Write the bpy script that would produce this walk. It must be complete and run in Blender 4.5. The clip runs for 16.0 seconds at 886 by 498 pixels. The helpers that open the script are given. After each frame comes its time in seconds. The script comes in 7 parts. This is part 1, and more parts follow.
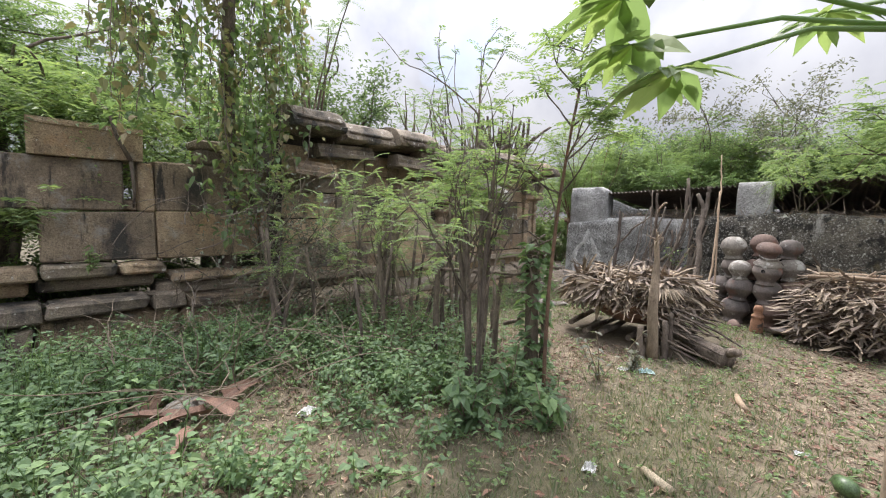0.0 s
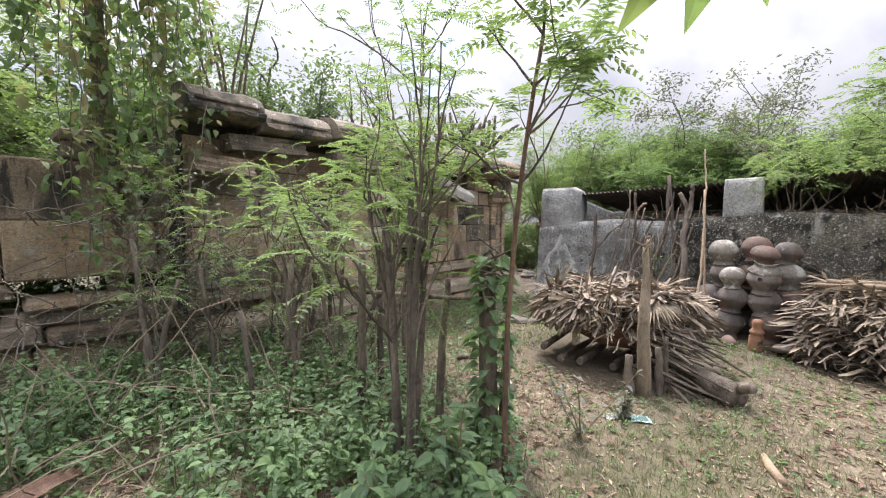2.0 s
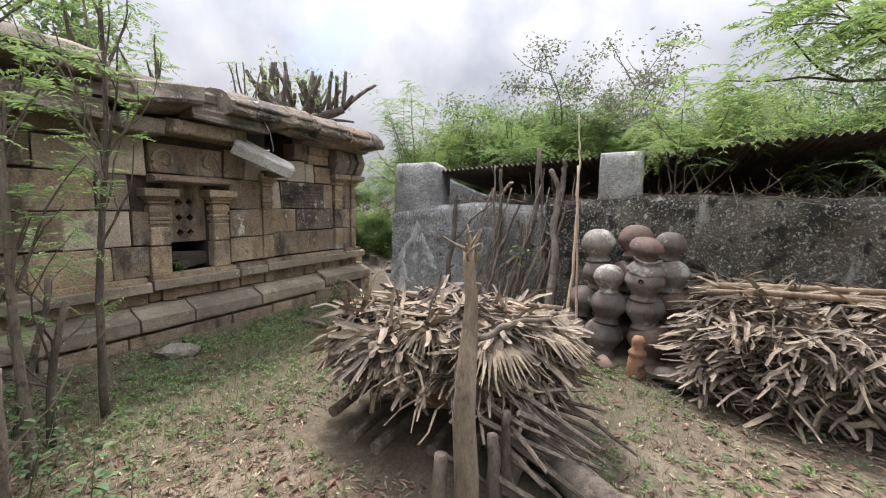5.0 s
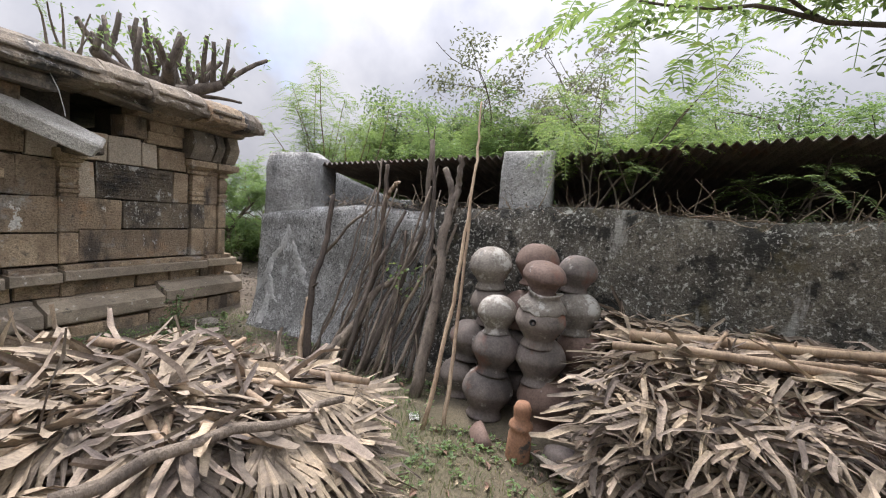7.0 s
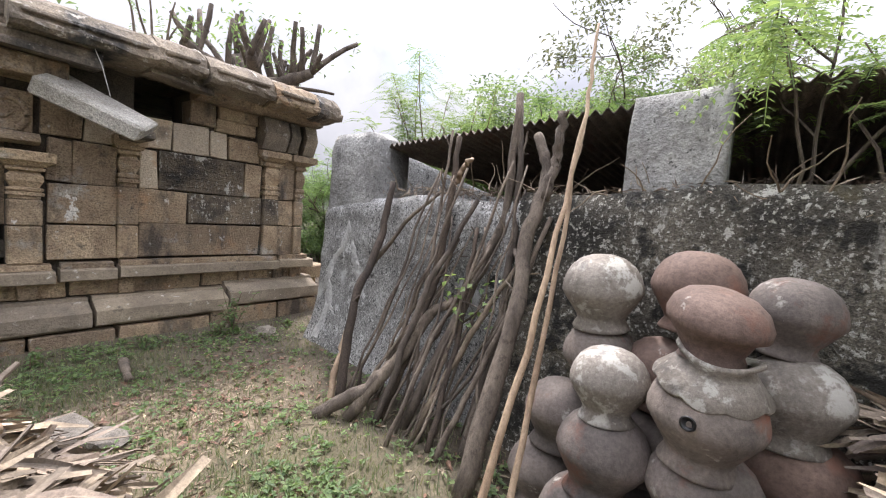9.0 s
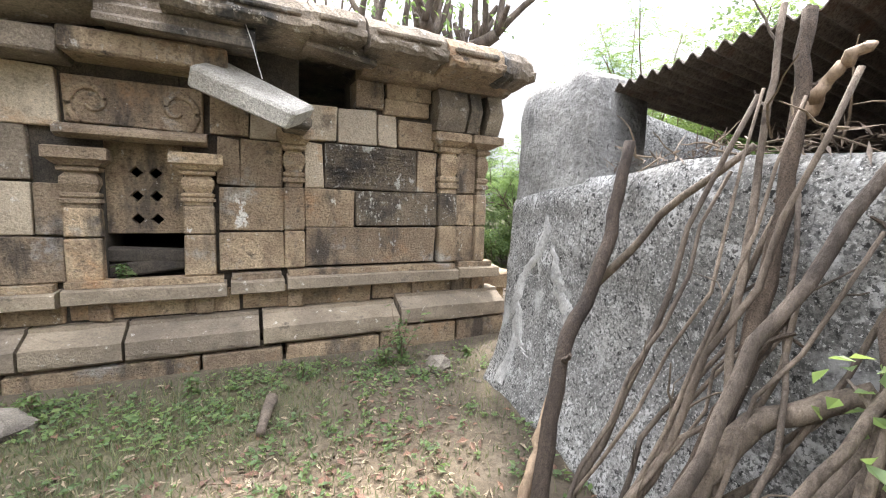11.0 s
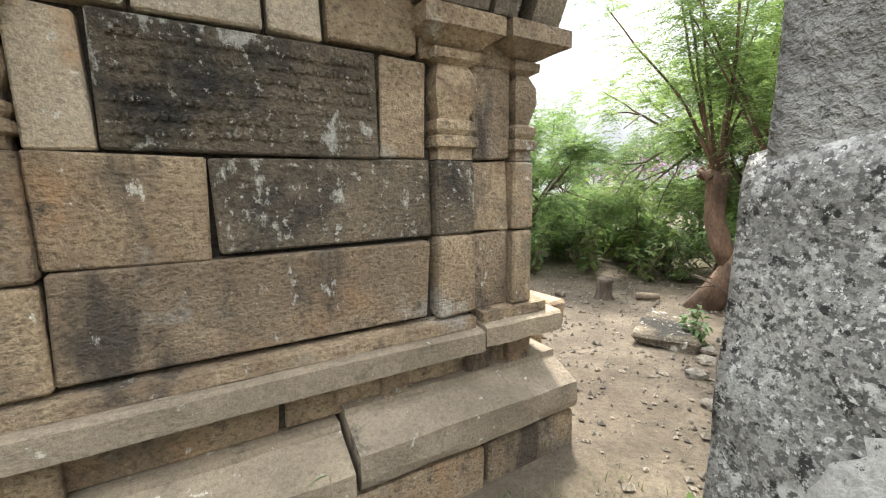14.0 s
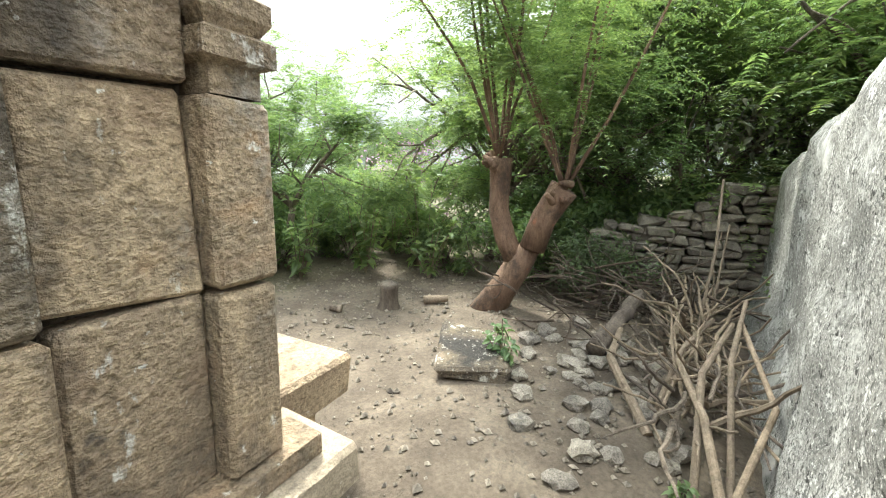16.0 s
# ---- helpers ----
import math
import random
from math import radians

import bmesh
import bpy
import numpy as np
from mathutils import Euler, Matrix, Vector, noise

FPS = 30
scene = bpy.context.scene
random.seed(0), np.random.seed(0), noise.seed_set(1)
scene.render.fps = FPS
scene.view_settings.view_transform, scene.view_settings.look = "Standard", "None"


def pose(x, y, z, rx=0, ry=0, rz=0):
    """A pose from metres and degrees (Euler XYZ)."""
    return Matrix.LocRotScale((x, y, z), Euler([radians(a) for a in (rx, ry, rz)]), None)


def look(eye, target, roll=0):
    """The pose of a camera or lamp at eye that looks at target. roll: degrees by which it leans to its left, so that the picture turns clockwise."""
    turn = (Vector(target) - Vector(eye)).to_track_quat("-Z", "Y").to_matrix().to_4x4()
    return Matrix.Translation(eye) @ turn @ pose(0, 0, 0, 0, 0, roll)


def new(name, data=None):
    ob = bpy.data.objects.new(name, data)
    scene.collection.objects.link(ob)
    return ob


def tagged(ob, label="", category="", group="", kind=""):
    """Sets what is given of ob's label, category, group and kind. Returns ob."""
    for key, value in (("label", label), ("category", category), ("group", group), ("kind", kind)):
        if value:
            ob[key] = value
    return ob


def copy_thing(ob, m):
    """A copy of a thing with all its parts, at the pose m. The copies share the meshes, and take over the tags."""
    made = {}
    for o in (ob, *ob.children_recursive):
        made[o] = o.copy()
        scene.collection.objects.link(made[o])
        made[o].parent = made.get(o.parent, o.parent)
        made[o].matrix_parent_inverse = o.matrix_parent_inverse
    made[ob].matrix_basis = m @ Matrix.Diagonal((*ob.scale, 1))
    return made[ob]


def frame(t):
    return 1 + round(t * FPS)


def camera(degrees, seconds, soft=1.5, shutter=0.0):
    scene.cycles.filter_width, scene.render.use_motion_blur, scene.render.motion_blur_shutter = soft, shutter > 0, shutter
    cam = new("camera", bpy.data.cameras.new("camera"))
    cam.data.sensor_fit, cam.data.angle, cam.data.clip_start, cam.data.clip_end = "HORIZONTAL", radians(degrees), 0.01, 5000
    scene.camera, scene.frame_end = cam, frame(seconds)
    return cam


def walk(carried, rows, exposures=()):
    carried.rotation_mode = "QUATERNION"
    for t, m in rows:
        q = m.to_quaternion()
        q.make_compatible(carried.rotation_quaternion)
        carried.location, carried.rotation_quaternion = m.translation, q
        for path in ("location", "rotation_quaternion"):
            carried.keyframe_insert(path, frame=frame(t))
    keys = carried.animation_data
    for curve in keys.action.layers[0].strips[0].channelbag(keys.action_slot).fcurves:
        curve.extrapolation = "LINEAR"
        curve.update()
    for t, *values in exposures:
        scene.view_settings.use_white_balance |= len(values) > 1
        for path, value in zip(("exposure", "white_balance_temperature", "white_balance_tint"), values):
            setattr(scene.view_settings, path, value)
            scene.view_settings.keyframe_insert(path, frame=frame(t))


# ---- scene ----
cam = camera(94.1, 16.0, soft=1.1)
EXPOSURES = [(0.0, 1.36, 6500, 14), (2.5, 1.54, 6500, 15), (4.0, 1.38, 6500, 14), (7.0, 1.24, 6500, 15), (8.5, 1.47, 6500, 16), (9.0, 1.62, 6500, 16), (10.2, 2.0, 6500, 14), (12.3, 2.62, 6750, 11),
             (13.0, 2.32, 6750, 9), (14.0, 2.22, 6800, 7), (15.0, 2.42, 6700, 5), (16.0, 2.4, 6650, 2)]
PATH = [
    (0, (0.016, -0.001, 1.478), (1.441, 1.392, 1.316), 1.1),
    (0.5, (0.231, 0.121, 1.474), (1.635, 1.529, 1.258), -1.3),
    (1, (0.486, 0.206, 1.472), (1.831, 1.674, 1.282), -0.9),
    (1.5, (0.681, 0.284, 1.447), (2.189, 1.575, 1.204), -0.1),
    (2, (0.951, 0.438, 1.457), (2.458, 1.746, 1.33), 0.2),
    (2.5, (1.186, 0.526, 1.427), (2.649, 1.866, 1.177), -1.6),
    (3, (1.515, 0.59, 1.467), (2.975, 1.946, 1.291), 0.2),
    (3.3, (1.696, 0.638, 1.409), (3.244, 1.883, 1.174), -1.4),
    (3.5, (1.891, 0.681, 1.452), (3.56, 1.752, 1.19), 1.5),
    (4, (2.26, 0.711, 1.506), (4.031, 1.592, 1.209), 0.1),
    (4.2, (2.413, 0.704, 1.494), (4.193, 1.583, 1.252), -0.3),
    (6.3, (3.88, 0.529, 1.433), (5.632, 1.478, 1.264), 1.8),
    (6.5, (4.026, 0.464, 1.447), (5.822, 1.318, 1.235), 1.7),
    (7, (4.369, 0.424, 1.44), (6.236, 1.126, 1.294), 3.7),
    (7.5, (4.741, 0.377, 1.399), (6.583, 1.142, 1.258), 3.2),
    (8, (5.03, 0.414, 1.407), (6.838, 1.229, 1.151), 3.4),
    (8.5, (5.374, 0.536, 1.399), (7.148, 1.451, 1.283), 4.5),
    (9, (5.688, 0.657, 1.35), (7.261, 1.883, 1.201), 4.3),
    (9.5, (5.933, 0.848, 1.331), (7.17, 2.402, 1.098), 3.7),
    (10, (6.16, 1.09, 1.322), (7.201, 2.792, 1.18), 3.2),
    (10.2, (6.24, 1.215, 1.313), (7.241, 2.934, 1.11), 3.3),
    (12.3, (6.944, 2.756, 1.303), (7.689, 4.601, 1.103), 0.1),
    (12.5, (6.985, 2.905, 1.289), (7.772, 4.729, 1.057), -1.0),
    (13, (7.076, 3.283, 1.307), (7.984, 5.052, 1.088), 0.3),
    (13.5, (7.199, 3.62, 1.293), (8.105, 5.377, 0.991), -2.0),
    (14, (7.401, 3.931, 1.31), (8.406, 5.634, 1.009), -0.8),
    (14.5, (7.565, 4.229, 1.29), (8.894, 5.682, 0.936), 1.0),
    (15, (7.713, 4.451, 1.313), (9.214, 5.701, 0.887), -1.0),
    (15.4, (7.927, 4.608, 1.313), (9.484, 5.811, 0.955), -0.8),
    (15.5, (7.986, 4.654, 1.316), (9.571, 5.824, 0.972), -0.5),
    (16, (8.259, 4.797, 1.317), (9.998, 5.707, 0.933), 1.9),
]
walk(cam, [(t, look(eye, target, roll)) for t, eye, target, roll in PATH], EXPOSURES)

# ---- world and sun ----
world = bpy.data.worlds.new("sky")
scene.world = world
world.use_nodes = True
wn, wl = world.node_tree.nodes, world.node_tree.links
wn.clear()
w_out, w_bg, w_sky, w_mix = wn.new("ShaderNodeOutputWorld"), wn.new("ShaderNodeBackground"), wn.new("ShaderNodeTexSky"), wn.new("ShaderNodeMix")
w_sky.sky_type, w_sky.sun_disc = "NISHITA", False
SUN_EL, SUN_AZ = 58.0, 40.0      # height, and the bearing from +y towards +x, in degrees
w_sky.sun_elevation, w_sky.sun_rotation = radians(SUN_EL), radians(SUN_AZ)
w_mix.data_type = "RGBA"
w_co, w_noise, w_ramp, w_noise2, w_ramp2 = (wn.new("ShaderNodeTexCoord"), wn.new("ShaderNodeTexNoise"), wn.new("ShaderNodeValToRGB"),
                                            wn.new("ShaderNodeTexNoise"), wn.new("ShaderNodeValToRGB"))
w_noise.inputs["Scale"].default_value, w_noise.inputs["Detail"].default_value = 2.2, 5
w_noise2.inputs["Scale"].default_value, w_noise2.inputs["Detail"].default_value = 4.5, 6
wl.new(w_co.outputs["Generated"], w_noise.inputs["Vector"])
wl.new(w_co.outputs["Generated"], w_noise2.inputs["Vector"])
w_ramp.color_ramp.elements[0].position, w_ramp.color_ramp.elements[1].position = 0.24, 0.40
w_ramp2.color_ramp.elements[0].position, w_ramp2.color_ramp.elements[1].position = 0.35, 0.62
w_ramp2.color_ramp.elements[0].color, w_ramp2.color_ramp.elements[1].color = (3.3, 3.5, 4.0, 1), (5.15, 5.3, 5.6, 1)
wl.new(w_noise.outputs["Fac"], w_ramp.inputs["Fac"])
wl.new(w_noise2.outputs["Fac"], w_ramp2.inputs["Fac"])
wl.new(w_ramp.outputs["Color"], w_mix.inputs["Factor"])
wl.new(w_sky.outputs["Color"], w_mix.inputs["A"])
w_sep, w_grad, w_mul = wn.new("ShaderNodeSeparateXYZ"), wn.new("ShaderNodeMapRange"), wn.new("ShaderNodeMix")
wl.new(w_co.outputs["Generated"], w_sep.inputs["Vector"])
w_pow = wn.new("ShaderNodeMath")
w_pow.operation, w_pow.use_clamp = "POWER", True
w_pow.inputs[1].default_value = 1.8
wl.new(w_sep.outputs["Z"], w_pow.inputs[0])
wl.new(w_pow.outputs["Value"], w_grad.inputs["Value"])      # an overcast sky is brighter towards the zenith
w_grad.inputs["To Min"].default_value, w_grad.inputs["To Max"].default_value = 0.44, 2.9
w_mul.data_type, w_mul.blend_type = "RGBA", "MULTIPLY"
w_mul.inputs["Factor"].default_value = 1.0
wl.new(w_ramp2.outputs["Color"], w_mul.inputs["A"])
wl.new(w_grad.outputs["Result"], w_mul.inputs["B"])
wl.new(w_mul.outputs["Result"], w_mix.inputs["B"])
wl.new(w_mix.outputs["Result"], w_bg.inputs["Color"])
w_bg.inputs["Strength"].default_value = 0.1
wl.new(w_bg.outputs["Background"], w_out.inputs["Surface"])

sun = new("sun", bpy.data.lights.new("sun", "SUN"))
sun.data.energy, sun.data.angle, sun.data.color = 2.1, radians(10.0), (1.0, 0.96, 0.90)
sun_to = Vector((math.sin(radians(SUN_AZ)) * math.cos(radians(SUN_EL)), math.cos(radians(SUN_AZ)) * math.cos(radians(SUN_EL)), math.sin(radians(SUN_EL))))
sun.matrix_world = look(sun_to * 60, (0, 0, 0))


# ---- materials ----
def ramp(nt, fac, stops):
    node = nt.nodes.new("ShaderNodeValToRGB")
    els = node.color_ramp.elements
    while len(els) < len(stops):
        els.new(0.5)
    for el, (p, c) in zip(els, stops):
        el.position, el.color = p, (*c, 1)
    nt.links.new(fac, node.inputs["Fac"])
    return node.outputs["Color"]


def noise_tex(nt, vec, scale, detail=5.0, rough=0.6, stretch=None):
    if stretch:
        mp = nt.nodes.new("ShaderNodeMapping")
        mp.inputs["Scale"].default_value = stretch
        nt.links.new(vec, mp.inputs["Vector"])
        vec = mp.outputs["Vector"]
    node = nt.nodes.new("ShaderNodeTexNoise")
    node.inputs["Scale"].default_value, node.inputs["Detail"].default_value, node.inputs["Roughness"].default_value = scale, detail, rough
    nt.links.new(vec, node.inputs["Vector"])
    return node.outputs["Fac"]


def mix(nt, kind, fac, a, b):
    node = nt.nodes.new("ShaderNodeMix")
    node.data_type, node.blend_type = "RGBA", kind
    for key, value in (("Factor", fac), ("A", a), ("B", b)):
        if isinstance(value, (int, float)):
            node.inputs[key].default_value = value
        elif isinstance(value, tuple):
            node.inputs[key].default_value = (*value, 1)
        else:
            nt.links.new(value, node.inputs[key])
    return node.outputs["Result"]


def surface(name, c1, c2, scale=3.0, fine=45.0, rough=0.85, bump=0.35, spots=(), vary=0.0, island=False, stretch=None, depth=0.01, metal=0.0, speck=0.75, pits=0.0, rub=0.75):
    """A worn surface: two colours by a broad noise, grain, spots as (colour, scale, from, to[, stretch]), relief, and a chance shade per piece."""
    m = bpy.data.materials.new(name)
    m.use_nodes = True
    nt = m.node_tree
    bsdf = nt.nodes["Principled BSDF"]
    geo = nt.nodes.new("ShaderNodeNewGeometry")
    pos = geo.outputs["Position"]
    broad = noise_tex(nt, pos, scale, 6, 0.62, stretch)
    col = ramp(nt, broad, [(0.33, c1), (0.67, c2)])
    grain = noise_tex(nt, pos, fine, 4, 0.7, stretch)
    col = mix(nt, "MULTIPLY", rub, col, ramp(nt, grain, [(0.3, (0.55, 0.54, 0.52)), (0.7, (1.25, 1.24, 1.22))]))
    col = mix(nt, "MULTIPLY", speck, col, ramp(nt, noise_tex(nt, pos, fine * 3.1, 2, 0.8), [(0.38, (0.35, 0.34, 0.32)), (0.55, (1.15, 1.15, 1.13))]))
    for spot in spots:
        colour, sc, lo, hi = spot[:4]
        mask = ramp(nt, noise_tex(nt, pos, sc, 6, 0.68, spot[4] if len(spot) > 4 else None), [(lo, (0, 0, 0)), (hi, (1, 1, 1))])
        col = mix(nt, "MIX", mask, col, colour)
    if vary:
        if island:
            chance = geo.outputs["Random Per Island"]
        else:
            chance = nt.nodes.new("ShaderNodeObjectInfo").outputs["Random"]
        col = mix(nt, "MULTIPLY", 1.0, col, ramp(nt, chance, [(0.0, (1 - vary, 1 - vary, 1 - vary * 0.9)), (1.0, (1 + vary, 1 + vary * 0.96, 1 + vary * 0.85))]))
    relief = grain
    if pits:
        # chisel marks: short hollows that lie along the face, their shade painted into the colour
        chip = noise_tex(nt, pos, 62.0, 3, 0.6, (0.8, 0.8, 1.15))
        col = mix(nt, "MULTIPLY", pits, col, ramp(nt, chip, [(0.33, (0.45, 0.43, 0.41)), (0.50, (1.06, 1.05, 1.04))]))
        both = nt.nodes.new("ShaderNodeMath")
        both.operation = "MULTIPLY_ADD"
        both.inputs[1].default_value = 0.8
        nt.links.new(chip, both.inputs[0])
        nt.links.new(grain, both.inputs[2])
        relief = both.outputs["Value"]
    nt.links.new(col, bsdf.inputs["Base Color"])
    bsdf.inputs["Roughness"].default_value, bsdf.inputs["Metallic"].default_value = rough, metal
    bp = nt.nodes.new("ShaderNodeBump")
    bp.inputs["Strength"].default_value, bp.inputs["Distance"].default_value = bump, depth
    nt.links.new(relief, bp.inputs["Height"])
    nt.links.new(bp.outputs["Normal"], bsdf.inputs["Normal"])
    return m


def foliage(name, c1, c2, c3, rough=0.5, thin=0.35):
    """Leaves: a colour by chance for each leaf, glossy above, letting light through."""
    m = bpy.data.materials.new(name)
    m.use_nodes = True
    nt = m.node_tree
    bsdf, out = nt.nodes["Principled BSDF"], nt.nodes["Material Output"]
    geo = nt.nodes.new("ShaderNodeNewGeometry")
    col = ramp(nt, geo.outputs["Random Per Island"], [(0.0, c1), (0.55, c2), (1.0, c3)])
    broad = noise_tex(nt, geo.outputs["Position"], 1.6, 3)
    col = mix(nt, "MULTIPLY", 0.6, col, ramp(nt, broad, [(0.3, (0.7, 0.72, 0.7)), (0.7, (1.25, 1.22, 1.1))]))
    col = mix(nt, "MIX", 0.27, col, (0.24, 0.235, 0.25))
    nt.links.new(col, bsdf.inputs["Base Color"])
    bsdf.inputs["Roughness"].default_value = rough
    tr = nt.nodes.new("ShaderNodeBsdfTranslucent")
    nt.links.new(mix(nt, "MULTIPLY", 1.0, col, (1.45, 1.5, 1.0)), tr.inputs["Color"])
    mx = nt.nodes.new("ShaderNodeMixShader")
    mx.inputs["Fac"].default_value = thin
    nt.links.new(bsdf.outputs["BSDF"], mx.inputs[1])
    nt.links.new(tr.outputs["BSDF"], mx.inputs[2])
    nt.links.new(mx.outputs["Shader"], out.inputs["Surface"])
    return m


WHITE, SOOT = (0.55, 0.53, 0.48), (0.035, 0.032, 0.03)
STONE = surface("temple_stone", (0.25, 0.185, 0.125), (0.62, 0.49, 0.34), 1.5, 60, 0.88, 0.8,
                [((0.13, 0.105, 0.08), 1.3, 0.53, 0.68), ((0.44, 0.26, 0.14), 1.9, 0.56, 0.72), ((0.46, 0.43, 0.38), 2.6, 0.56, 0.68), ((0.30, 0.22, 0.15), 9, 0.50, 0.62), ((0.11, 0.09, 0.07), 2.4, 0.53, 0.64, (1, 1, 0.35)), ((0.10, 0.085, 0.07), 6, 0.60, 0.70), ((0.62, 0.59, 0.53), 14, 0.645, 0.69, (1, 1, 0.55)), ((0.66, 0.64, 0.6), 3.2, 0.665, 0.69, (1, 1, 0.6)), ((0.60, 0.58, 0.53), 26, 0.67, 0.70)], 0.28, depth=0.026, speck=0.42, pits=0.72, rub=0.6)
# near-white because the sky's light on the slab's top is put into its colour
STONE_SKYLIT = surface("skylit_pale_stone", (0.42, 0.40, 0.36), (0.74, 0.72, 0.68), 3, 50, 0.9, 0.9, [((0.12, 0.11, 0.1), 6, 0.6, 0.7)], depth=0.02)
STONE_DARK = surface("sooty_stone", (0.105, 0.088, 0.068), (0.33, 0.265, 0.19), 2.0, 60, 0.85, 0.9, [((0.045, 0.041, 0.038), 2.2, 0.46, 0.62), ((0.56, 0.55, 0.50), 10, 0.585, 0.65, (1, 1, 0.6)), ((0.50, 0.48, 0.43), 34, 0.60, 0.65)], 0.1, depth=0.03, speck=0.3, pits=0.7, rub=0.6)
STONE_GREY = surface("weathered_grey_stone", (0.15, 0.125, 0.10), (0.38, 0.32, 0.25), 2.6, 60, 0.88, 0.9,
                     [((0.045, 0.043, 0.04), 2.0, 0.50, 0.64, (1, 1, 0.5)), ((0.52, 0.49, 0.44), 12, 0.60, 0.67), ((0.44, 0.43, 0.40), 4, 0.64, 0.72)], 0.16, depth=0.012, speck=0.5, pits=0.5)
STONE_STAINED = surface("black_stained_slab", (0.16, 0.125, 0.095), (0.40, 0.32, 0.235), 2.2, 60, 0.9, 0.9,
                        [((0.30, 0.28, 0.25), 3.0, 0.56, 0.66), ((0.055, 0.052, 0.047), 1.9, 0.51, 0.62, (1, 1, 0.4)), ((0.05, 0.045, 0.04), 7, 0.56, 0.64, (1, 1, 0.2)), ((0.46, 0.44, 0.39), 14, 0.64, 0.70)], 0.14, depth=0.014, speck=0.4, pits=0.5)
STONE_LIGHT = surface("pale_tan_stone", (0.42, 0.35, 0.26), (0.66, 0.57, 0.45), 1.7, 60, 0.88, 0.7,
                      [((0.50, 0.33, 0.20), 2.4, 0.56, 0.70), ((0.20, 0.16, 0.12), 3.0, 0.60, 0.70), ((0.70, 0.67, 0.61), 16, 0.62, 0.67)], 0.12, depth=0.02, speck=0.35, pits=0.5, rub=0.5)
STONE_WORN = surface("rubbed_ledge_stone", (0.20, 0.165, 0.125), (0.42, 0.35, 0.265), 2.2, 60, 0.86, 0.6,
                     [((0.20, 0.165, 0.125), 2.6, 0.54, 0.68), ((0.60, 0.56, 0.49), 18, 0.63, 0.68), ((0.12, 0.105, 0.085), 5, 0.62, 0.70)], 0.14, depth=0.012, speck=0.3, pits=0.35, rub=0.45)
# inner stone with the shade of joints and recess put into its colour
CORE = surface("shade_dark_core_stone", (0.05, 0.045, 0.04), (0.11, 0.09, 0.07), 3, 40, 0.95, 0.4)
PLASTER = surface("old_lime_plaster", (0.19, 0.19, 0.185), (0.44, 0.44, 0.43), 2.4, 46, 0.93, 0.55,
                  [((0.56, 0.56, 0.55), 9, 0.54, 0.62), ((0.12, 0.12, 0.116), 62, 0.51, 0.55), ((0.035, 0.035, 0.033), 30, 0.575, 0.61), ((0.62, 0.62, 0.605), 78, 0.58, 0.615), ((0.03, 0.03, 0.028), 4.2, 0.64, 0.70), ((0.20, 0.20, 0.19), 1.4, 0.60, 0.74), ((0.47, 0.47, 0.46), 1.9, 0.57, 0.66)], 0.0, depth=0.014, speck=0.45)
PLASTER_MOSS = surface("blackened_plaster", (0.04, 0.038, 0.034), (0.235, 0.215, 0.18), 1.8, 34, 0.95, 1.0,
                       [((0.42, 0.41, 0.37), 40, 0.56, 0.60), ((0.50, 0.49, 0.45), 17, 0.60, 0.635), ((0.028, 0.027, 0.024), 6, 0.52, 0.60), ((0.12, 0.10, 0.055), 2.2, 0.58, 0.7), ((0.36, 0.35, 0.32), 3.0, 0.62, 0.68, (1, 1, 0.3))], 0.0, depth=0.03)
PLASTER_PALE = surface("grey_pillar_plaster", (0.235, 0.235, 0.232), (0.48, 0.48, 0.47), 2.2, 22, 0.9, 0.8,
                       [((0.15, 0.15, 0.145), 3.2, 0.56, 0.70, (1, 1, 0.5)), ((0.58, 0.58, 0.57), 6, 0.60, 0.70, (1, 1, 0.35)), ((0.09, 0.09, 0.085), 34, 0.60, 0.65), ((0.30, 0.26, 0.20), 5, 0.66, 0.72), ((0.06, 0.06, 0.058), 12, 0.66, 0.70)], depth=0.035, speck=0.35)
SHEET = surface("rusty_corrugated_sheet", (0.10, 0.085, 0.075), (0.22, 0.19, 0.165), 4, 30, 0.75, 0.3, [((0.12, 0.06, 0.035), 3, 0.55, 0.7)])
CLAY = surface("smoked_clay", (0.08, 0.07, 0.065), (0.25, 0.21, 0.19), 3.5, 60, 0.78, 0.25,
               [((0.42, 0.40, 0.36), 6, 0.62, 0.68), ((0.19, 0.075, 0.045), 2.8, 0.58, 0.72), ((0.045, 0.04, 0.038), 4, 0.6, 0.75)], 0.22, speck=0.12)
CLAY_RED = surface("red_brown_clay", (0.115, 0.076, 0.063), (0.215, 0.147, 0.122), 5, 60, 0.8, 0.25, [((0.24, 0.11, 0.075), 2.6, 0.55, 0.7), ((0.08, 0.065, 0.06), 4, 0.56, 0.72), ((0.42, 0.39, 0.36), 9, 0.66, 0.72)], 0.15, speck=0.12)
CLAY_WHITE = surface("limewashed_clay", (0.20, 0.175, 0.15), (0.30, 0.27, 0.24), 6, 60, 0.8, 0.25, [((0.44, 0.42, 0.38), 7, 0.53, 0.58), ((0.10, 0.09, 0.085), 4, 0.55, 0.68), ((0.30, 0.28, 0.25), 30, 0.58, 0.63)], 0.1, speck=0.2)
TERRACOTTA = surface("fired_terracotta", (0.26, 0.13, 0.075), (0.37, 0.20, 0.125), 6, 60, 0.8, 0.2, [((0.07, 0.06, 0.055), 6, 0.6, 0.68)], speck=0.1)
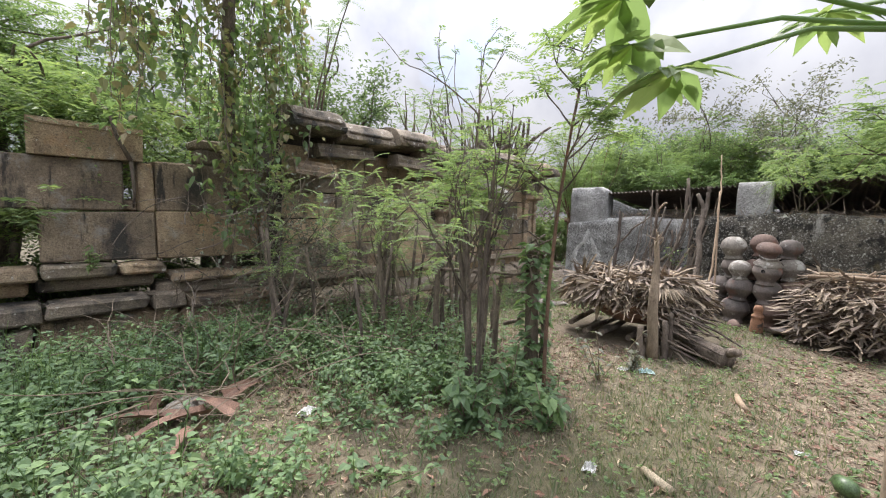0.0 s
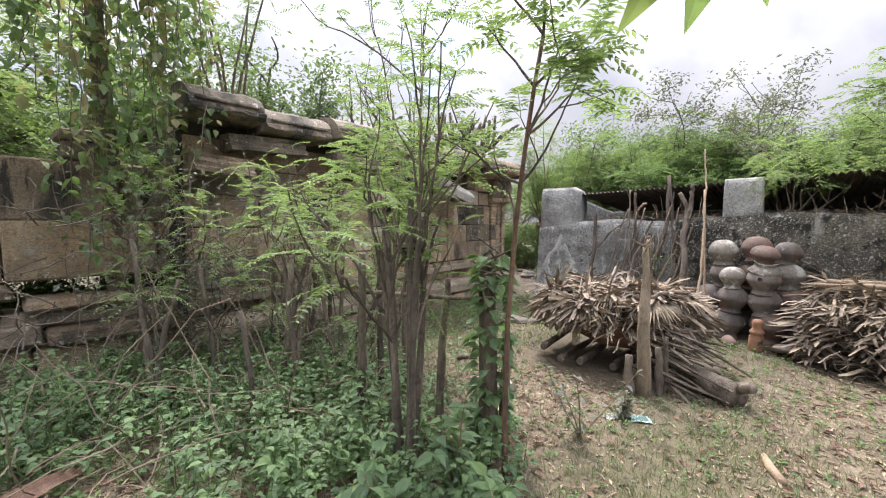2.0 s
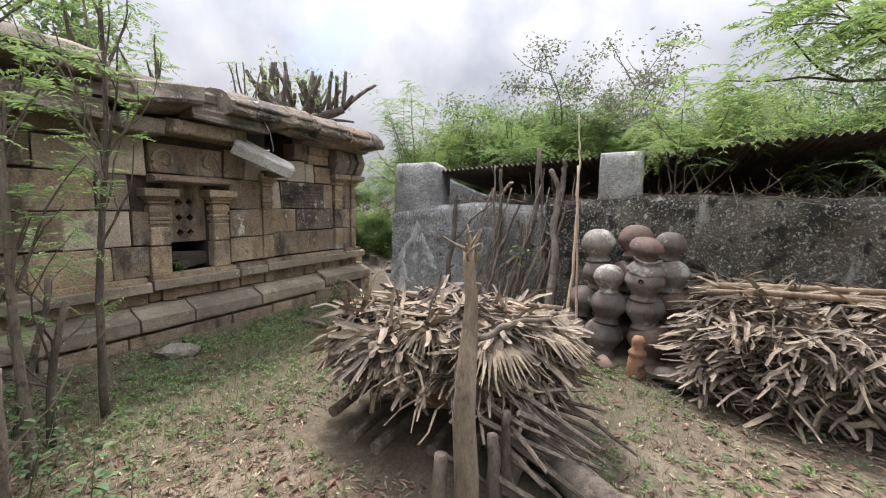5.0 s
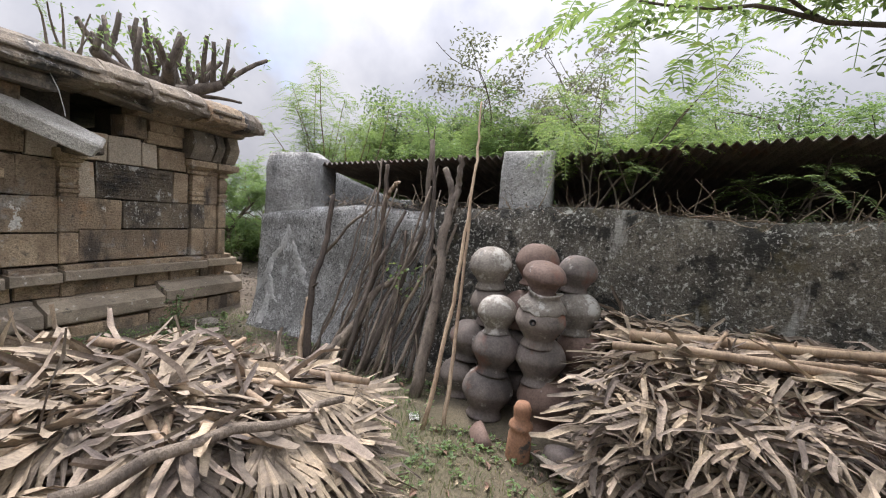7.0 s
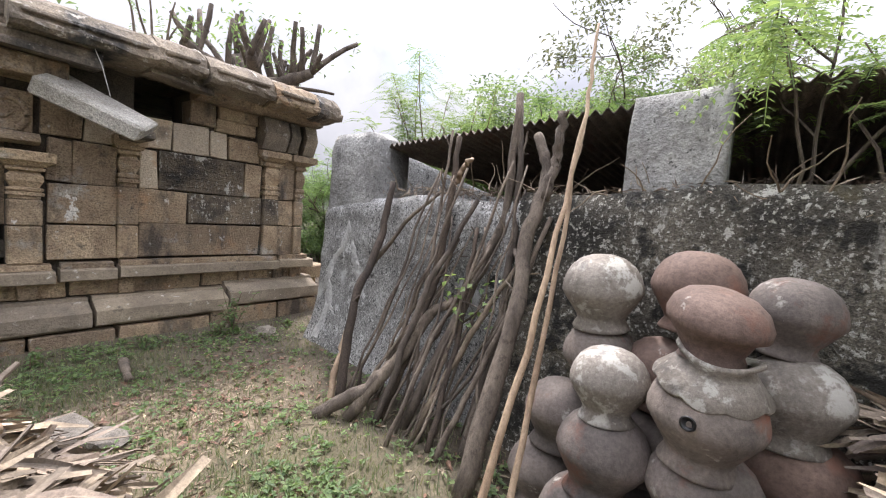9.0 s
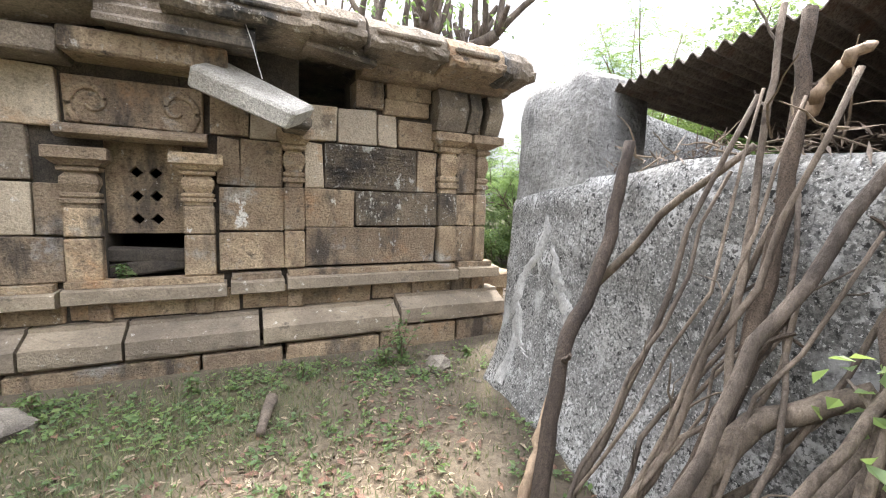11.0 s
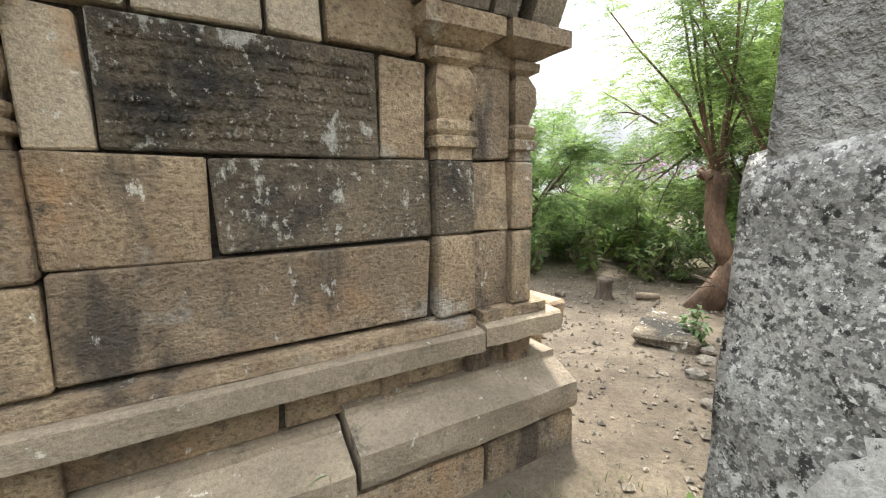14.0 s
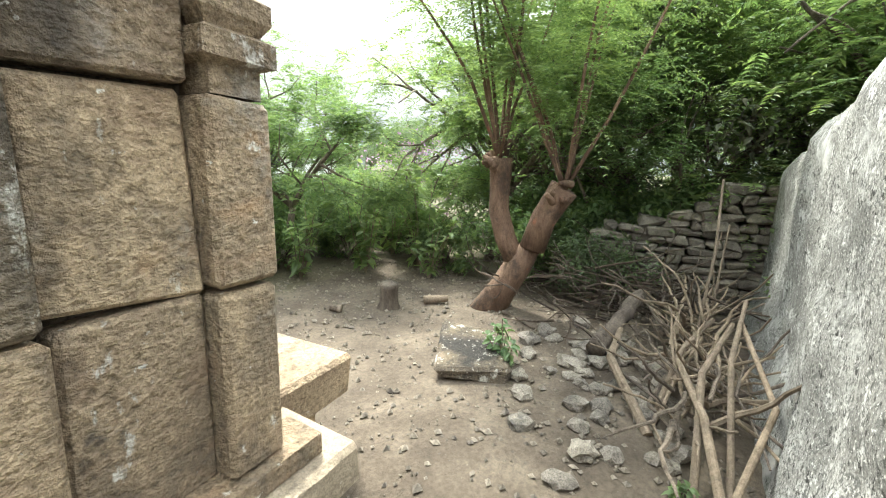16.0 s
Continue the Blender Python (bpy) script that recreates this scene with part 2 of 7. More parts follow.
BARK = surface("grey_brown_bark", (0.085, 0.068, 0.056), (0.25, 0.205, 0.165), 9, 70, 0.9, 0.8, [((0.05, 0.038, 0.03), 14, 0.55, 0.7)], 0.25, stretch=(1, 1, 0.3), depth=0.015, speck=0.3)
BARK_DARK = surface("dark_bark", (0.045, 0.034, 0.028), (0.13, 0.098, 0.075), 9, 70, 0.9, 0.8, (), 0.25, stretch=(1, 1, 0.3), depth=0.015)
BARK_PALE = surface("pale_bark", (0.16, 0.125, 0.09), (0.34, 0.27, 0.20), 9, 70, 0.85, 0.6, [((0.10, 0.07, 0.05), 12, 0.6, 0.72)], 0.2, stretch=(1, 1, 0.3), depth=0.01, speck=0.3)
BARK_RED = surface("reddish_knobbly_bark", (0.13, 0.075, 0.05), (0.30, 0.195, 0.135), 8, 60, 0.85, 0.9, [((0.07, 0.05, 0.04), 5, 0.52, 0.66), ((0.30, 0.13, 0.075), 6, 0.62, 0.7)], 0.1, stretch=(1, 1, 0.4), depth=0.02, speck=0.3)
BARK_TAN = surface("tan_debarked_wood", (0.24, 0.165, 0.11), (0.43, 0.325, 0.225), 7, 60, 0.75, 0.4, [((0.15, 0.09, 0.06), 9, 0.6, 0.75)], 0.2, stretch=(1, 1, 0.2), speck=0.2)
STRAW = surface("dry_palm_leaf", (0.135, 0.108, 0.082), (0.395, 0.32, 0.235), 6, 80, 0.75, 0.3, [((0.14, 0.11, 0.095), 7, 0.58, 0.72)], 0.5, True, speck=0.2)
STRAW_DULL = surface("greyed_palm_leaf", (0.13, 0.10, 0.085), (0.36, 0.295, 0.235), 6, 80, 0.8, 0.3, [((0.09, 0.075, 0.07), 7, 0.56, 0.72)], 0.5, True, speck=0.2)
HUSK = surface("brown_dry_leaf", (0.15, 0.085, 0.06), (0.30, 0.18, 0.13), 7, 80, 0.7, 0.3, (), 0.35, True)
CHIP = surface("scattered_straw", (0.22, 0.175, 0.12), (0.44, 0.375, 0.275), 6, 60, 0.8, 0.2, (), 0.4, True)
LIME_RUN = surface("lime_wash_run", (0.36, 0.36, 0.355), (0.62, 0.62, 0.61), 6, 40, 0.92, 0.5, [((0.26, 0.26, 0.255), 13, 0.56, 0.64), ((0.10, 0.10, 0.097), 48, 0.60, 0.64), ((0.70, 0.70, 0.69), 9, 0.62, 0.7)], speck=0.3, depth=0.014)
ROCK = surface("field_stone", (0.13, 0.115, 0.10), (0.33, 0.30, 0.26), 6, 50, 0.9, 0.5, [((0.07, 0.065, 0.06), 5, 0.58, 0.7)], 0.25)
GRAVEL = surface("gravel_stone", (0.13, 0.112, 0.09), (0.31, 0.275, 0.23), 9, 60, 0.9, 0.3, (), 0.3, True, speck=0.3)
LEAF = foliage("fresh_leaf", (0.08, 0.165, 0.04), (0.135, 0.25, 0.06), (0.21, 0.31, 0.075), 0.6, 0.45)
LEAF_BRIGHT = foliage("lit_acacia_leaf", (0.10, 0.19, 0.045), (0.175, 0.285, 0.07), (0.28, 0.375, 0.10), thin=0.47)
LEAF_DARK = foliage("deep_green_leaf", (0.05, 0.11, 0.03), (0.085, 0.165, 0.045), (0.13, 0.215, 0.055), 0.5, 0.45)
LEAF_WEED = foliage("weed_leaf", (0.07, 0.16, 0.045), (0.11, 0.23, 0.06), (0.18, 0.31, 0.08), 0.65, 0.35)
LEAF_VINE = foliage("yellowing_creeper_leaf", (0.14, 0.18, 0.05), (0.25, 0.24, 0.08), (0.34, 0.27, 0.12), 0.65)
LEAF_GREY = foliage("dusty_grey_green_leaf", (0.09, 0.11, 0.07), (0.13, 0.15, 0.09), (0.18, 0.17, 0.11))
BLADE = foliage("grass_blade", (0.07, 0.13, 0.03), (0.13, 0.18, 0.05), (0.24, 0.23, 0.10))
FLOWER = foliage("lilac_flower", (0.28, 0.13, 0.34), (0.36, 0.20, 0.42), (0.45, 0.28, 0.5))
PAPER = surface("crumpled_white_plastic", (0.55, 0.55, 0.56), (0.72, 0.72, 0.72), 20, 60, 0.5, 0.2)
TEAL = surface("pale_teal_plastic", (0.3, 0.5, 0.5), (0.55, 0.68, 0.68), 20, 60, 0.4, 0.2)
LIME = surface("white_house_wall", (0.62, 0.68, 0.66), (0.72, 0.76, 0.74), 0.7, 10, 0.8, 0.1)
MINT = surface("mint_house_wall", (0.35, 0.6, 0.48), (0.42, 0.66, 0.54), 0.7, 10, 0.8, 0.1)
DARK = surface("dark_glass_and_hole_shade", (0.02, 0.02, 0.022), (0.04, 0.04, 0.045), 5, 20, 0.3, 0.05)
MELON = surface("green_fruit_skin", (0.045, 0.085, 0.03), (0.09, 0.15, 0.06), 9, 40, 0.4, 0.1)


def ground_material():
    m = bpy.data.materials.new("earth")
    m.use_nodes = True
    nt = m.node_tree
    bsdf = nt.nodes["Principled BSDF"]
    pos = nt.nodes.new("ShaderNodeNewGeometry").outputs["Position"]
    zone = nt.nodes.new("ShaderNodeVertexColor")
    zone.layer_name = "zone"
    sep = nt.nodes.new("ShaderNodeSeparateColor")
    nt.links.new(zone.outputs["Color"], sep.inputs["Color"])
    fine = noise_tex(nt, pos, 38, 6, 0.7)
    soil = ramp(nt, noise_tex(nt, pos, 2.3, 7, 0.65), [(0.3, (0.065, 0.05, 0.038)), (0.55, (0.14, 0.112, 0.085)), (0.75, (0.23, 0.19, 0.148))])
    grass = ramp(nt, noise_tex(nt, pos, 5, 6, 0.7), [(0.3, (0.06, 0.06, 0.03)), (0.7, (0.15, 0.135, 0.075))])
    litter = ramp(nt, noise_tex(nt, pos, 9, 7, 0.75), [(0.3, (0.085, 0.063, 0.044)), (0.5, (0.195, 0.15, 0.105)), (0.72, (0.34, 0.285, 0.205))])
    col = mix(nt, "MIX", sep.outputs["Red"], soil, grass)
    col = mix(nt, "MIX", sep.outputs["Green"], col, litter)
    col = mix(nt, "MULTIPLY", 0.8, col, ramp(nt, fine, [(0.3, (0.5, 0.5, 0.5)), (0.7, (1.3, 1.28, 1.25))]))
    nt.links.new(col, bsdf.inputs["Base Color"])
    bsdf.inputs["Roughness"].default_value = 0.95
    bp = nt.nodes.new("ShaderNodeBump")
    bp.inputs["Strength"].default_value, bp.inputs["Distance"].default_value = 0.7, 0.02
    nt.links.new(fine, bp.inputs["Height"])
    nt.links.new(bp.outputs["Normal"], bsdf.inputs["Normal"])
    return m


EARTH = ground_material()
rng = np.random.default_rng(7)


# ---- mesh helpers ----
class Geo:
    """Collects corners and faces, and makes one mesh of them."""

    def __init__(self):
        self.v, self.f, self.n = [], [], 0

    def add(self, verts, faces):
        verts = np.asarray(verts, float).reshape(-1, 3)
        self.v.append(verts)
        self.f.append(np.asarray(faces, int) + self.n)
        self.n += len(verts)
        return self

    def mesh(self, name, material, smooth=False):
        me = bpy.data.meshes.new(name)
        verts = np.concatenate(self.v) if self.v else np.zeros((0, 3))
        loops = np.concatenate([f.ravel() for f in self.f])
        sizes = np.concatenate([np.full(len(f), f.shape[1]) for f in self.f])
        me.vertices.add(len(verts))
        me.vertices.foreach_set("co", verts.ravel())
        me.loops.add(len(loops))
        me.loops.foreach_set("vertex_index", loops)
        me.polygons.add(len(sizes))
        me.polygons.foreach_set("loop_start", np.concatenate([[0], np.cumsum(sizes)[:-1]]))
        me.polygons.foreach_set("use_smooth", np.full(len(sizes), smooth))
        me.update(calc_edges=True)
        me.materials.append(material)
        return me


def part(name, geo, material, parent=None, label="", smooth=False):
    ob = new(name, geo.mesh(name, material, smooth))
    if parent:
        ob.parent = parent
    if label:
        tagged(ob, label)
    return ob


def thing(name, label, category, group="", kind="", at=(0, 0, 0)):
    ob = new(name)
    ob.empty_display_size = 0.1
    ob.location = at
    return tagged(ob, label, category, group, kind)


def solid(name, geo, material, label, category, group="", kind="", smooth=False):
    return tagged(part(name, geo, material, None, "", smooth), label, category, group, kind)


CORNERS = np.array([[i & 1, (i >> 1) & 1, (i >> 2) & 1] for i in range(8)])


def block(geo, lo, hi, c=0.012, jit=0.0, turn=None, at=None):
    """A box with chamfered edges and slightly uneven corners."""
    lo, hi = np.array(lo, float), np.array(hi, float)
    size = hi - lo
    c = min(c, 0.3 * size.min())
    off = rng.uniform(-jit, jit, (8, 3)) if jit else np.zeros((8, 3))
    vs = np.zeros((8, 3, 3))
    for i, k in enumerate(CORNERS):
        p = lo + size * k + off[i]
        inn = np.where(k == 1, -c, c)
        for a in range(3):
            q = p + inn
            q[a] = p[a]
            vs[i, a] = q
    idx = lambda i, a: i * 3 + a
    fs4, fs3 = [], []
    for a in range(3):
        b, d = (a + 1) % 3, (a + 2) % 3
        for s in (0, 1):
            ring = []
            for kb, kd in ((0, 0), (1, 0), (1, 1), (0, 1)):
                k = [0, 0, 0]
                k[a], k[b], k[d] = s, kb, kd
                ring.append(idx(k[0] + 2 * k[1] + 4 * k[2], a))
            fs4.append(ring if s else ring[::-1])
        for kb in (0, 1):
            for kd in (0, 1):
                k0, k1 = [0, 0, 0], [0, 0, 0]
                k0[b], k0[d], k1[b], k1[d], k1[a] = kb, kd, kb, kd, 1
                i0, i1 = k0[0] + 2 * k0[1] + 4 * k0[2], k1[0] + 2 * k1[1] + 4 * k1[2]
                q = [idx(i0, b), idx(i1, b), idx(i1, d), idx(i0, d)]
                fs4.append(q if kb != kd else q[::-1])
    for i, k in enumerate(CORNERS):
        t = [idx(i, 0), idx(i, 1), idx(i, 2)]
        fs3.append(t if sum(k) % 2 else t[::-1])
    v = vs.reshape(-1, 3)
    if turn is not None:
        v = v @ np.array(turn).T
    if at is not None:
        v = v + np.array(at)
    n0 = geo.n
    geo.add(v, fs4)
    geo.f.append(np.array(fs3) + n0)
    return geo


def turned(rx=0, ry=0, rz=0):
    return np.array(Euler([radians(a) for a in (rx, ry, rz)]).to_matrix())


def tube(geo, pts, radii, sides=7, cap=True):
    """A round limb along pts."""
    pts = np.asarray(pts, float)
    n = len(pts)
    radii = np.broadcast_to(np.asarray(radii, float), (n,))
    tan = np.gradient(pts, axis=0)
    tan /= np.linalg.norm(tan, axis=1)[:, None] + 1e-9
    up = np.array([0, 0, 1.0]) if abs(tan[0][2]) < 0.9 else np.array([1.0, 0, 0])
    side = np.cross(tan, up)
    side /= np.linalg.norm(side, axis=1)[:, None] + 1e-9
    up2 = np.cross(side, tan)
    a = np.linspace(0, 2 * np.pi, sides, endpoint=False)
    ring = pts[:, None] + radii[:, None, None] * (side[:, None] * np.cos(a)[None, :, None] + up2[:, None] * np.sin(a)[None, :, None])
    i = np.arange(n - 1)[:, None] * sides
    j = np.arange(sides)[None]
    k = (j + 1) % sides
    quads = np.stack([i + j, i + k, i + sides + k, i + sides + j], -1).reshape(-1, 4)
    n0 = geo.n
    geo.add(ring, quads)
    if cap:
        geo.f.append(np.array([list(range(sides))[::-1]]) + n0)
        geo.f.append(np.array([list(range((n - 1) * sides, n * sides))]) + n0)
    return geo


def lathe(geo, profile, at=(0, 0, 0), segs=28, turn=None, square=False):
    """Turns (radius, height) pairs about the upright axis; square: with four sides."""
    prof = np.array(profile, float)
    if square:
        a, k = np.pi / 4 + np.arange(4) * np.pi / 2, math.sqrt(2)
    else:
        a, k = np.linspace(0, 2 * np.pi, segs, endpoint=False), 1.0
    s = len(a)
    v = np.stack([prof[:, :1] * k * np.cos(a), prof[:, :1] * k * np.sin(a), np.repeat(prof[:, 1:], s, 1)], -1).reshape(-1, 3)
    if turn is not None:
        v = v @ np.array(turn).T
    i = np.arange(len(prof) - 1)[:, None] * s
    j = np.arange(s)[None]
    q = np.stack([i + j, i + (j + 1) % s, i + s + (j + 1) % s, i + s + j], -1).reshape(-1, 4)
    return geo.add(v + np.array(at), q)


def extrude_x(geo, profile, x0, x1, steps=1, jit=0.0):
    """A moulding: the (y, z) outline, anticlockwise seen from +x, drawn from x0 to x1."""
    prof = np.array(profile, float)
    n = len(prof)
    xs = np.linspace(x0, x1, steps + 1)
    v = np.concatenate([np.column_stack([np.full(n, x), prof + (rng.uniform(-jit, jit, prof.shape) if jit else 0)]) for x in xs])
    i = np.arange(steps)[:, None] * n
    j = np.arange(n)[None]
    q = np.stack([i + j, i + (j + 1) % n, i + n + (j + 1) % n, i + n + j], -1).reshape(-1, 4)
    n0 = geo.n
    geo.add(v, q[:, ::-1])
    geo.f.append(np.array([list(range(n))]) + n0)
    geo.f.append(np.array([list(range(steps * n, steps * n + n))[::-1]]) + n0)
    return geo


def lumpy(geo, at, size, seed=0, sub=2, rough=0.25):
    """A broken stone."""
    bm = bmesh.new()
    bmesh.ops.create_icosphere(bm, subdivisions=sub, radius=1)
    off = Vector((seed * 3.1, seed * 1.7, seed * 0.9))
    v = np.array([tuple(p.co * (1 + rough * noise.noise(p.co * 1.4 + off) + 0.5 * rough * noise.noise(p.co * 3.7 + off))) for p in bm.verts])
    f = [[p.index for p in q.verts] for q in bm.faces]
    bm.free()
    return geo.add(v * np.array(size) + np.array(at), f)


def unit(v):
    return v / (np.linalg.norm(v, axis=-1, keepdims=True) + 1e-9)


def rand_dirs(n, flat=1.0, up=0.0):
    d = rng.normal(size=(n, 3)) * (1, 1, flat)
    d[:, 2] += up
    return unit(d)


def leaves(geo, at, along, length, width, fold=0.25, droop=0.0):
    """Small leaves, each of two halves with a fold along the rib, starting at `at` and pointing `along`."""
    at, along = np.asarray(at, float), unit(np.asarray(along, float))
    n = len(at)
    length, width = np.broadcast_to(length, (n,))[:, None], np.broadcast_to(width, (n,))[:, None]
    side = unit(np.cross(along, np.array([0, 0, 1.0]) + rng.normal(scale=0.35, size=(n, 3))))
    nor = np.cross(side, along)
    mid = at + along * length * 0.45
    tip = at + along * length - np.array([0, 0, 1.0]) * droop * length
    l = mid + side * width * 0.5 + nor * width * fold
    r = mid - side * width * 0.5 + nor * width * fold
    v = np.stack([at, l, tip, r], 1).reshape(-1, 3)
    b = np.arange(n)[:, None] * 4
    return geo.add(v, np.concatenate([b + [0, 2, 1], b + [0, 3, 2]]))


def fronds(geo, at, along, length, pairs=9, leaflet=0.035, wide=0.011, droop=0.35, stalk=None, stalk_r=0.0016):
    """Feathered leaves: a drooping stalk with pairs of leaflets."""
    at, along = np.asarray(at, float), unit(np.asarray(along, float))
    n = len(at)
    length = np.broadcast_to(length, (n,))
    t = np.linspace(0.18, 1.0, pairs)
    down = np.array([0, 0, -1.0])
    p = at[:, None] + along[:, None] * (length[:, None] * t)[..., None] + down * (droop * length[:, None] * t ** 2)[..., None]
    tang = unit(along[:, None] + down * (2 * droop * t)[None, :, None])
    side = unit(np.cross(tang, np.array([0, 0, 1.0])) + 1e-6)
    taper = (0.55 + 0.45 * np.sin(np.pi * np.clip(t * 0.9 + 0.1, 0, 1)))[None, :]
    for s in (1, -1):
        d = unit(side * s + tang * 0.45 + rng.normal(scale=0.12, size=p.shape))
        leaves(geo, p.reshape(-1, 3), d.reshape(-1, 3), (np.broadcast_to(leaflet * taper, (n, pairs)) * rng.uniform(0.8, 1.2, (n, pairs))).ravel(), wide, 0.12, 0.12)
    if stalk is not None:
        tt = np.linspace(0, 1, 4)
        q = at[:, None] + along[:, None] * (length[:, None] * tt)[..., None] + down * (droop * length[:, None] * tt ** 2)[..., None]
        sd = unit(np.cross(along, np.array([0, 0, 1.0])) + 1e-6)[:, None] * stalk_r
        v = np.concatenate([q + sd, q - sd + np.array([0, 0, stalk_r])], 1).reshape(-1, 3)
        b = np.arange(n)[:, None] * 8
        stalk.add(v, np.concatenate([b + [k, k + 1, k + 5, k + 4] for k in range(3)]))
    return geo


def limb(geo, start, direction, length, r0, r1, bend=0.15, steps=6, sides=7, lift=0.0):
    """A crooked limb; returns its points."""
    d = unit(np.array(direction, float))
    p = [np.array(start, float)]
    for k in range(steps):
        d = unit(d + rng.normal(scale=bend, size=3) + (0, 0, lift))
        p.append(p[-1] + d * length / steps)
    p = np.array(p)
    tube(geo, p, np.linspace(r0, r1, steps + 1), sides)
    return p


def branching(geo, start, direction, length, r, depth, spread=0.6, kids=3, lift=0.05, shrink=0.68):
    """A limb with limbs on it; returns the points where leaves grow, and the ways they point."""
    p = limb(geo, start, direction, length, r, r * 0.55, 0.13, 5, 7 if depth > 1 else 5, lift)
    if depth <= 0:
        return [(p[k], unit(p[k] - p[k - 1])) for k in range(2, len(p))]
    tips = []
    for k in range(kids):
        at = p[-1] if k == 0 else p[rng.integers(2, len(p))]
        d = unit(unit(p[-1] - p[-2]) + rng.normal(scale=spread, size=3))
        tips += branching(geo, at, d, length * shrink * rng.uniform(0.75, 1.2), r * 0.55, depth - 1, spread, kids, lift, shrink)
    return tips


# ---- ground ----
def ground_height(x, y):
    """Gently uneven earth, a little higher about the start of the walk."""
    h = 0.11 * np.exp(-((x - 0.5) ** 2 + (y - 0.8) ** 2) / 14.0) + 0.04 * np.exp(-((x - 11.0) ** 2 + (y - 4.6) ** 2) / 2.5)
    return h + 0.012 * np.sin(x * 2.1 + 0.6 * y) * np.sin(y * 1.7 - 0.5 * x) + 0.007 * np.sin(5.3 * x + 1.1) * np.sin(4.7 * y)


def gh(x, y):
    return float(ground_height(np.array(float(x)), np.array(float(y))))


def axis_steps(a, b, inner):
    far = np.array([1, 2.5, 5, 9, 16, 30, 60, 120, 300, 900, 2500.0])
    return np.concatenate([a - far[::-1], np.arange(a, b + 1e-6, inner), b + far])


gx, gy = axis_steps(-2.5, 14.0, 0.09), axis_steps(-2.5, 9.5, 0.09)
GX, GY = np.meshgrid(gx, gy, indexing="ij")
GZ = ground_height(GX, GY)
inside = (GX > -2.5) & (GX < 14) & (GY > -2.5) & (GY < 9.5)
GZ = GZ + inside * rng.normal(scale=0.004, size=GX.shape)
nx, ny = len(gx), len(gy)
gi = (np.arange(nx - 1)[:, None] * ny + np.arange(ny - 1)[None])
ground_geo = Geo().add(np.stack([GX, GY, GZ], -1), np.stack([gi, gi + ny, gi + ny + 1, gi + 1], -1).reshape(-1, 4))
ground = solid("ground", ground_geo, EARTH, "uneven earth with sparse grass, straw and dry litter", "ground", kind="structure", smooth=True)


def bump2(x, y, cx, cy, rx, ry):
    return np.exp(-(((x - cx) / rx) ** 2 + ((y - cy) / ry) ** 2))


def zone_masks(x, y):
    """Share of grass and of dry litter at a place."""
    grass = 1.0 * bump2(x, y, 2.0, 0.6, 2.2, 1.0) + 0.7 * bump2(x, y, 3.8, 0.6, 1.2, 0.7) + 0.95 * bump2(x, y, 6.6, 2.3, 0.9, 1.7) + 0.95 * bump2(x, y, 6.3, 4.4, 2.2, 0.8) + 0.6 * bump2(x, y, 4.4, 3.4, 1.2, 0.8) + 0.6 * bump2(x, y, 0.6, 3.4, 1.6, 2.0)
    litter = 0.9 * bump2(x, y, 4.9, -0.1, 1.9, 0.7) + 0.8 * bump2(x, y, 3.9, 2.6, 1.1, 1.1) + 0.7 * bump2(x, y, 6.4, 3.3, 0.7, 0.5) + 0.8 * bump2(x, y, 1.6, 3.2, 1.4, 1.3) + 0.7 * bump2(x, y, 2.6, -0.9, 2.0, 0.7)
    grass = grass + 0.5 * ((x < 12.5) & (y > 8.2)) + 0.7 * (x > 13.5)
    litter = litter + 0.4 * bump2(x, y, 3.6, 0.1, 1.8, 0.7) + 0.7 * bump2(x, y, 3.6, 2.2, 0.9, 0.9)
    grass = grass - 0.2 * bump2(x, y, 3.8, 0.2, 1.6, 0.6)
    litter = litter + 1.0 * bump2(x, y, 6.55, 3.45, 0.5, 0.55) + 0.5 * bump2(x, y, 7.3, 3.8, 0.4, 0.7)
    grass = grass * (1 - 0.8 * bump2(x, y, 7.5, 4.3, 0.6, 0.7)) * (1 - 0.6 * bump2(x, y, 6.55, 3.45, 0.45, 0.5))
    return np.clip(grass, 0, 1), np.clip(litter, 0, 1)


zg, zl = zone_masks(GX.ravel(), GY.ravel())
zone_attr = ground.data.color_attributes.new("zone", "FLOAT_COLOR", "POINT")
zone_attr.data.foreach_set("color", np.column_stack([zg, zl, zg * 0, zg * 0 + 1]).ravel())

# ---- temple: its wall runs along x and looks towards -y ----
WALL, PIL, LEDGE, BASE, FOOT = 5.45, 5.42, 5.355, 5.255, 5.275
EAST = 8.785
temple = thing("temple_ruin", "small ruined temple of weathered brown granite blocks", "temple", kind="structure", at=(5.6, 6.2, 0))


def stone(x0, x1, z0, z1, front=WALL, depth=0.24, material=STONE, name="block", parent=None, c=0.007, jit=0.009, gap=0.006):
    geo = Geo()
    block(geo, (x0 + gap - 5.6, front - 6.2 + rng.uniform(-0.008, 0.008), z0 + gap), (x1 - gap - 5.6, front + depth - 6.2, z1 - gap), c, jit)
    return part(name, geo, material, parent or temple)


def shifted(geo):
    """Moves a mesh drawn in the world's measures into the temple's."""
    geo.v = [v - np.array([5.6, 6.2, 0]) for v in geo.v]
    return geo


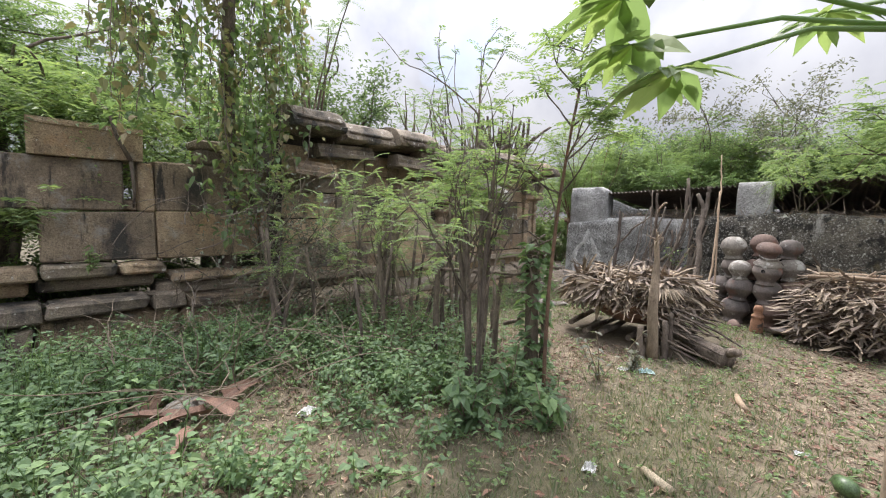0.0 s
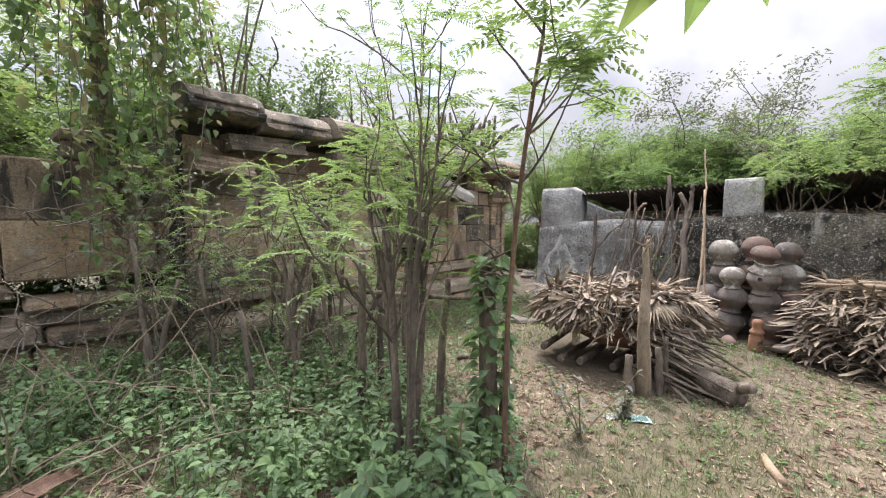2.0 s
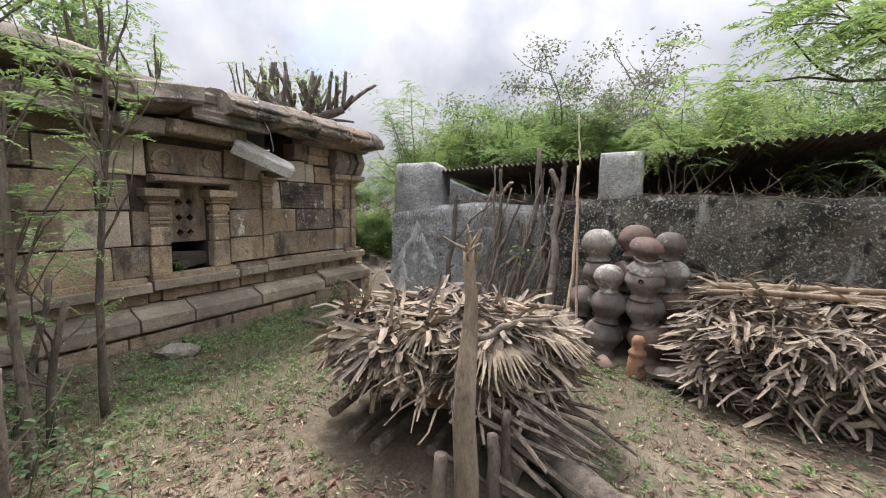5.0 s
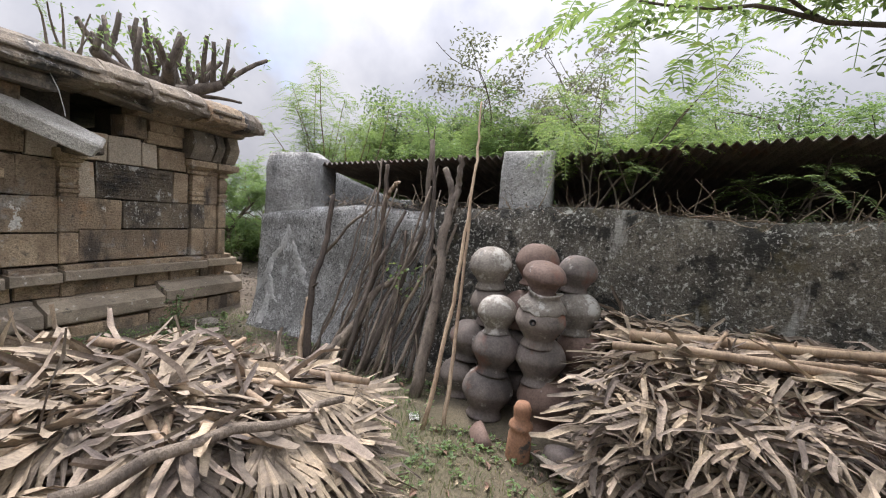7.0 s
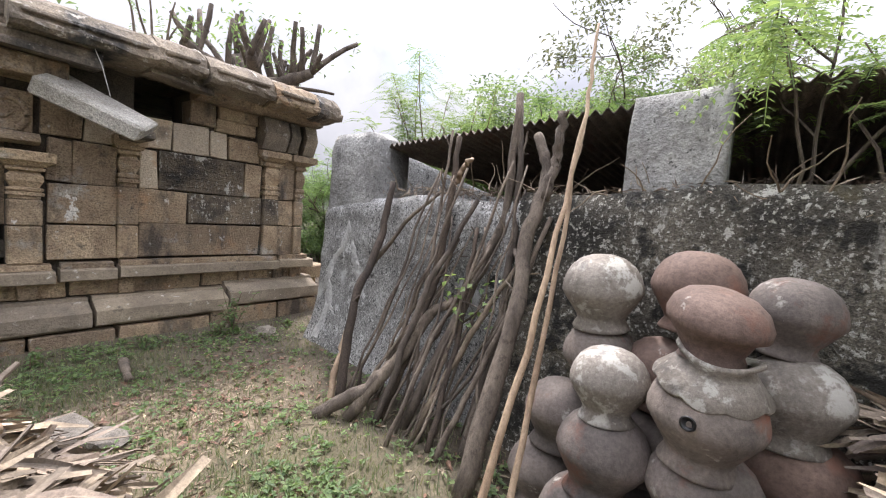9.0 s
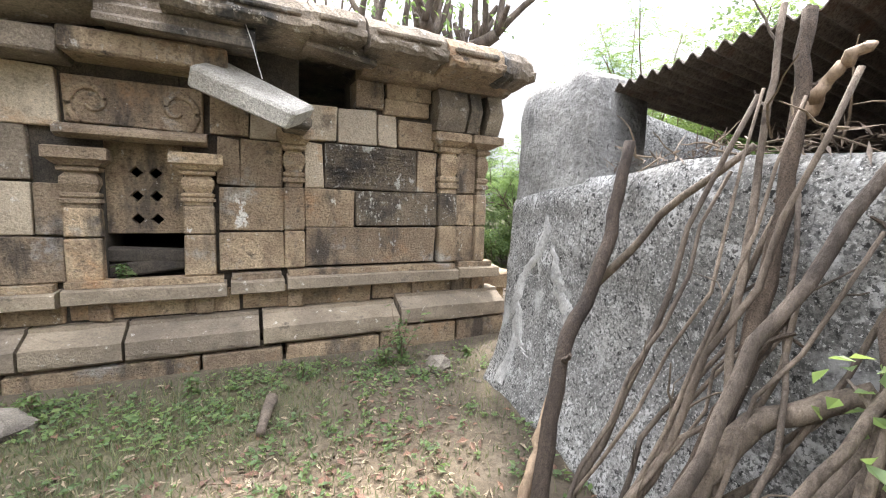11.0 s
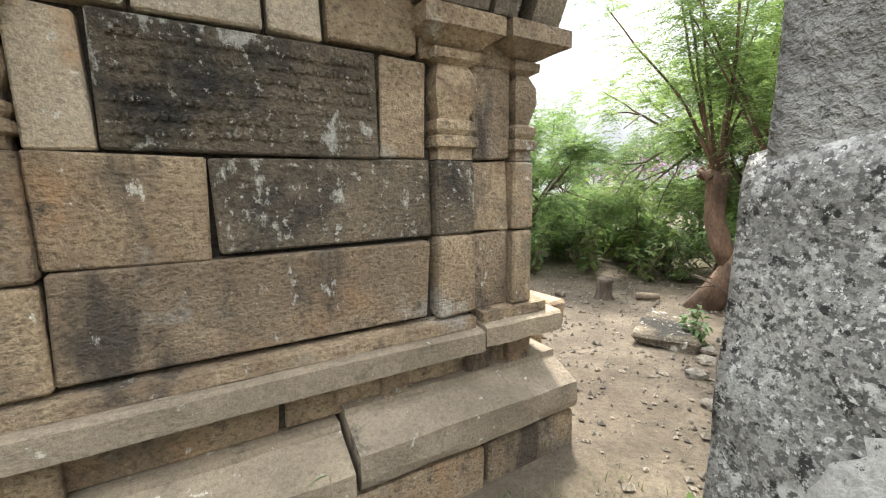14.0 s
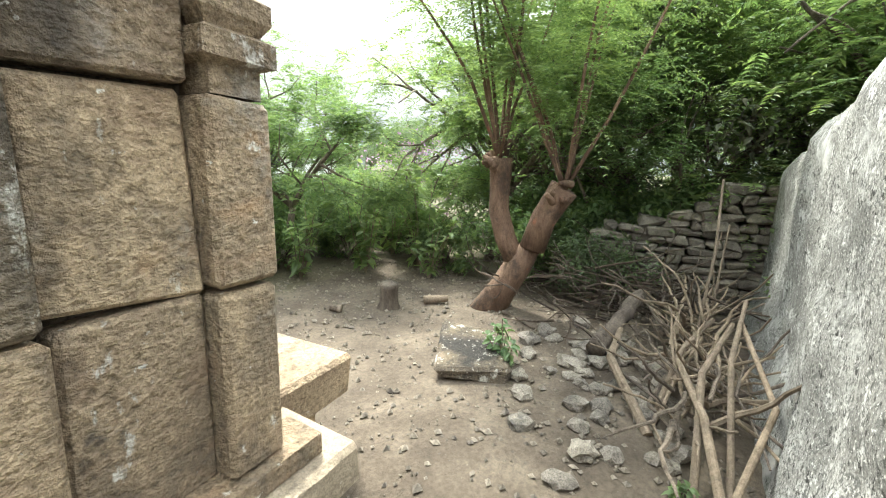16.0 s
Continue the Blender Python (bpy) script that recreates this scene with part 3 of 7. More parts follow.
# the core behind the facing, darkened as if in shade, with the window's hole left open
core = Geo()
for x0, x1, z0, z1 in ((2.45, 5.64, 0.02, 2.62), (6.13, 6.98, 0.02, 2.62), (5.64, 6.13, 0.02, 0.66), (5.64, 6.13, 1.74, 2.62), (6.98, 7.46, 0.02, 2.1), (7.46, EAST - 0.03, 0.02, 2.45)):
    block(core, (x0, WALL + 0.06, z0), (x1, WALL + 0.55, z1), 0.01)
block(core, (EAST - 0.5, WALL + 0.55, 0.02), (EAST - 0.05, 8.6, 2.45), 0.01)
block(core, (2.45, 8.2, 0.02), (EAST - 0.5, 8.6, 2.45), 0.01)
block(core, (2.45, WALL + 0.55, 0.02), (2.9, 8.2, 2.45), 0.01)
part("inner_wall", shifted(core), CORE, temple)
roof_geo = Geo()
block(roof_geo, (2.5, 5.2, 2.56), (EAST + 0.02, 8.7, 2.72), 0.04, 0.01)
part("roof_slab", shifted(roof_geo), STONE_GREY, temple)

# facing blocks east of the window
for x0, x1, z0, z1, m in (
        (6.36, 6.85, 0.73, 1.05, STONE), (7.01, 8.23, 0.75, 1.09, STONE),
        (6.36, 6.85, 1.05, 1.41, STONE), (7.0, 7.435, 1.08, 1.42, STONE), (7.44, 8.25, 1.09, 1.42, STONE_DARK),
        (6.36, 6.52, 1.41, 1.78, STONE), (6.52, 6.85, 1.41, 1.79, STONE), (7.0, 7.17, 1.42, 1.80, STONE_LIGHT), (7.175, 8.03, 1.42, 1.81, STONE_DARK), (8.03, 8.23, 1.42, 1.81, STONE),
        (6.32, 6.6, 1.79, 2.14, STONE), (6.6, 6.98, 1.79, 2.1, STONE_LIGHT), (6.99, 7.285, 1.81, 2.11, STONE_LIGHT), (7.29, 7.64, 1.81, 2.12, STONE_LIGHT), (7.645, 7.83, 1.81, 2.1, STONE_LIGHT), (7.835, 8.2, 1.81, 2.08, STONE),
        (7.44, 7.70, 2.13, 2.38, STONE), (7.70, 8.14, 2.1, 2.24, STONE), (7.72, 8.16, 2.24, 2.40, STONE), (8.2, EAST - 0.02, 1.81, 2.1, STONE)):
    stone(x0, x1, z0, z1, material=m)
# facing blocks west of the window
for x0, x1, z0, z1, m in (
        (4.45, 5.08, 0.69, 1.02, STONE), (5.085, 5.42, 0.69, 1.02, STONE), (4.72, 5.27, 1.02, 1.39, STONE_LIGHT), (5.275, 5.45, 1.02, 1.39, STONE),
        (4.3, 4.98, 1.39, 1.76, STONE), (4.985, 5.27, 1.39, 1.76, STONE_GREY), (4.55, 5.05, 1.76, 2.06, STONE_LIGHT), (5.055, 5.44, 1.76, 2.16, STONE_LIGHT),
        (3.5, 4.45, 0.69, 1.03, STONE), (2.5, 3.5, 0.69, 1.04, STONE_GREY), (3.7, 4.72, 1.03, 1.39, STONE), (2.5, 3.7, 1.04, 1.4, STONE),
        (3.3, 4.3, 1.39, 1.77, STONE_GREY), (2.5, 3.3, 1.4, 1.77, STONE), (3.6, 4.55, 1.77, 2.08, STONE), (2.5, 3.6, 1.77, 2.08, STONE_GREY), (2.5, 3.8, 2.08, 2.4, STONE), (3.8, 4.98, 2.08, 2.4, STONE)):
    stone(x0, x1, z0, z1, material=m)
# rows of worn carved signs, too faint to read
signs = Geo()
for row in range(7):
    x = 7.22
    while x < 7.98:
        w = rng.uniform(0.008, 0.02)
        if rng.random() < 0.85:
            block(signs, (x, WALL - 0.0115, 1.47 + row * 0.045), (x + w, WALL + 0.004, 1.47 + row * 0.045 + rng.uniform(0.012, 0.024)), 0.003, 0.002)
        x += w + rng.uniform(0.006, 0.014)
tagged(part("inscription", shifted(signs), STONE_DARK, temple, "rows of worn carved signs"), kind="stuff")
# window: lintel with two carved scrolls, sill, shutter of stone lattice
stone(5.46, 6.29, 1.79, 2.12, PIL + 0.01, material=STONE, name="lintel")
lint = Geo()
extrude_x(lint, [(5.3, 1.71), (5.3, 1.74), (5.37, 1.78), (5.47, 1.79), (5.47, 1.69), (5.37, 1.69)], 5.44, 6.31, 4, 0.003)
part("lintel_band", shifted(lint), STONE, temple)
for cx, way in ((5.62, 1), (6.12, -1)):
    g = Geo()
    turn = np.linspace(-0.35, 1.75, 40) * np.pi
    r = np.linspace(0.15, 0.03, 40)
    tube(g, np.column_stack([cx - way * r * np.cos(turn) * 0.95, np.full(40, PIL + 0.012), 1.94 + r * np.sin(turn)]), np.linspace(0.026, 0.014, 40), 8)
    g.v[0][:, 1] = np.maximum(g.v[0][:, 1], PIL - 0.004)
    part("carved_scroll", shifted(g), STONE, temple, "worn scroll in low relief", True)
lat = Geo()
LX, LZ = np.linspace(5.64, 6.13, 5), np.linspace(1.05, 1.75, 5)
for i in range(4):
    for k in range(4):
        cx, cz, h, w = (LX[i] + LX[i + 1]) / 2, (LZ[k] + LZ[k + 1]) / 2, 0.0875, 0.0613
        if i in (1, 2) and k < 3:   # diamond holes
            out = [(cx - w, cz - h), (cx, cz - h), (cx + w, cz - h), (cx + w, cz), (cx + w, cz + h), (cx, cz + h), (cx - w, cz + h), (cx - w, cz)]
            inn = [(cx - 0.022, cz - 0.022), (cx, cz - 0.048), (cx + 0.022, cz - 0.022), (cx + 0.044, cz), (cx + 0.022, cz + 0.022), (cx, cz + 0.048), (cx - 0.022, cz + 0.022), (cx - 0.044, cz)]
            v = [(a, 5.58, b) for a, b in out] + [(a, 5.58, b) for a, b in inn] + [(a, 5.66, b) for a, b in inn]
            lat.add(v, [[j, (j + 1) % 8, 8 + (j + 1) % 8, 8 + j] for j in range(8)] + [[8 + j, 8 + (j + 1) % 8, 16 + (j + 1) % 8, 16 + j] for j in range(8)])
        else:
            lat.add([(cx - w, 5.58, cz - h), (cx + w, 5.58, cz - h), (cx + w, 5.58, cz + h), (cx - w, 5.58, cz + h)], [[0, 1, 2, 3]])
block(lat, (5.64, 5.575, 1.03), (6.13, 5.66, 1.06), 0.004)
part("stone_lattice", shifted(lat), STONE, temple, "pierced stone window lattice with diamond holes")
# blocks in the recess, their shade painted by the dark core colour
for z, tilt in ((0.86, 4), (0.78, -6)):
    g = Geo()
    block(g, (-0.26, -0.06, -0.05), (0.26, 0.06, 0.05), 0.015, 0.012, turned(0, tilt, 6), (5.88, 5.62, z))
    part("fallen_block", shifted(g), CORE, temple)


def pilaster(x0, x1, z0, z1, cap_z, wide, courses, dark=(), name="pilaster"):
    """A flat pillar of several stones, with moulded neck and spreading capital."""
    p = thing(name, "", "")
    p.parent = temple
    cuts = [z0, *courses, z1]
    for k in range(len(cuts) - 1):
        g = Geo()
        block(g, (x0 - 5.6, PIL - 6.2, cuts[k] + 0.003), (x1 - 5.6, WALL + 0.1 - 6.2, cuts[k + 1] - 0.003), 0.01, 0.004)
        part("shaft", g, STONE_DARK if k in dark else STONE, p)
    w, cx = (x1 - x0) / 2, (x0 + x1) / 2
    prof = [(w - 0.012, z1), (w - 0.012, z1 + 0.03), (w + 0.008, z1 + 0.035), (w + 0.008, z1 + 0.06), (w - 0.01, z1 + 0.066), (w + 0.004, z1 + 0.08), (w + 0.004, z1 + 0.10),
            (w - 0.02, z1 + 0.11), (w + 0.005, z1 + 0.17), (w + 0.002, z1 + 0.215), (w - 0.022, z1 + 0.25), (w + 0.012, z1 + 0.262), (w + 0.014, z1 + 0.285), (w - 0.004, z1 + 0.29)]
    scale = (cap_z - 0.07 - z1) / 0.29
    prof = [(r, z1 + (z - z1) * scale) for r, z in prof] + [(w + 0.02, cap_z - 0.06), (w + wide * 0.7, cap_z - 0.03), (w + wide, cap_z - 0.02), (w + wide, cap_z + 0.05), (w + wide * 0.8, cap_z + 0.06), (0.01, cap_z + 0.06)]
    g = Geo()
    lathe(g, prof, (0, 0, 0), square=True)
    v = g.v[0]
    v[:, 1] = np.where(v[:, 1] < 0, np.maximum(v[:, 1] + w, -wide), 0.12)
    g.v[0] = v + np.array([cx - 5.6, PIL - 6.2, 0])
    part("capital", g, STONE, p, "moulded capital")
    return p


pilaster(6.845, 7.005, 0.74, 1.42, 1.83, 0.05, (1.06,))
pilaster(8.26, 8.45, 0.74, 1.42, 1.93, 0.09, (1.10,), (1,))
pilaster(8.668, EAST, 0.74, 1.42, 1.93, 0.11, (1.10,))
pilaster(6.13, 6.34, 0.71, 1.25, 1.58, 0.07, (1.03,))
pilaster(5.43, 5.635, 0.69, 1.22, 1.57, 0.07, (1.01,))
for x0, x1, z0, z1 in ((8.45, 8.668, 0.74, 1.10), (8.45, 8.668, 1.10, 1.42), (8.45, 8.668, 1.42, 1.82)):
    stone(x0, x1, z0, z1, PIL + 0.04)
# brackets over the corner capitals, beam and cornice
for x0, x1 in ((8.17, 8.47), (8.5, 8.62), (8.70, 8.86)):
    g = Geo()
    extrude_x(g, [(5.30, 2.12), (5.27, 2.2), (5.33, 2.36), (5.5, 2.37), (5.5, 2.0), (5.36, 2.0)], x0, x1, 2, 0.004)
    part("bracket", shifted(g), STONE_GREY, temple)
for x0, x1 in ((7.45, 8.15), (8.15, 8.9)):
    g = Geo()
    extrude_x(g, [(5.24, 2.39), (5.22, 2.45), (5.5, 2.46), (5.5, 2.37), (5.3, 2.37)], x0, x1, 3, 0.004)
    part("beam", shifted(g), STONE, temple)

CORNICE = [(4.93, 2.47), (4.90, 2.50), (4.90, 2.54), (4.94, 2.55), (4.95, 2.62), (5.02, 2.70), (5.12, 2.75), (5.3, 2.78), (5.5, 2.78), (5.5, 2.45), (5.2, 2.45), (5.05, 2.47)]
for x0, x1, dz, dy, m in ((2.4, 3.15, 0.09, 0.0, STONE_GREY), (3.2, 4.05, 0.02, 0.08, STONE_GREY), (4.12, 4.95, 0.07, 0.03, STONE_GREY), 
                          (6.1, 7.0, 0.02, 0.03, STONE_GREY), (7.0, 7.4, 0.03, 0.03, STONE_GREY), (7.42, 8.07, 0.0, 0.0, STONE_GREY), (8.085, 8.62, -0.02, 0.0, STONE), (8.62, 8.95, -0.03, 0.01, STONE_GREY)):
    g = Geo()
    extrude_x(g, [(y + dy, z + dz) for y, z in CORNICE], x0, x1, 9, 0.011)
    part("cornice", shifted(g), m, temple)
    if x0 < 8.6:
        g = Geo()
        block(g, (x0 + 0.06, 4.915 + dy, 2.575 + dz), (x1 - 0.06, 5.0 + dy, 2.615 + dz), 0.01, 0.003)
        part("cornice_band", shifted(g), STONE_GREY, temple)
# slipped and broken mouldings under the gap in the cornice
MOULD = [(-0.16, -0.09), (-0.16, -0.05), (-0.12, -0.03), (-0.13, 0.02), (-0.09, 0.05), (-0.1, 0.09), (0.16, 0.10), (0.16, -0.09)]


def loose_moulding(at, length, rx, ry, rz, material=STONE_GREY, scale=1.0):
    g = Geo()
    extrude_x(g, [(y * scale, z * scale) for y, z in MOULD], -length / 2, length / 2, 4, 0.006)
    g.v = [v @ turned(rx, ry, rz).T + np.array(at) for v in g.v]
    part("slipped_moulding", shifted(g), material, temple)


loose_moulding((6.2, 5.2, 2.46), 0.90, 4, 2, -4)
loose_moulding((7.25, 5.2, 2.49), 0.54, 3, 5, 3, scale=0.8)
g = Geo()
block(g, (-0.36, -0.19, -0.12), (0.36, 0.19, 0.11), 0.03, 0.04, turned(-14, -5, 3), (5.52, 5.24, 2.55))
part("loose_slab", shifted(g), STONE_GREY, temple, "rough grey slab lying loose on the eave")
g = Geo()
block(g, (4.86, 5.2, 2.165), (5.52, 5.5, 2.32), 0.015, 0.01)
part("eave_slab", shifted(g), STONE_GREY, temple)
g = Geo()
tube(g, np.array([(6.58, 5.03, 2.5), (6.62, 4.98, 2.36), (6.66, 4.98, 2.2), (6.68, 5.0, 2.14)]), 0.0035, 5)
part("wire", shifted(g), PAPER, temple, "thin pale wire hanging from the eave")
loose_moulding((4.95, 5.2, 2.5), 0.6, 0, -4, 2)
loose_moulding((4.55, 5.15, 2.30), 0.8, 0, 3, -2)
loose_moulding((3.3, 5.25, 2.35), 0.9, 0, -3, 0)
loose_moulding((2.75, 5.12, 2.05), 0.6, 0, 2, 0, STONE)
g = Geo()
block(g, (5.52, 5.2, 2.2), (6.46, 5.5, 2.36), 0.015, 0.01)
part("eave_slab", shifted(g), STONE, temple)
# slab whose skylit white is part of its colour
g = Geo()
block(g, (-0.38, -0.17, -0.085), (0.36, 0.17, 0.04), 0.02, 0.028, turned(30, 23, -25), (6.64, 5.09, 2.055))
part("tilted_eave_slab", shifted(g), STONE_SKYLIT, temple, "broken eave slab hanging at a slant")
g = Geo()
block(g, (6.83, 5.02, 1.84), (7.01, 5.44, 1.92), 0.015, 0.01)
part("corbel", shifted(g), STONE_GREY, temple)

# plinth: ledge, recessed band, chamfered base course and foot course, each of separate lengths
for x0, x1, dz in ((2.5, 3.3, -0.05), (3.31, 4.3, -0.045), (4.31, 5.38, -0.05), (5.41, 6.41, -0.035), (6.44, 6.835, -0.025), (6.86, 8.455, -0.012), (8.465, 8.93, 0.0)):
    g = Geo()
    extrude_x(g, [(LEDGE, 0.588 + dz), (LEDGE, 0.675 + dz), (LEDGE + 0.014, 0.686 + dz), (5.6, 0.70 + dz), (5.6, 0.575 + dz), (LEDGE + 0.04, 0.575 + dz)], x0, x1, 8, 0.003)
    part("ledge", shifted(g), STONE_WORN, temple)
    g = Geo()
    extrude_x(g, [(5.398, 0.69 + dz), (5.398, 0.738 + dz), (5.5, 0.745 + dz), (5.5, 0.69 + dz)], x0 + 0.01, min(x1 - 0.02, 8.86), 4, 0.002)
    part("fillet", shifted(g), STONE, temple)
for x0, x1 in ((2.5, 4.0), (4.01, 5.4), (5.41, 6.5), (6.51, 7.6), (7.61, 8.84)):
    stone(x0, x1, 0.40, 0.6, 5.475, 0.12, STONE, "recessed_course")
for cx in (5.0, 5.6, 6.25, 6.93, 8.05, 8.48, 8.72):
    stone(cx - 0.07, cx + 0.07, 0.40, 0.59, 5.435, 0.12, STONE, "dado_block")
for x0, x1, dz in ((2.5, 3.4, -0.06), (3.42, 4.5, -0.06), (4.52, 5.19, -0.06), (5.21, 5.75, -0.06), (5.77, 6.635, -0.06), (6.665, 7.805, -0.052), (7.825, 8.945, 0.0)):
    g = Geo()
    extrude_x(g, [(BASE, 0.215 + dz * 0.9), (BASE - 0.004, 0.25 + dz), (BASE, 0.345 + dz), (BASE + 0.165, 0.425 + dz), (BASE + 0.17, 0.45 + dz), (5.6, 0.455 + dz), (5.6, 0.2 + dz), (BASE + 0.03, 0.2 + dz)], x0, x1, 9, 0.004)
    part("base_moulding", shifted(g), STONE_WORN, temple)
for x0, x1, top in ((2.5, 3.6, 0.12), (3.61, 4.4, 0.12), (4.41, 5.09, 0.125), (5.1, 6.22, 0.12), (6.23, 6.815, 0.125), (6.83, 7.62, 0.135), (7.63, 8.4, 0.185), (8.41, 8.955, 0.19)):
    stone(x0, x1, -0.06, top, FOOT, 0.3, STONE, "foot_course", None, 0.012, 0.008)

# east side of the temple: same courses, turned round the corner
for k, (y0, y1, z0, z1) in enumerate(((5.62, 6.4, 0.75, 1.1), (6.4, 7.5, 0.75, 1.1), (5.62, 6.0, 1.1, 1.42), (6.0, 7.3, 1.1, 1.42), (5.62, 6.7, 1.42, 1.82), (6.7, 7.6, 1.42, 1.82), (5.62, 7.0, 1.82, 2.4), (7.0, 8.6, 1.82, 2.4), (7.5, 8.6, 0.75, 1.82))):
    g = Geo()
    block(g, (EAST - 0.22, y0 + 0.005, z0 + 0.005), (EAST - 0.03, y1 - 0.005, z1 - 0.005), 0.014, 0.006)
    part("block", shifted(g), STONE, temple)
for x1, z0, z1, y0, y1 in ((8.93, 0.575, 0.70, 5.61, 6.6), (8.945, 0.2, 0.45, 5.61, 7.4), (8.955, -0.06, 0.185, 5.61, 7.2), (9.58, 0.3, 0.5, 5.93, 6.75), (9.45, -0.05, 0.3, 6.0, 7.0)):
    g = Geo()
    block(g, (8.6, y0, z0), (x1, y1, z1), 0.02, 0.01)
    part("side_course", shifted(g), STONE, temple)

# ---- low ruined wall west of the temple ----
LW = 5.86
ruin = thing("ruined_wall", "low ruined wall of large stained granite slabs", "wall", kind="structure", at=(0.6, 6.0, 0))


def wall_stone(x0, x1, z0, z1, front, depth, material=STONE_GREY, name="slab", c=0.018, jit=0.012):
    g = Geo()
    block(g, (x0 - 0.6 + 0.006, front - 6.0, z0 + 0.005), (x1 - 0.6 - 0.006, front + depth - 6.0, z1 - 0.005), c, jit)
    return part(name, g, material, ruin)


for x0, x1, z0, z1, front, depth, m in (
        (-1.9, -0.75, 1.44, 2.0, LW, 0.34, STONE_STAINED), (-0.74, 0.84, 1.45, 2.01, LW, 0.36, STONE_STAINED), (0.97, 1.13, 1.46, 2.03, LW - 0.02, 0.3, STONE), (1.14, 2.5, 1.47, 2.06, LW, 0.34, STONE_STAINED),
        (0.13, 1.13, 0.9, 1.45, LW, 0.36, STONE_STAINED), (1.14, 2.33, 0.9, 1.46, LW, 0.34, STONE), (2.34, 2.5, 0.9, 1.47, LW, 0.3, STONE),
        (-1.9, -0.6, 0.9, 1.2, LW + 0.3, 0.3, STONE_STAINED),
        (0.83, 0.98, 1.46, 1.6, LW + 0.1, 0.2, STONE_STAINED)):
    wall_stone(x0, x1, z0, z1, front, depth, m)
g = Geo()
extrude_x(g, [(5.80, 2.02), (5.76, 2.31), (5.74, 2.32), (5.74, 2.37), (6.25, 2.38), (6.22, 2.02)], 0.08, 1.02, 4, 0.006)
g.v = [v - np.array([0.6, 6.0, 0]) for v in g.v]
part("coping", g, STONE, ruin)
wall_stone(1.57, 1.9, 2.06, 2.24, 5.83, 0.3, STONE_GREY, "coping")
wall_stone(1.54, 1.92, 2.25, 2.36, 5.78, 0.4, STONE_GREY, "coping")
for x0, x1, z0, z1, front in ((-1.9, 0.1, 0.74, 0.89, 5.6), (0.11, 0.72, 0.75, 0.89, 5.62), (0.74, 1.2, 0.73, 0.88, 5.66), (1.25, 2.5, 0.62, 0.72, 5.7),
                              (-1.9, 0.05, 0.58, 0.72, 5.84), (0.06, 1.1, 0.58, 0.73, 5.86), (1.1, 2.5, 0.45, 0.6, 5.82),
                              (-1.9, 0.12, 0.36, 0.55, 5.45), (0.14, 0.98, 0.38, 0.54, 5.44), (1.0, 1.36, 0.36, 0.53, 5.5), (1.38, 2.5, 0.3, 0.46, 5.5),
                              (-1.9, -0.15, 0.0, 0.34, 5.56), (-0.14, 0.04, 0.0, 0.3, 5.5), (0.06, 1.3, 0.02, 0.35, 5.6), (1.3, 2.5, 0.0, 0.3, 5.6)):
    wall_stone(x0, x1, z0, z1, front, 0.45, STONE if rng.random() < 0.4 else STONE_GREY, "plinth_stone", 0.025, 0.02)

# ---- shed: long plastered wall leaning back from the yard, looking towards -x ----
shed = thing("shed", "old plastered shed with a blackened wall and corrugated roof", "shed", kind="structure", at=(8.2, 1.0, 0))


def shed_x(y):
    return 7.87 + (y - 0.778) * 0.1334


def rough_wall(y0, y1, top, thick, foot=0.16, ny=60, nz=26, jit=0.012, end_top=None, lean=0.0):
    """A wall of uneven plaster: a wavy front that spreads at its foot, a rounded top, back and ends."""
    g = Geo()
    ys = np.linspace(y0, y1, ny)
    zs = np.linspace(-0.1, 1, nz)
    v = []
    for yy in ys:
        row = []
        tp = top(yy) if callable(top) else top
        for q in zs:
            z = max(q, -0.05) * tp
            s = max(0.0, 1 - max(q, 0) / 0.55)
            rnd = max(0.0, (q - 0.9) / 0.1)
            n1 = noise.noise(Vector((yy * 1.6, z * 1.6, 3.3))) * 0.028 + noise.noise(Vector((yy * 6, z * 6, 7.7))) * jit
            row.append((shed_x(yy) - foot * s * s + lean * max(q, 0) + 0.05 * rnd ** 2 + n1, yy, z + noise.noise(Vector((yy * 3, 1.0, 0))) * 0.02 * rnd))
        row.append((shed_x(yy) + thick * 0.7, yy, tp + 0.02))
        row.append((shed_x(yy) + thick, yy, tp - 0.05))
        row.append((shed_x(yy) + thick, yy, -0.05))
        v += row
    m = len(row)
    i = np.arange(ny - 1)[:, None] * m
    j = np.arange(m - 1)[None]
    q = np.stack([i + j, i + j + 1, i + m + j + 1, i + m + j], -1).reshape(-1, 4)
    n0 = g.n
    g.add(v, q)
    g.f.append(np.array([list(range(m))[::-1]]) + n0)
    g.f.append(np.array([list(range((ny - 1) * m, ny * m))]) + n0)
    g.v = [w - np.array([8.2, 1.0, 0]) for w in g.v]
    return g


part("north_wall_front", rough_wall(1.9, 4.36, lambda y: 1.5 + 0.02 * math.sin(y * 5) - 0.16 * max(0, y - 3.5), 0.35, 0.19, 80, 40, 0.016), PLASTER, shed, "grey plaster with dark lichen and white runs", True)
part("south_wall_front", rough_wall(-6.0, 1.9, lambda y: 1.57 + 0.03 * math.sin(y * 3), 0.5, ny=150), PLASTER_MOSS, shed, "plaster blackened by damp and moss", True)
part("corner_pillar", rough_wall(3.55, 4.32, lambda y: 2.12 - 0.5 * max(0, 3.72 - y) - 0.8 * max(0, y - 4.3), 0.5, 0.0, 30, 46, 0.016, lean=0.05), PLASTER_PALE, shed, "pale grey plastered pillar", True)
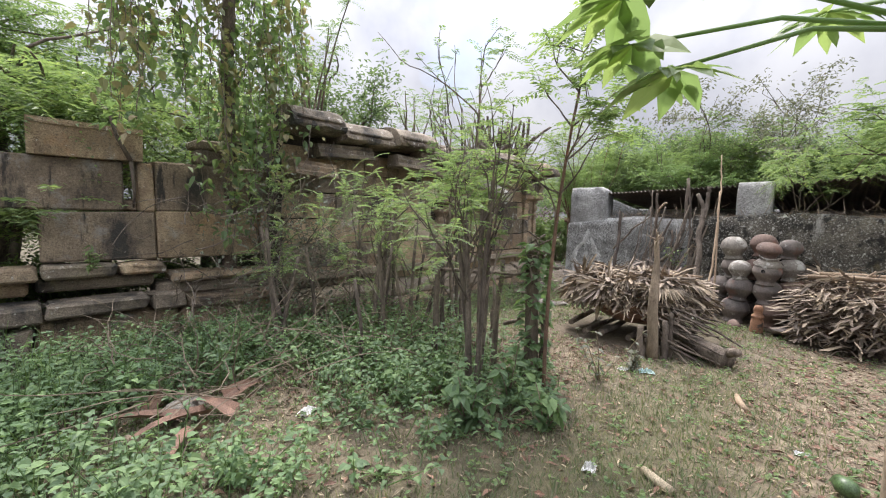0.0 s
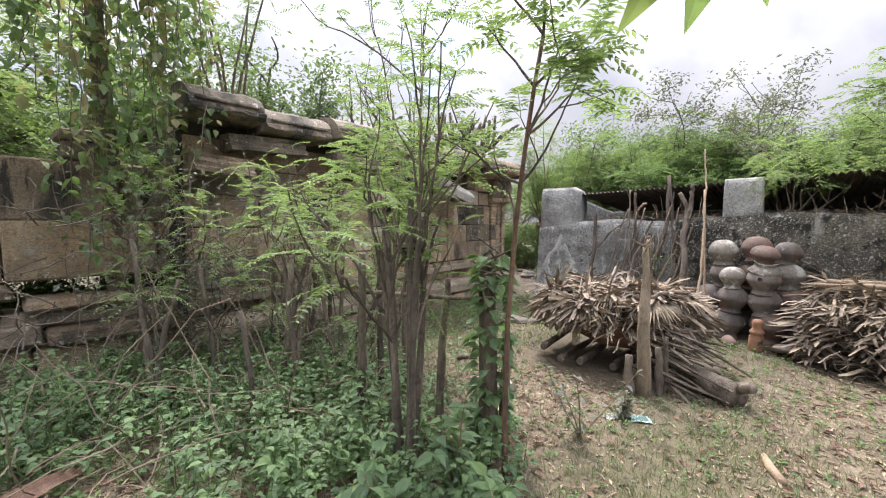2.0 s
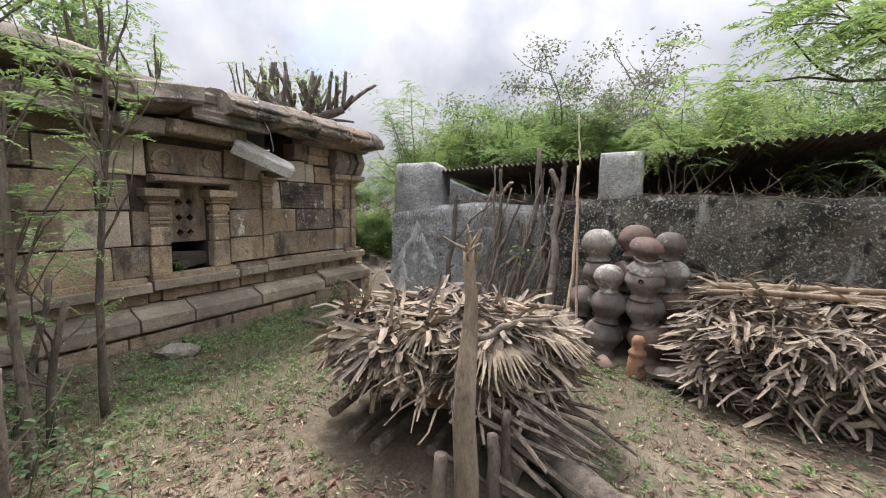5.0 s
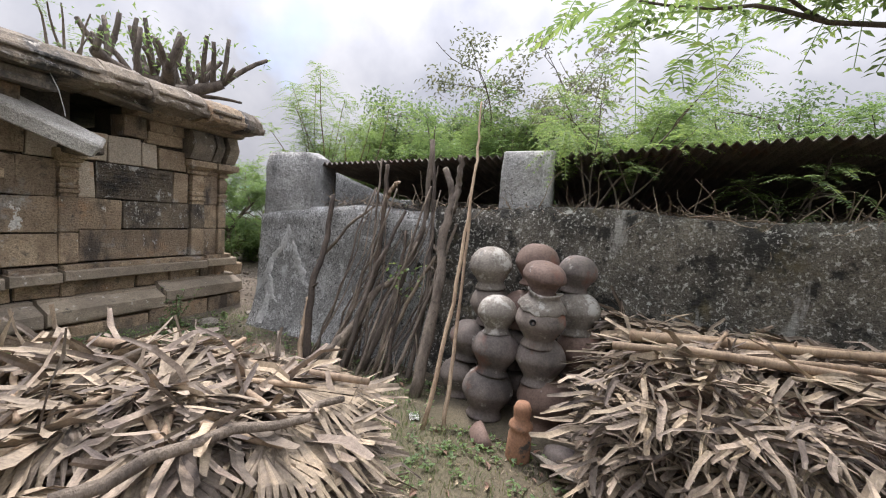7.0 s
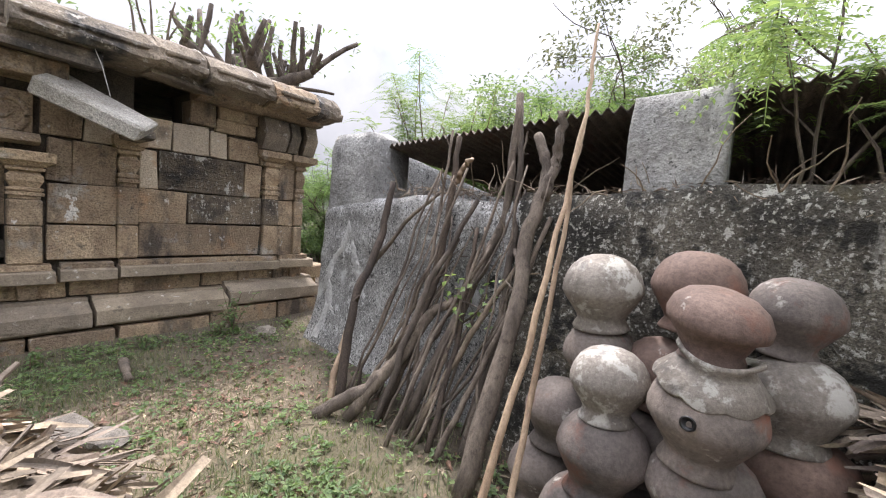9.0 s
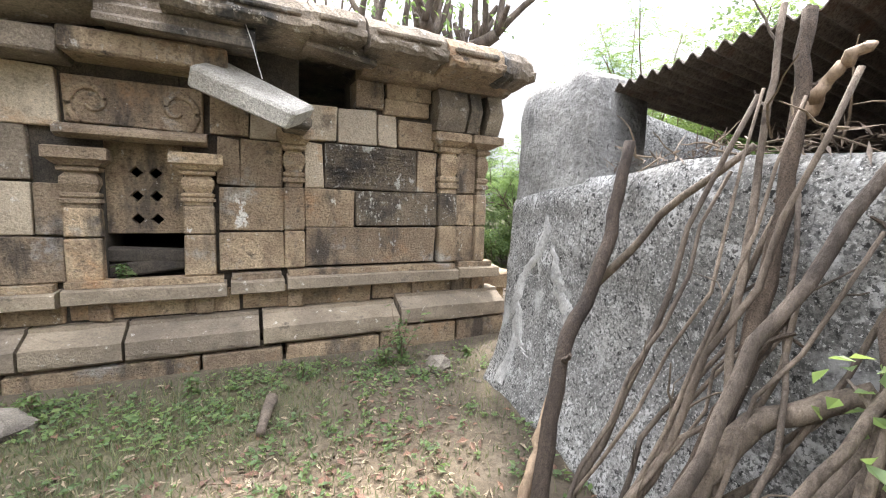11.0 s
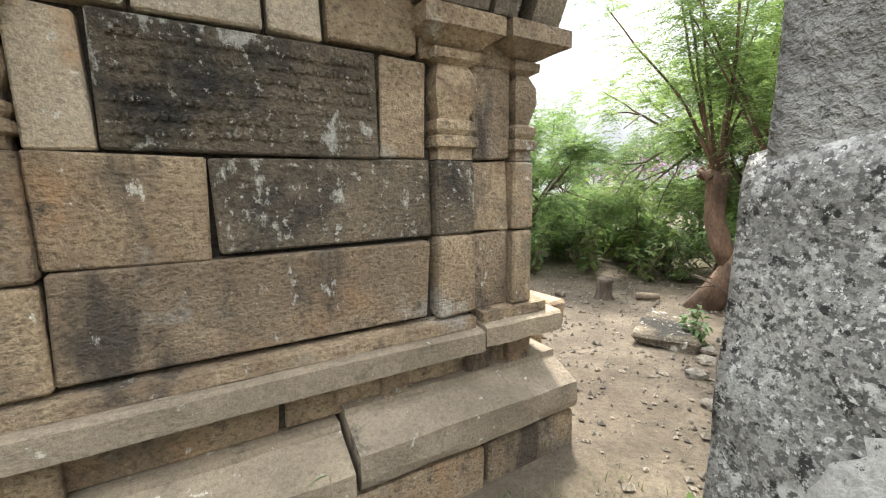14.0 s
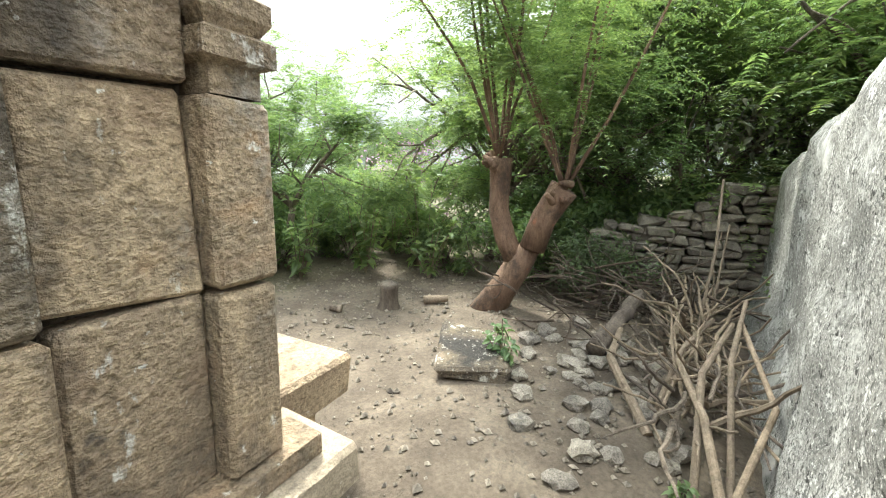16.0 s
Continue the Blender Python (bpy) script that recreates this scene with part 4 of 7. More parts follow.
part("pier", rough_wall(0.84, 1.3, 2.08, 0.36, 0.0, 22, 40, 0.018, lean=0.15), PLASTER_PALE, shed, "grey plastered pier", True)
back = Geo()
for lo, hi in (((11.2, -6, -0.05), (11.5, 3.9, 1.74)), ((8.1, -6.3, -0.05), (11.5, -6.0, 1.8))):
    block(back, np.array(lo) - (8.2, 1, 0), np.array(hi) - (8.2, 1, 0), 0.02)
part("side_wall", back, PLASTER, shed)


def north_face():
    """The wall along the gap: uneven on both sides, lower towards its far end."""
    xs, qs = np.linspace(8.55, 13.2, 90), np.linspace(-0.03, 1, 34)
    front, rear = [], []
    for x in xs:
        top = 2.06 - 0.19 * max(0, x - 9.0) + (0.05 * max(0, x - 10.5))
        for q in qs:
            z = q * top
            n = noise.noise(Vector((x * 1.7, z * 1.7, 9.1))) * 0.035 + noise.noise(Vector((x * 6, z * 6, 4.1))) * 0.018
            lean = 0.10 * max(0.0, 1 - max(q, 0) / 0.5) ** 2
            front.append((x, 4.385 - (x - 8.6) * 0.116 + n + lean - 0.06 * max(0.0, (q - 0.93) / 0.07), z + 0.03 * noise.noise(Vector((x * 3, 0, 0)))))
            rear.append((x, 4.05 - (x - 8.6) * 0.116, z))
    m = len(qs)
    i = np.arange(len(xs) - 1)[:, None] * m
    j = np.arange(m - 1)[None]
    q4 = np.stack([i + j, i + j + 1, i + m + j + 1, i + m + j], -1).reshape(-1, 4)
    g = Geo().add(front, q4).add(rear, q4[:, ::-1])
    n = len(front)
    k = np.arange(len(xs) - 1) * m + m - 1
    g.f.append(np.column_stack([k, k + n, k + m + n, k + m]))
    e = np.arange(m - 1)
    g.f.append(np.column_stack([e, e + n, e + n + 1, e + 1]))
    e = e + (len(xs) - 1) * m
    g.f.append(np.column_stack([e, e + 1, e + n + 1, e + n]))
    g.v = [v - np.array([8.2, 1.0, 0]) for v in g.v]
    return g


part("north_wall", north_face(), PLASTER, shed, "pale grey rough plastered wall", True)


def lime_run(points, seed):
    """A run of lime down the wall: (y, z, half width) from top to bottom."""
    g = Geo()
    rows = []
    pts = np.array(points)
    t = np.linspace(0, len(pts) - 1, 26)
    y, z, w = (np.interp(t, np.arange(len(pts)), pts[:, k]) for k in range(3))
    for k in range(26):
        for u in np.linspace(-1, 1, 9):
            ragged = 1 + 0.5 * noise.noise(Vector((k * 0.2, 0.4 * u, seed * 3.3))) + 0.5 * noise.noise(Vector((k * 0.8, 1.5 * u, seed * 7.1)))
            yy = y[k] + u * w[k] * 0.95 * ragged + 0.05 * noise.noise(Vector((k * 0.3, seed * 1.7, 0)))
            yy = min(yy, 4.27 + 0.02 * u)
            q = max(0.0, 1 - (z[k] / 1.4) / 0.55)
            n1 = noise.noise(Vector((yy * 1.6, z[k] * 1.6, 3.3))) * 0.028 + noise.noise(Vector((yy * 6, z[k] * 6, 7.7))) * 0.016
            rows.append((shed_x(yy) - 0.19 * q * q + n1 - 0.005 * (1 - u * u) - 0.004 + 0.010 * abs(u) ** 3, yy, z[k]))
    i = np.arange(25)[:, None] * 9
    j = np.arange(8)[None]
    g.add(rows, np.stack([i + j, i + j + 1, i + j + 10, i + j + 9], -1).reshape(-1, 4))
    g.v = [v - np.array([8.2, 1.0, 0]) for v in g.v]
    return g


for run, seed in (([(3.84, 1.26, 0.02), (3.87, 1.12, 0.08), (3.96, 0.98, 0.06), (4.06, 0.88, 0.08), (4.15, 0.74, 0.07), (4.2, 0.62, 0.09), (4.26, 0.48, 0.06)], 1),
                  ([(4.15, 0.70, 0.03), (4.12, 0.56, 0.07), (4.1, 0.44, 0.10), (4.12, 0.22, 0.08), (4.14, 0.06, 0.09)], 2),
                  ([(4.09, 0.47, 0.03), (4.02, 0.37, 0.05), (3.92, 0.32, 0.02)], 4),
                  ([(3.76, 1.08, 0.02), (3.73, 0.96, 0.05), (3.69, 0.84, 0.07), (3.62, 0.72, 0.09), (3.58, 0.58, 0.03)], 3)):
    part("lime_run", lime_run(run, seed), LIME_RUN, shed, "white run of lime", True)


def corrugated(name, y0, y1, x0, x1, z0, z1, pitch=0.076, amp=0.017):
    ys = np.arange(y0, y1, pitch / 8)
    w = amp * np.sin(ys / pitch * 2 * np.pi)
    up = np.column_stack([np.full_like(ys, x0), ys, z0(ys) + w])
    dn = np.column_stack([np.full_like(ys, x1), ys, z1 + w])
    up[:, 0] += (ys - 0.778) * 0.1334
    th = np.array([0, 0, 0.006])
    n = len(ys)
    i = np.arange(n - 1)[:, None]
    top = np.concatenate([i, i + 1, i + n + 1, i + n], 1)
    g = Geo().add(np.concatenate([up + th, dn + th]), top[:, ::-1]).add(np.concatenate([up, dn]), top)
    g.add(np.concatenate([up, up + th]), top)
    g.v = [v - np.array([8.2, 1.0, 0]) for v in g.v]
    return part(name, g, SHEET, shed, "dark corrugated roofing sheet", True)


corrugated("roof_sheet", 1.12, 3.66, 8.09, 11.4, lambda y: 2.055 - 0.024 * (y - 0.9), 1.75)
corrugated("roof_sheet", -6.0, 1.05, 8.07, 11.4, lambda y: 2.085 - 0.05 * y * (y > -0.9) + 0.045 * (y <= -0.9), 1.72)

# ---- stacked clay pots against the shed ----
POT = [(0.0, 0.328), (0.05, 0.324), (0.095, 0.307), (0.132, 0.276), (0.157, 0.234), (0.169, 0.19), (0.170, 0.168), (0.163, 0.150), (0.130, 0.098), (0.107, 0.064), (0.100, 0.042), (0.116, 0.016), (0.121, 0.004), (0.114, -0.002), (0.094, 0.028)]


def clay_pot(x, y, z, s, material, label, tilt=(0, 0), facing=False):
    g = Geo()
    lathe(g, [(r * s, h * s) for r, h in POT], (0, 0, 0), 30)
    v = g.v[0]
    k = 1 + 0.02 * np.sin(3 * np.arctan2(v[:, 1], v[:, 0]) + x * 9)
    g.v[0] = v * np.column_stack([k, k, np.ones(len(k))])
    ob = solid("clay_pot", g, material, label, "pot", "stack of clay pots", smooth=True)
    turn = rng.uniform(0, 360)
    ob.matrix_basis = pose(x, y, z, tilt[0], tilt[1], 0 if facing else turn)
    return ob


SMOKED, LIMED, RED = "upturned clay pot, grey and smoke-stained", "upturned clay pot with flaking white limewash", "upturned reddish brown clay pot"
for x, y, z, s, m, l in (
        (7.3, 1.12, 0.0, 1.12, CLAY, SMOKED), (7.3, 1.08, 0.33, 1.02, CLAY, SMOKED), (7.3, 1.07, 0.63, 0.86, CLAY_WHITE, LIMED),
        (7.33, 0.70, 0.0, 1.18, CLAY_RED, "large maroon clay pot with small holes, lowest in the stack"), (7.3, 0.74, 0.31, 1.05, CLAY, SMOKED),
        (7.55, 1.40, 0.0, 0.95, CLAY, SMOKED), (7.57, 1.36, 0.31, 0.98, CLAY, SMOKED), (7.62, 1.2, 0.62, 0.95, CLAY, SMOKED), (7.6, 1.21, 0.91, 1.02, CLAY_WHITE, "cracked upturned clay pot, half white with lime"),
        (7.64, 0.95, 0.62, 0.9, CLAY_RED, RED), (7.66, 0.87, 0.96, 1.02, CLAY_RED, RED), (7.62, 0.98, 0.3, 0.9, CLAY, SMOKED), (7.63, 0.95, 0.0, 0.9, CLAY, SMOKED),
        (7.6, 0.46, 0.0, 1.1, CLAY, SMOKED), (7.6, 0.49, 0.33, 1.08, CLAY_RED, RED), (7.58, 0.52, 0.64, 0.98, CLAY_WHITE, LIMED), (7.62, 0.57, 0.95, 0.86, CLAY, SMOKED)):
    clay_pot(x, y, z, s, m, l, (rng.uniform(-5, 5), rng.uniform(-5, 5)))
# the broad pot with a broken one and its collar on top
holed = clay_pot(7.28, 0.76, 0.60, 1.02, CLAY, "upturned clay pot with a dark disc painted as the shade of a round hole in its side", (2, -3), True)
# no real opening: a lipped disc, its dark colour standing for the shade inside
hole = Geo()
lathe(hole, [(0.02, 0.004), (0.024, 0.012), (0.019, 0.016), (0.016, 0.0), (0.0, -0.004)], (-0.166, 0.03, 0.205), 14, turned(0, -86, -8))
part("hole", hole, DARK, holed, "dark disc painted as the shade of a round hole", True)
g = Geo()
lathe(g, [(0.10, 0.0), (0.165, -0.04), (0.172, -0.03), (0.12, 0.025), (0.1, 0.05), (0.125, 0.07), (0.12, 0.085), (0.09, 0.06)], (0, 0, 0), 54)
a = np.arctan2(g.v[0][:, 1], g.v[0][:, 0])
g.v[0][:, 2] += 0.016 * np.sin(2 * a) - 0.016 * np.abs(np.sin(4.5 * a)) * (np.hypot(g.v[0][:, 0], g.v[0][:, 1]) > 0.15)
solid("pot_collar", g, CLAY_WHITE, "flared chipped rim of a broken clay pot", "pot", smooth=True).matrix_basis = pose(7.28, 0.75, 0.90, 6, -4, 40)
g = Geo()
lathe(g, [(0.10, 0.0), (0.088, 0.03), (0.112, 0.075), (0.148, 0.115), (0.152, 0.14), (0.135, 0.185), (0.10, 0.215), (0.05, 0.232), (0.0, 0.236)], (0, 0, 0), 26)
a = np.arctan2(g.v[0][:, 1], g.v[0][:, 0])
g.v[0][:, 2] += np.where(g.v[0][:, 2] > 0.08, 0.03 * np.sin(a) * np.hypot(g.v[0][:, 0], g.v[0][:, 1]) / 0.15, 0)
solid("broken_pot", g, CLAY_RED, "broken red clay pot lying lopsided on the collar", "pot", smooth=True).matrix_basis = pose(7.28, 0.76, 0.955, -3, 4, -60)
# small clay pieces in front
g = Geo()
lathe(g, [(0.0, 0.0), (0.072, 0.0), (0.078, 0.02), (0.07, 0.17), (0.06, 0.2), (0.075, 0.215), (0.07, 0.235), (0.048, 0.26), (0.052, 0.3), (0.055, 0.33), (0.04, 0.365), (0.0, 0.37)], (0, 0, 0), 24)
solid("terracotta_jar", g, TERRACOTTA, "slim orange terracotta jar stained with soot", "jar", smooth=True).matrix_basis = pose(6.85, 0.78, gh(6.85, 0.78) - 0.005, 2, -2, 0)
g = Geo()
lathe(g, [(0.0, 0.0), (0.075, 0.0), (0.08, 0.02), (0.066, 0.1), (0.08, 0.17), (0.088, 0.2), (0.08, 0.205), (0.06, 0.15), (0.0, 0.14)], (0, 0, 0), 22)
solid("clay_cup", g, TERRACOTTA, "short waisted terracotta cup on the ground", "jar", smooth=True).matrix_basis = pose(7.08, 0.31, gh(7.08, 0.31), 0, 6, 0)
for x, y, rz, mtl, lab in ((6.92, 1.10, 30, CLAY_RED, "broken curved clay sherd"), (6.85, 0.52, 80, CLAY, "broken grey clay sherd"), (7.0, 0.2, 140, CLAY, "broken grey clay sherd")):
    g = Geo()
    lathe(g, [(0.05, 0.0), (0.10, 0.02), (0.13, 0.07), (0.135, 0.12), (0.125, 0.12), (0.12, 0.075), (0.09, 0.03), (0.045, 0.01)], (0, 0, 0), 20)
    g.v[0] = g.v[0] * (1, 0.55, 0.9)
    solid("clay_sherd", g, mtl, lab, "pot", "broken clay pieces", smooth=True).matrix_basis = pose(x, y, gh(x, y), 70, 0, rz)
g = Geo()
block(g, (-0.17, -0.1, -0.012), (0.17, 0.1, 0.012), 0.005, 0.03)
solid("stone_flake", g, ROCK, "thin pale stone flake lying in the weeds", "stone").matrix_basis = pose(6.75, 0.5, gh(6.75, 0.5) + 0.05, 14, 8, 40)


# ---- sticks and poles leaning on the shed ----
def stick(foot, top, r, material, label, bend=0.03, name="stick", twigs=0):
    a, b = np.array(foot, float), np.array(top, float)
    n = 9
    t = np.linspace(0, 1, n)[:, None]
    wob = np.cumsum(rng.normal(scale=bend, size=(n, 3)), 0)
    wob -= t * wob[-1]
    p = a + (b - a) * t + wob * (0.4, 1, 0.4)
    g = Geo()
    tube(g, p - a, np.linspace(r, r * 0.62, n) * rng.uniform(0.9, 1.1, n), 9)
    ob = solid(name, g, material, label, "branch", "branches leaning on the shed wall", smooth=True)
    ob.location = a
    for _ in range(twigs):
        k = rng.integers(3, n - 1)
        tg = Geo()
        limb(tg, p[k] - a, unit(b - a) + rng.normal(scale=0.7, size=3) * (0.5, 1, 1), rng.uniform(0.08, 0.28), r * 0.4, r * 0.15, 0.2, 5, 5)
        part("twig", tg, material, ob)
    return ob


def on_wall(y, z, off=0.03):
    return (shed_x(y) - off, y, z)


def crooked(points, r, material, label, twigs=2, name="branch", taper=0.7):
    """A cut branch bent at the given places, with knots and broken twigs."""
    p = np.array(points, float)
    n = 4 * len(p) + 3
    t = np.linspace(0, len(p) - 1, n)
    line = np.column_stack([np.interp(t, np.arange(len(p)), p[:, k]) for k in range(3)])
    line[1:-1] = (line[:-2] + 2 * line[1:-1] + line[2:]) / 4
    line[1:-1] += rng.normal(scale=0.006, size=(n - 2, 3))
    g = Geo()
    tube(g, line - p[0], np.linspace(r, r * taper, n) * rng.uniform(0.92, 1.08, n), 12)
    g.v[0] += np.array([tuple(noise.noise_vector(Vector(q) * 28)) for q in g.v[0]]) * 0.09 * r
    ob = solid(name, g, material, label, "branch", "branches leaning on the shed wall", smooth=True)
    ob.location = p[0]
    for _ in range(twigs):
        k = rng.integers(n // 3, n - 1)
        tg = Geo()
        limb(tg, line[k] - p[0], unit(line[-1] - line[0]) + rng.normal(scale=0.8, size=3) * (0.4, 1, 1), rng.uniform(0.05, 0.24), r * 0.45, r * 0.2, 0.2, 5, 6)
        part("twig", tg, material, ob)


GREY_ST, TAN_ST = "grey-brown crooked cut branch", "straight tan debarked pole"
crooked([(7.52, 2.92, -0.02), (7.72, 3.06, 0.68), (8.0, 3.1, 1.13), (8.17, 3.17, 1.62)], 0.036, BARK_DARK, "dark crooked branch at the end of the row")
crooked([(7.46, 2.96, -0.02), (7.62, 3.06, 0.30), (7.76, 3.13, 0.56)], 0.026, BARK_TAN, "short split tan branch beside a dark one", 0)
crooked([(7.40, 2.68, 0.0), (7.68, 2.48, 0.44), (7.86, 2.40, 0.71), (8.0, 2.2, 0.86)], 0.042, BARK, "thick bent branch resting low on the wall", 1)
crooked([(7.28, 2.86, 0.0), (7.52, 2.62, 0.20), (7.70, 2.50, 0.42)], 0.044, BARK, "short thick branch sawn at both ends", 0, taper=0.95)
crooked([(7.56, 2.53, -0.02), (7.93, 2.46, 0.87), (8.1, 2.49, 1.55), (8.19, 2.53, 1.96)], 0.03, BARK_DARK, "tall forked branch with torn pale bark", 3)
crooked([(8.13, 2.49, 1.62), (8.12, 2.42, 1.72), (8.1, 2.34, 1.78)], 0.022, BARK_TAN, "torn side fork of a branch", 0)
crooked([(7.49, 2.52, -0.02), (7.78, 2.42, 0.86), (8.04, 2.22, 1.49)], 0.024, BARK, GREY_ST)
crooked([(7.58, 2.36, -0.02), (7.95, 2.12, 0.98), (8.08, 2.02, 1.39), (8.15, 2.03, 2.2)], 0.036, BARK, "tall grey branch reaching above the roof", 3)
crooked([(7.50, 2.22, -0.02), (7.82, 2.0, 0.74), (7.95, 1.84, 1.08)], 0.022, BARK_PALE, GREY_ST)
crooked([(7.30, 1.70, -0.02), (7.66, 1.67, 0.80), (7.86, 1.75, 1.25), (8.06, 1.74, 1.69), (8.14, 1.87, 1.92)], 0.05, BARK, "thick trunk piece with peeling grey bark", 3, taper=0.62)
crooked([(7.98, 1.72, 1.5), (8.08, 1.70, 1.78), (8.1, 1.70, 2.04)], 0.036, BARK, "stout fork of the thick trunk piece", 2)
crooked([(7.55, 1.88, -0.02), (7.86, 1.86, 0.78), (8.08, 1.94, 1.45), (8.16, 2.02, 2.12)], 0.026, BARK, GREY_ST, 3)
crooked([(7.62, 2.36, -0.02), (7.9, 2.5, 0.9), (8.1, 2.58, 1.5), (8.22, 2.62, 2.02)], 0.014, BARK, "thin tall grey stick", 2)
crooked([(7.48, 2.06, -0.02), (7.8, 2.12, 0.7), (8.03, 2.2, 1.3)], 0.02, BARK_DARK, GREY_ST)
crooked([(7.64, 2.62, -0.02), (7.84, 2.52, 0.6), (8.02, 2.34, 1.22)], 0.018, BARK_DARK, GREY_ST)
crooked([(7.36, 2.28, -0.02), (7.66, 2.22, 0.62), (7.96, 2.04, 1.2)], 0.016, BARK, GREY_ST)
crooked([(7.44, 1.98, -0.02), (7.7, 1.84, 0.6), (7.98, 1.66, 1.4)], 0.02, BARK, GREY_ST)
crooked([(7.74, 2.78, -0.02), (7.95, 2.66, 0.7), (8.06, 2.5, 1.3)], 0.014, BARK, GREY_ST)
crooked([(6.88, 1.44, -0.02), (7.40, 1.42, 0.95), (7.95, 1.50, 2.0), (8.19, 1.57, 2.56)], 0.018, BARK_TAN, TAN_ST, 0, "pole", 0.45)
crooked([(6.93, 1.30, -0.02), (7.40, 1.39, 0.82), (8.02, 1.53, 1.95)], 0.0165, BARK_TAN, TAN_ST, 0, "pole", 0.6)
stick((8.0, 3.22, 0.9), on_wall(2.58, 1.53, 0.05), 0.02, BARK, "dark branch lying across the others", 0.02)
for k in range(26):
    y = rng.uniform(1.7, 2.8)
    fx = rng.uniform(7.4, 7.75)
    stick((fx, y + rng.uniform(-0.1, 0.3), gh(fx, y) - 0.01), on_wall(y - rng.uniform(-0.1, 0.35), rng.uniform(0.7, 1.75), 0.03), rng.uniform(0.007, 0.014), BARK, "thin dry stick among the leaning branches", 0.03, twigs=1)
tw = Geo()
at = np.column_stack([rng.uniform(7.7, 7.9, 40), rng.uniform(1.85, 2.25, 40), rng.uniform(0.7, 1.0, 40)])
leaves(tw, at, rand_dirs(40), 0.05, 0.035)
solid("creeper_sprig", tw, LEAF_BRIGHT, "sprig of fresh green creeper on the sticks", "plant", kind="stuff")


# ---- heaps of dried palm leaves ----
def leaf_strips(n, place, length, width, outward, flat=0.25, crumple=0.0, sag=0.22):
    """Long folded strips lying on a heap."""
    g = Geo()
    at = place(n)
    d = unit(outward(at) + rng.normal(scale=0.8, size=(n, 3)) * (1, 1, flat))
    L, W = rng.uniform(*length, n)[:, None], rng.uniform(*width, n)[:, None]
    side = unit(np.cross(d, np.array([0, 0, 1.0]) + rng.normal(scale=0.45, size=(n, 3))))
    nor = np.cross(side, d)
    rows = []
    for t, w, lift in ((0, 0.8, 0.0), (0.35, 1.0, 0.015), (0.7, 0.95, 0.0), (1.0, 0.62, -0.015)):
        c = at + d * L * t + np.array([0, 0, 1.0]) * lift * rng.uniform(0.4, 1.6, (n, 1)) - np.array([0, 0, 1.0]) * (t ** 2) * L * rng.uniform(0.0, sag, (n, 1)) + nor * L * rng.normal(scale=crumple + 1e-6, size=(n, 1)) + side * L * rng.normal(scale=0.5 * crumple + 1e-6, size=(n, 1))
        rows += [c + side * W * w * 0.5 + nor * W * 0.18, c, c - side * W * w * 0.5 + nor * W * rng.uniform(-0.1, 0.3, (n, 1))]
    v = np.stack(rows, 1).reshape(-1, 3)
    b = np.arange(n)[:, None] * 12
    q = []
    for k in range(3):
        for s in range(2):
            o = k * 3 + s
            q.append(b + [o, o + 1, o + 4, o + 3])
    return g.add(v, np.concatenate(q))


def fan_leaf(at, yaw, size, pitch, material, blades=26, spread=150):
    """A dried fan palm leaf: pleated blades from one stalk."""
    g = Geo()
    a = np.radians(np.linspace(-spread / 2, spread / 2, blades + 1))
    for k in range(blades):
        m = (a[k] + a[k + 1]) / 2
        L = size * (0.82 + 0.18 * math.cos(m)) * rng.uniform(0.85, 1.05)
        z = 0.03 * size * (k % 2)
        p = lambda ang, r, h: (r * math.cos(ang), r * math.sin(ang), h - 0.18 * r * r / size)
        g.add([(0, 0, 0), p(a[k], L * 0.6, 0.02), p(m, L * 0.62, 0.045 * size + z), p(a[k + 1], L * 0.6, 0.02), p(m, L, rng.uniform(-0.03, 0.02))],
              [[0, 1, 2], [0, 2, 3], [1, 4, 2], [2, 4, 3]])
    ob = solid("fan_palm_leaf", g, material, "dried pleated fan palm leaf on the heap", "palm leaf", "leaves on the heaps")
    st = Geo()
    tube(st, [(-size * 0.5, 0, 0.0), (0, 0, 0.01), (size * 0.2, 0, 0.012)], (0.012, 0.012, 0.004), 6)
    part("leaf_stalk", st, BARK_TAN, ob, "split tan stalk", True)
    ob.matrix_basis = pose(*at, 0, pitch, yaw)
    return ob


H1, H1R = np.array([5.40, 1.84]), (0.52, 0.72)


def heap1_top(x, y):
    q = ((x - H1[0]) / H1R[0]) ** 2 + ((y - H1[1]) / H1R[1]) ** 2
    return 0.80 - 0.20 * q ** 1.6 - 0.02 * (x - 5)


def heap1_place(n):
    a, r = rng.uniform(0, 2 * np.pi, n), np.sqrt(rng.uniform(0, 1.0, n))
    x, y = H1[0] + H1R[0] * r * np.cos(a), H1[1] + H1R[1] * r * np.sin(a)
    return np.column_stack([x, y, heap1_top(x, y) - rng.uniform(0.0, 0.10, n) - (r > 0.8) * rng.uniform(0, 0.16, n)])


def heap1_out(at):
    o = np.column_stack([(at[:, 0] - H1[0]) / H1R[0], (at[:, 1] - H1[1]) / H1R[1], np.zeros(len(at))])
    q = np.linalg.norm(o, axis=1, keepdims=True)
    o[:, 2] = -0.15 * q[:, 0] ** 3
    o = o * np.clip(q * 0.8, 0.1, 0.22)
    o[:, 1] += rng.choice((-0.8, 0.8), len(at)) * (1 - np.clip(q[:, 0], 0, 1) ** 2)
    return o


heap1 = thing("palm_leaf_heap", "heap of dried straw-coloured palm leaves on logs", "leaf heap", at=(H1[0], H1[1], 0))


def under(parent, geo, origin):
    geo.v = [v - np.array(origin) for v in geo.v]
    return geo


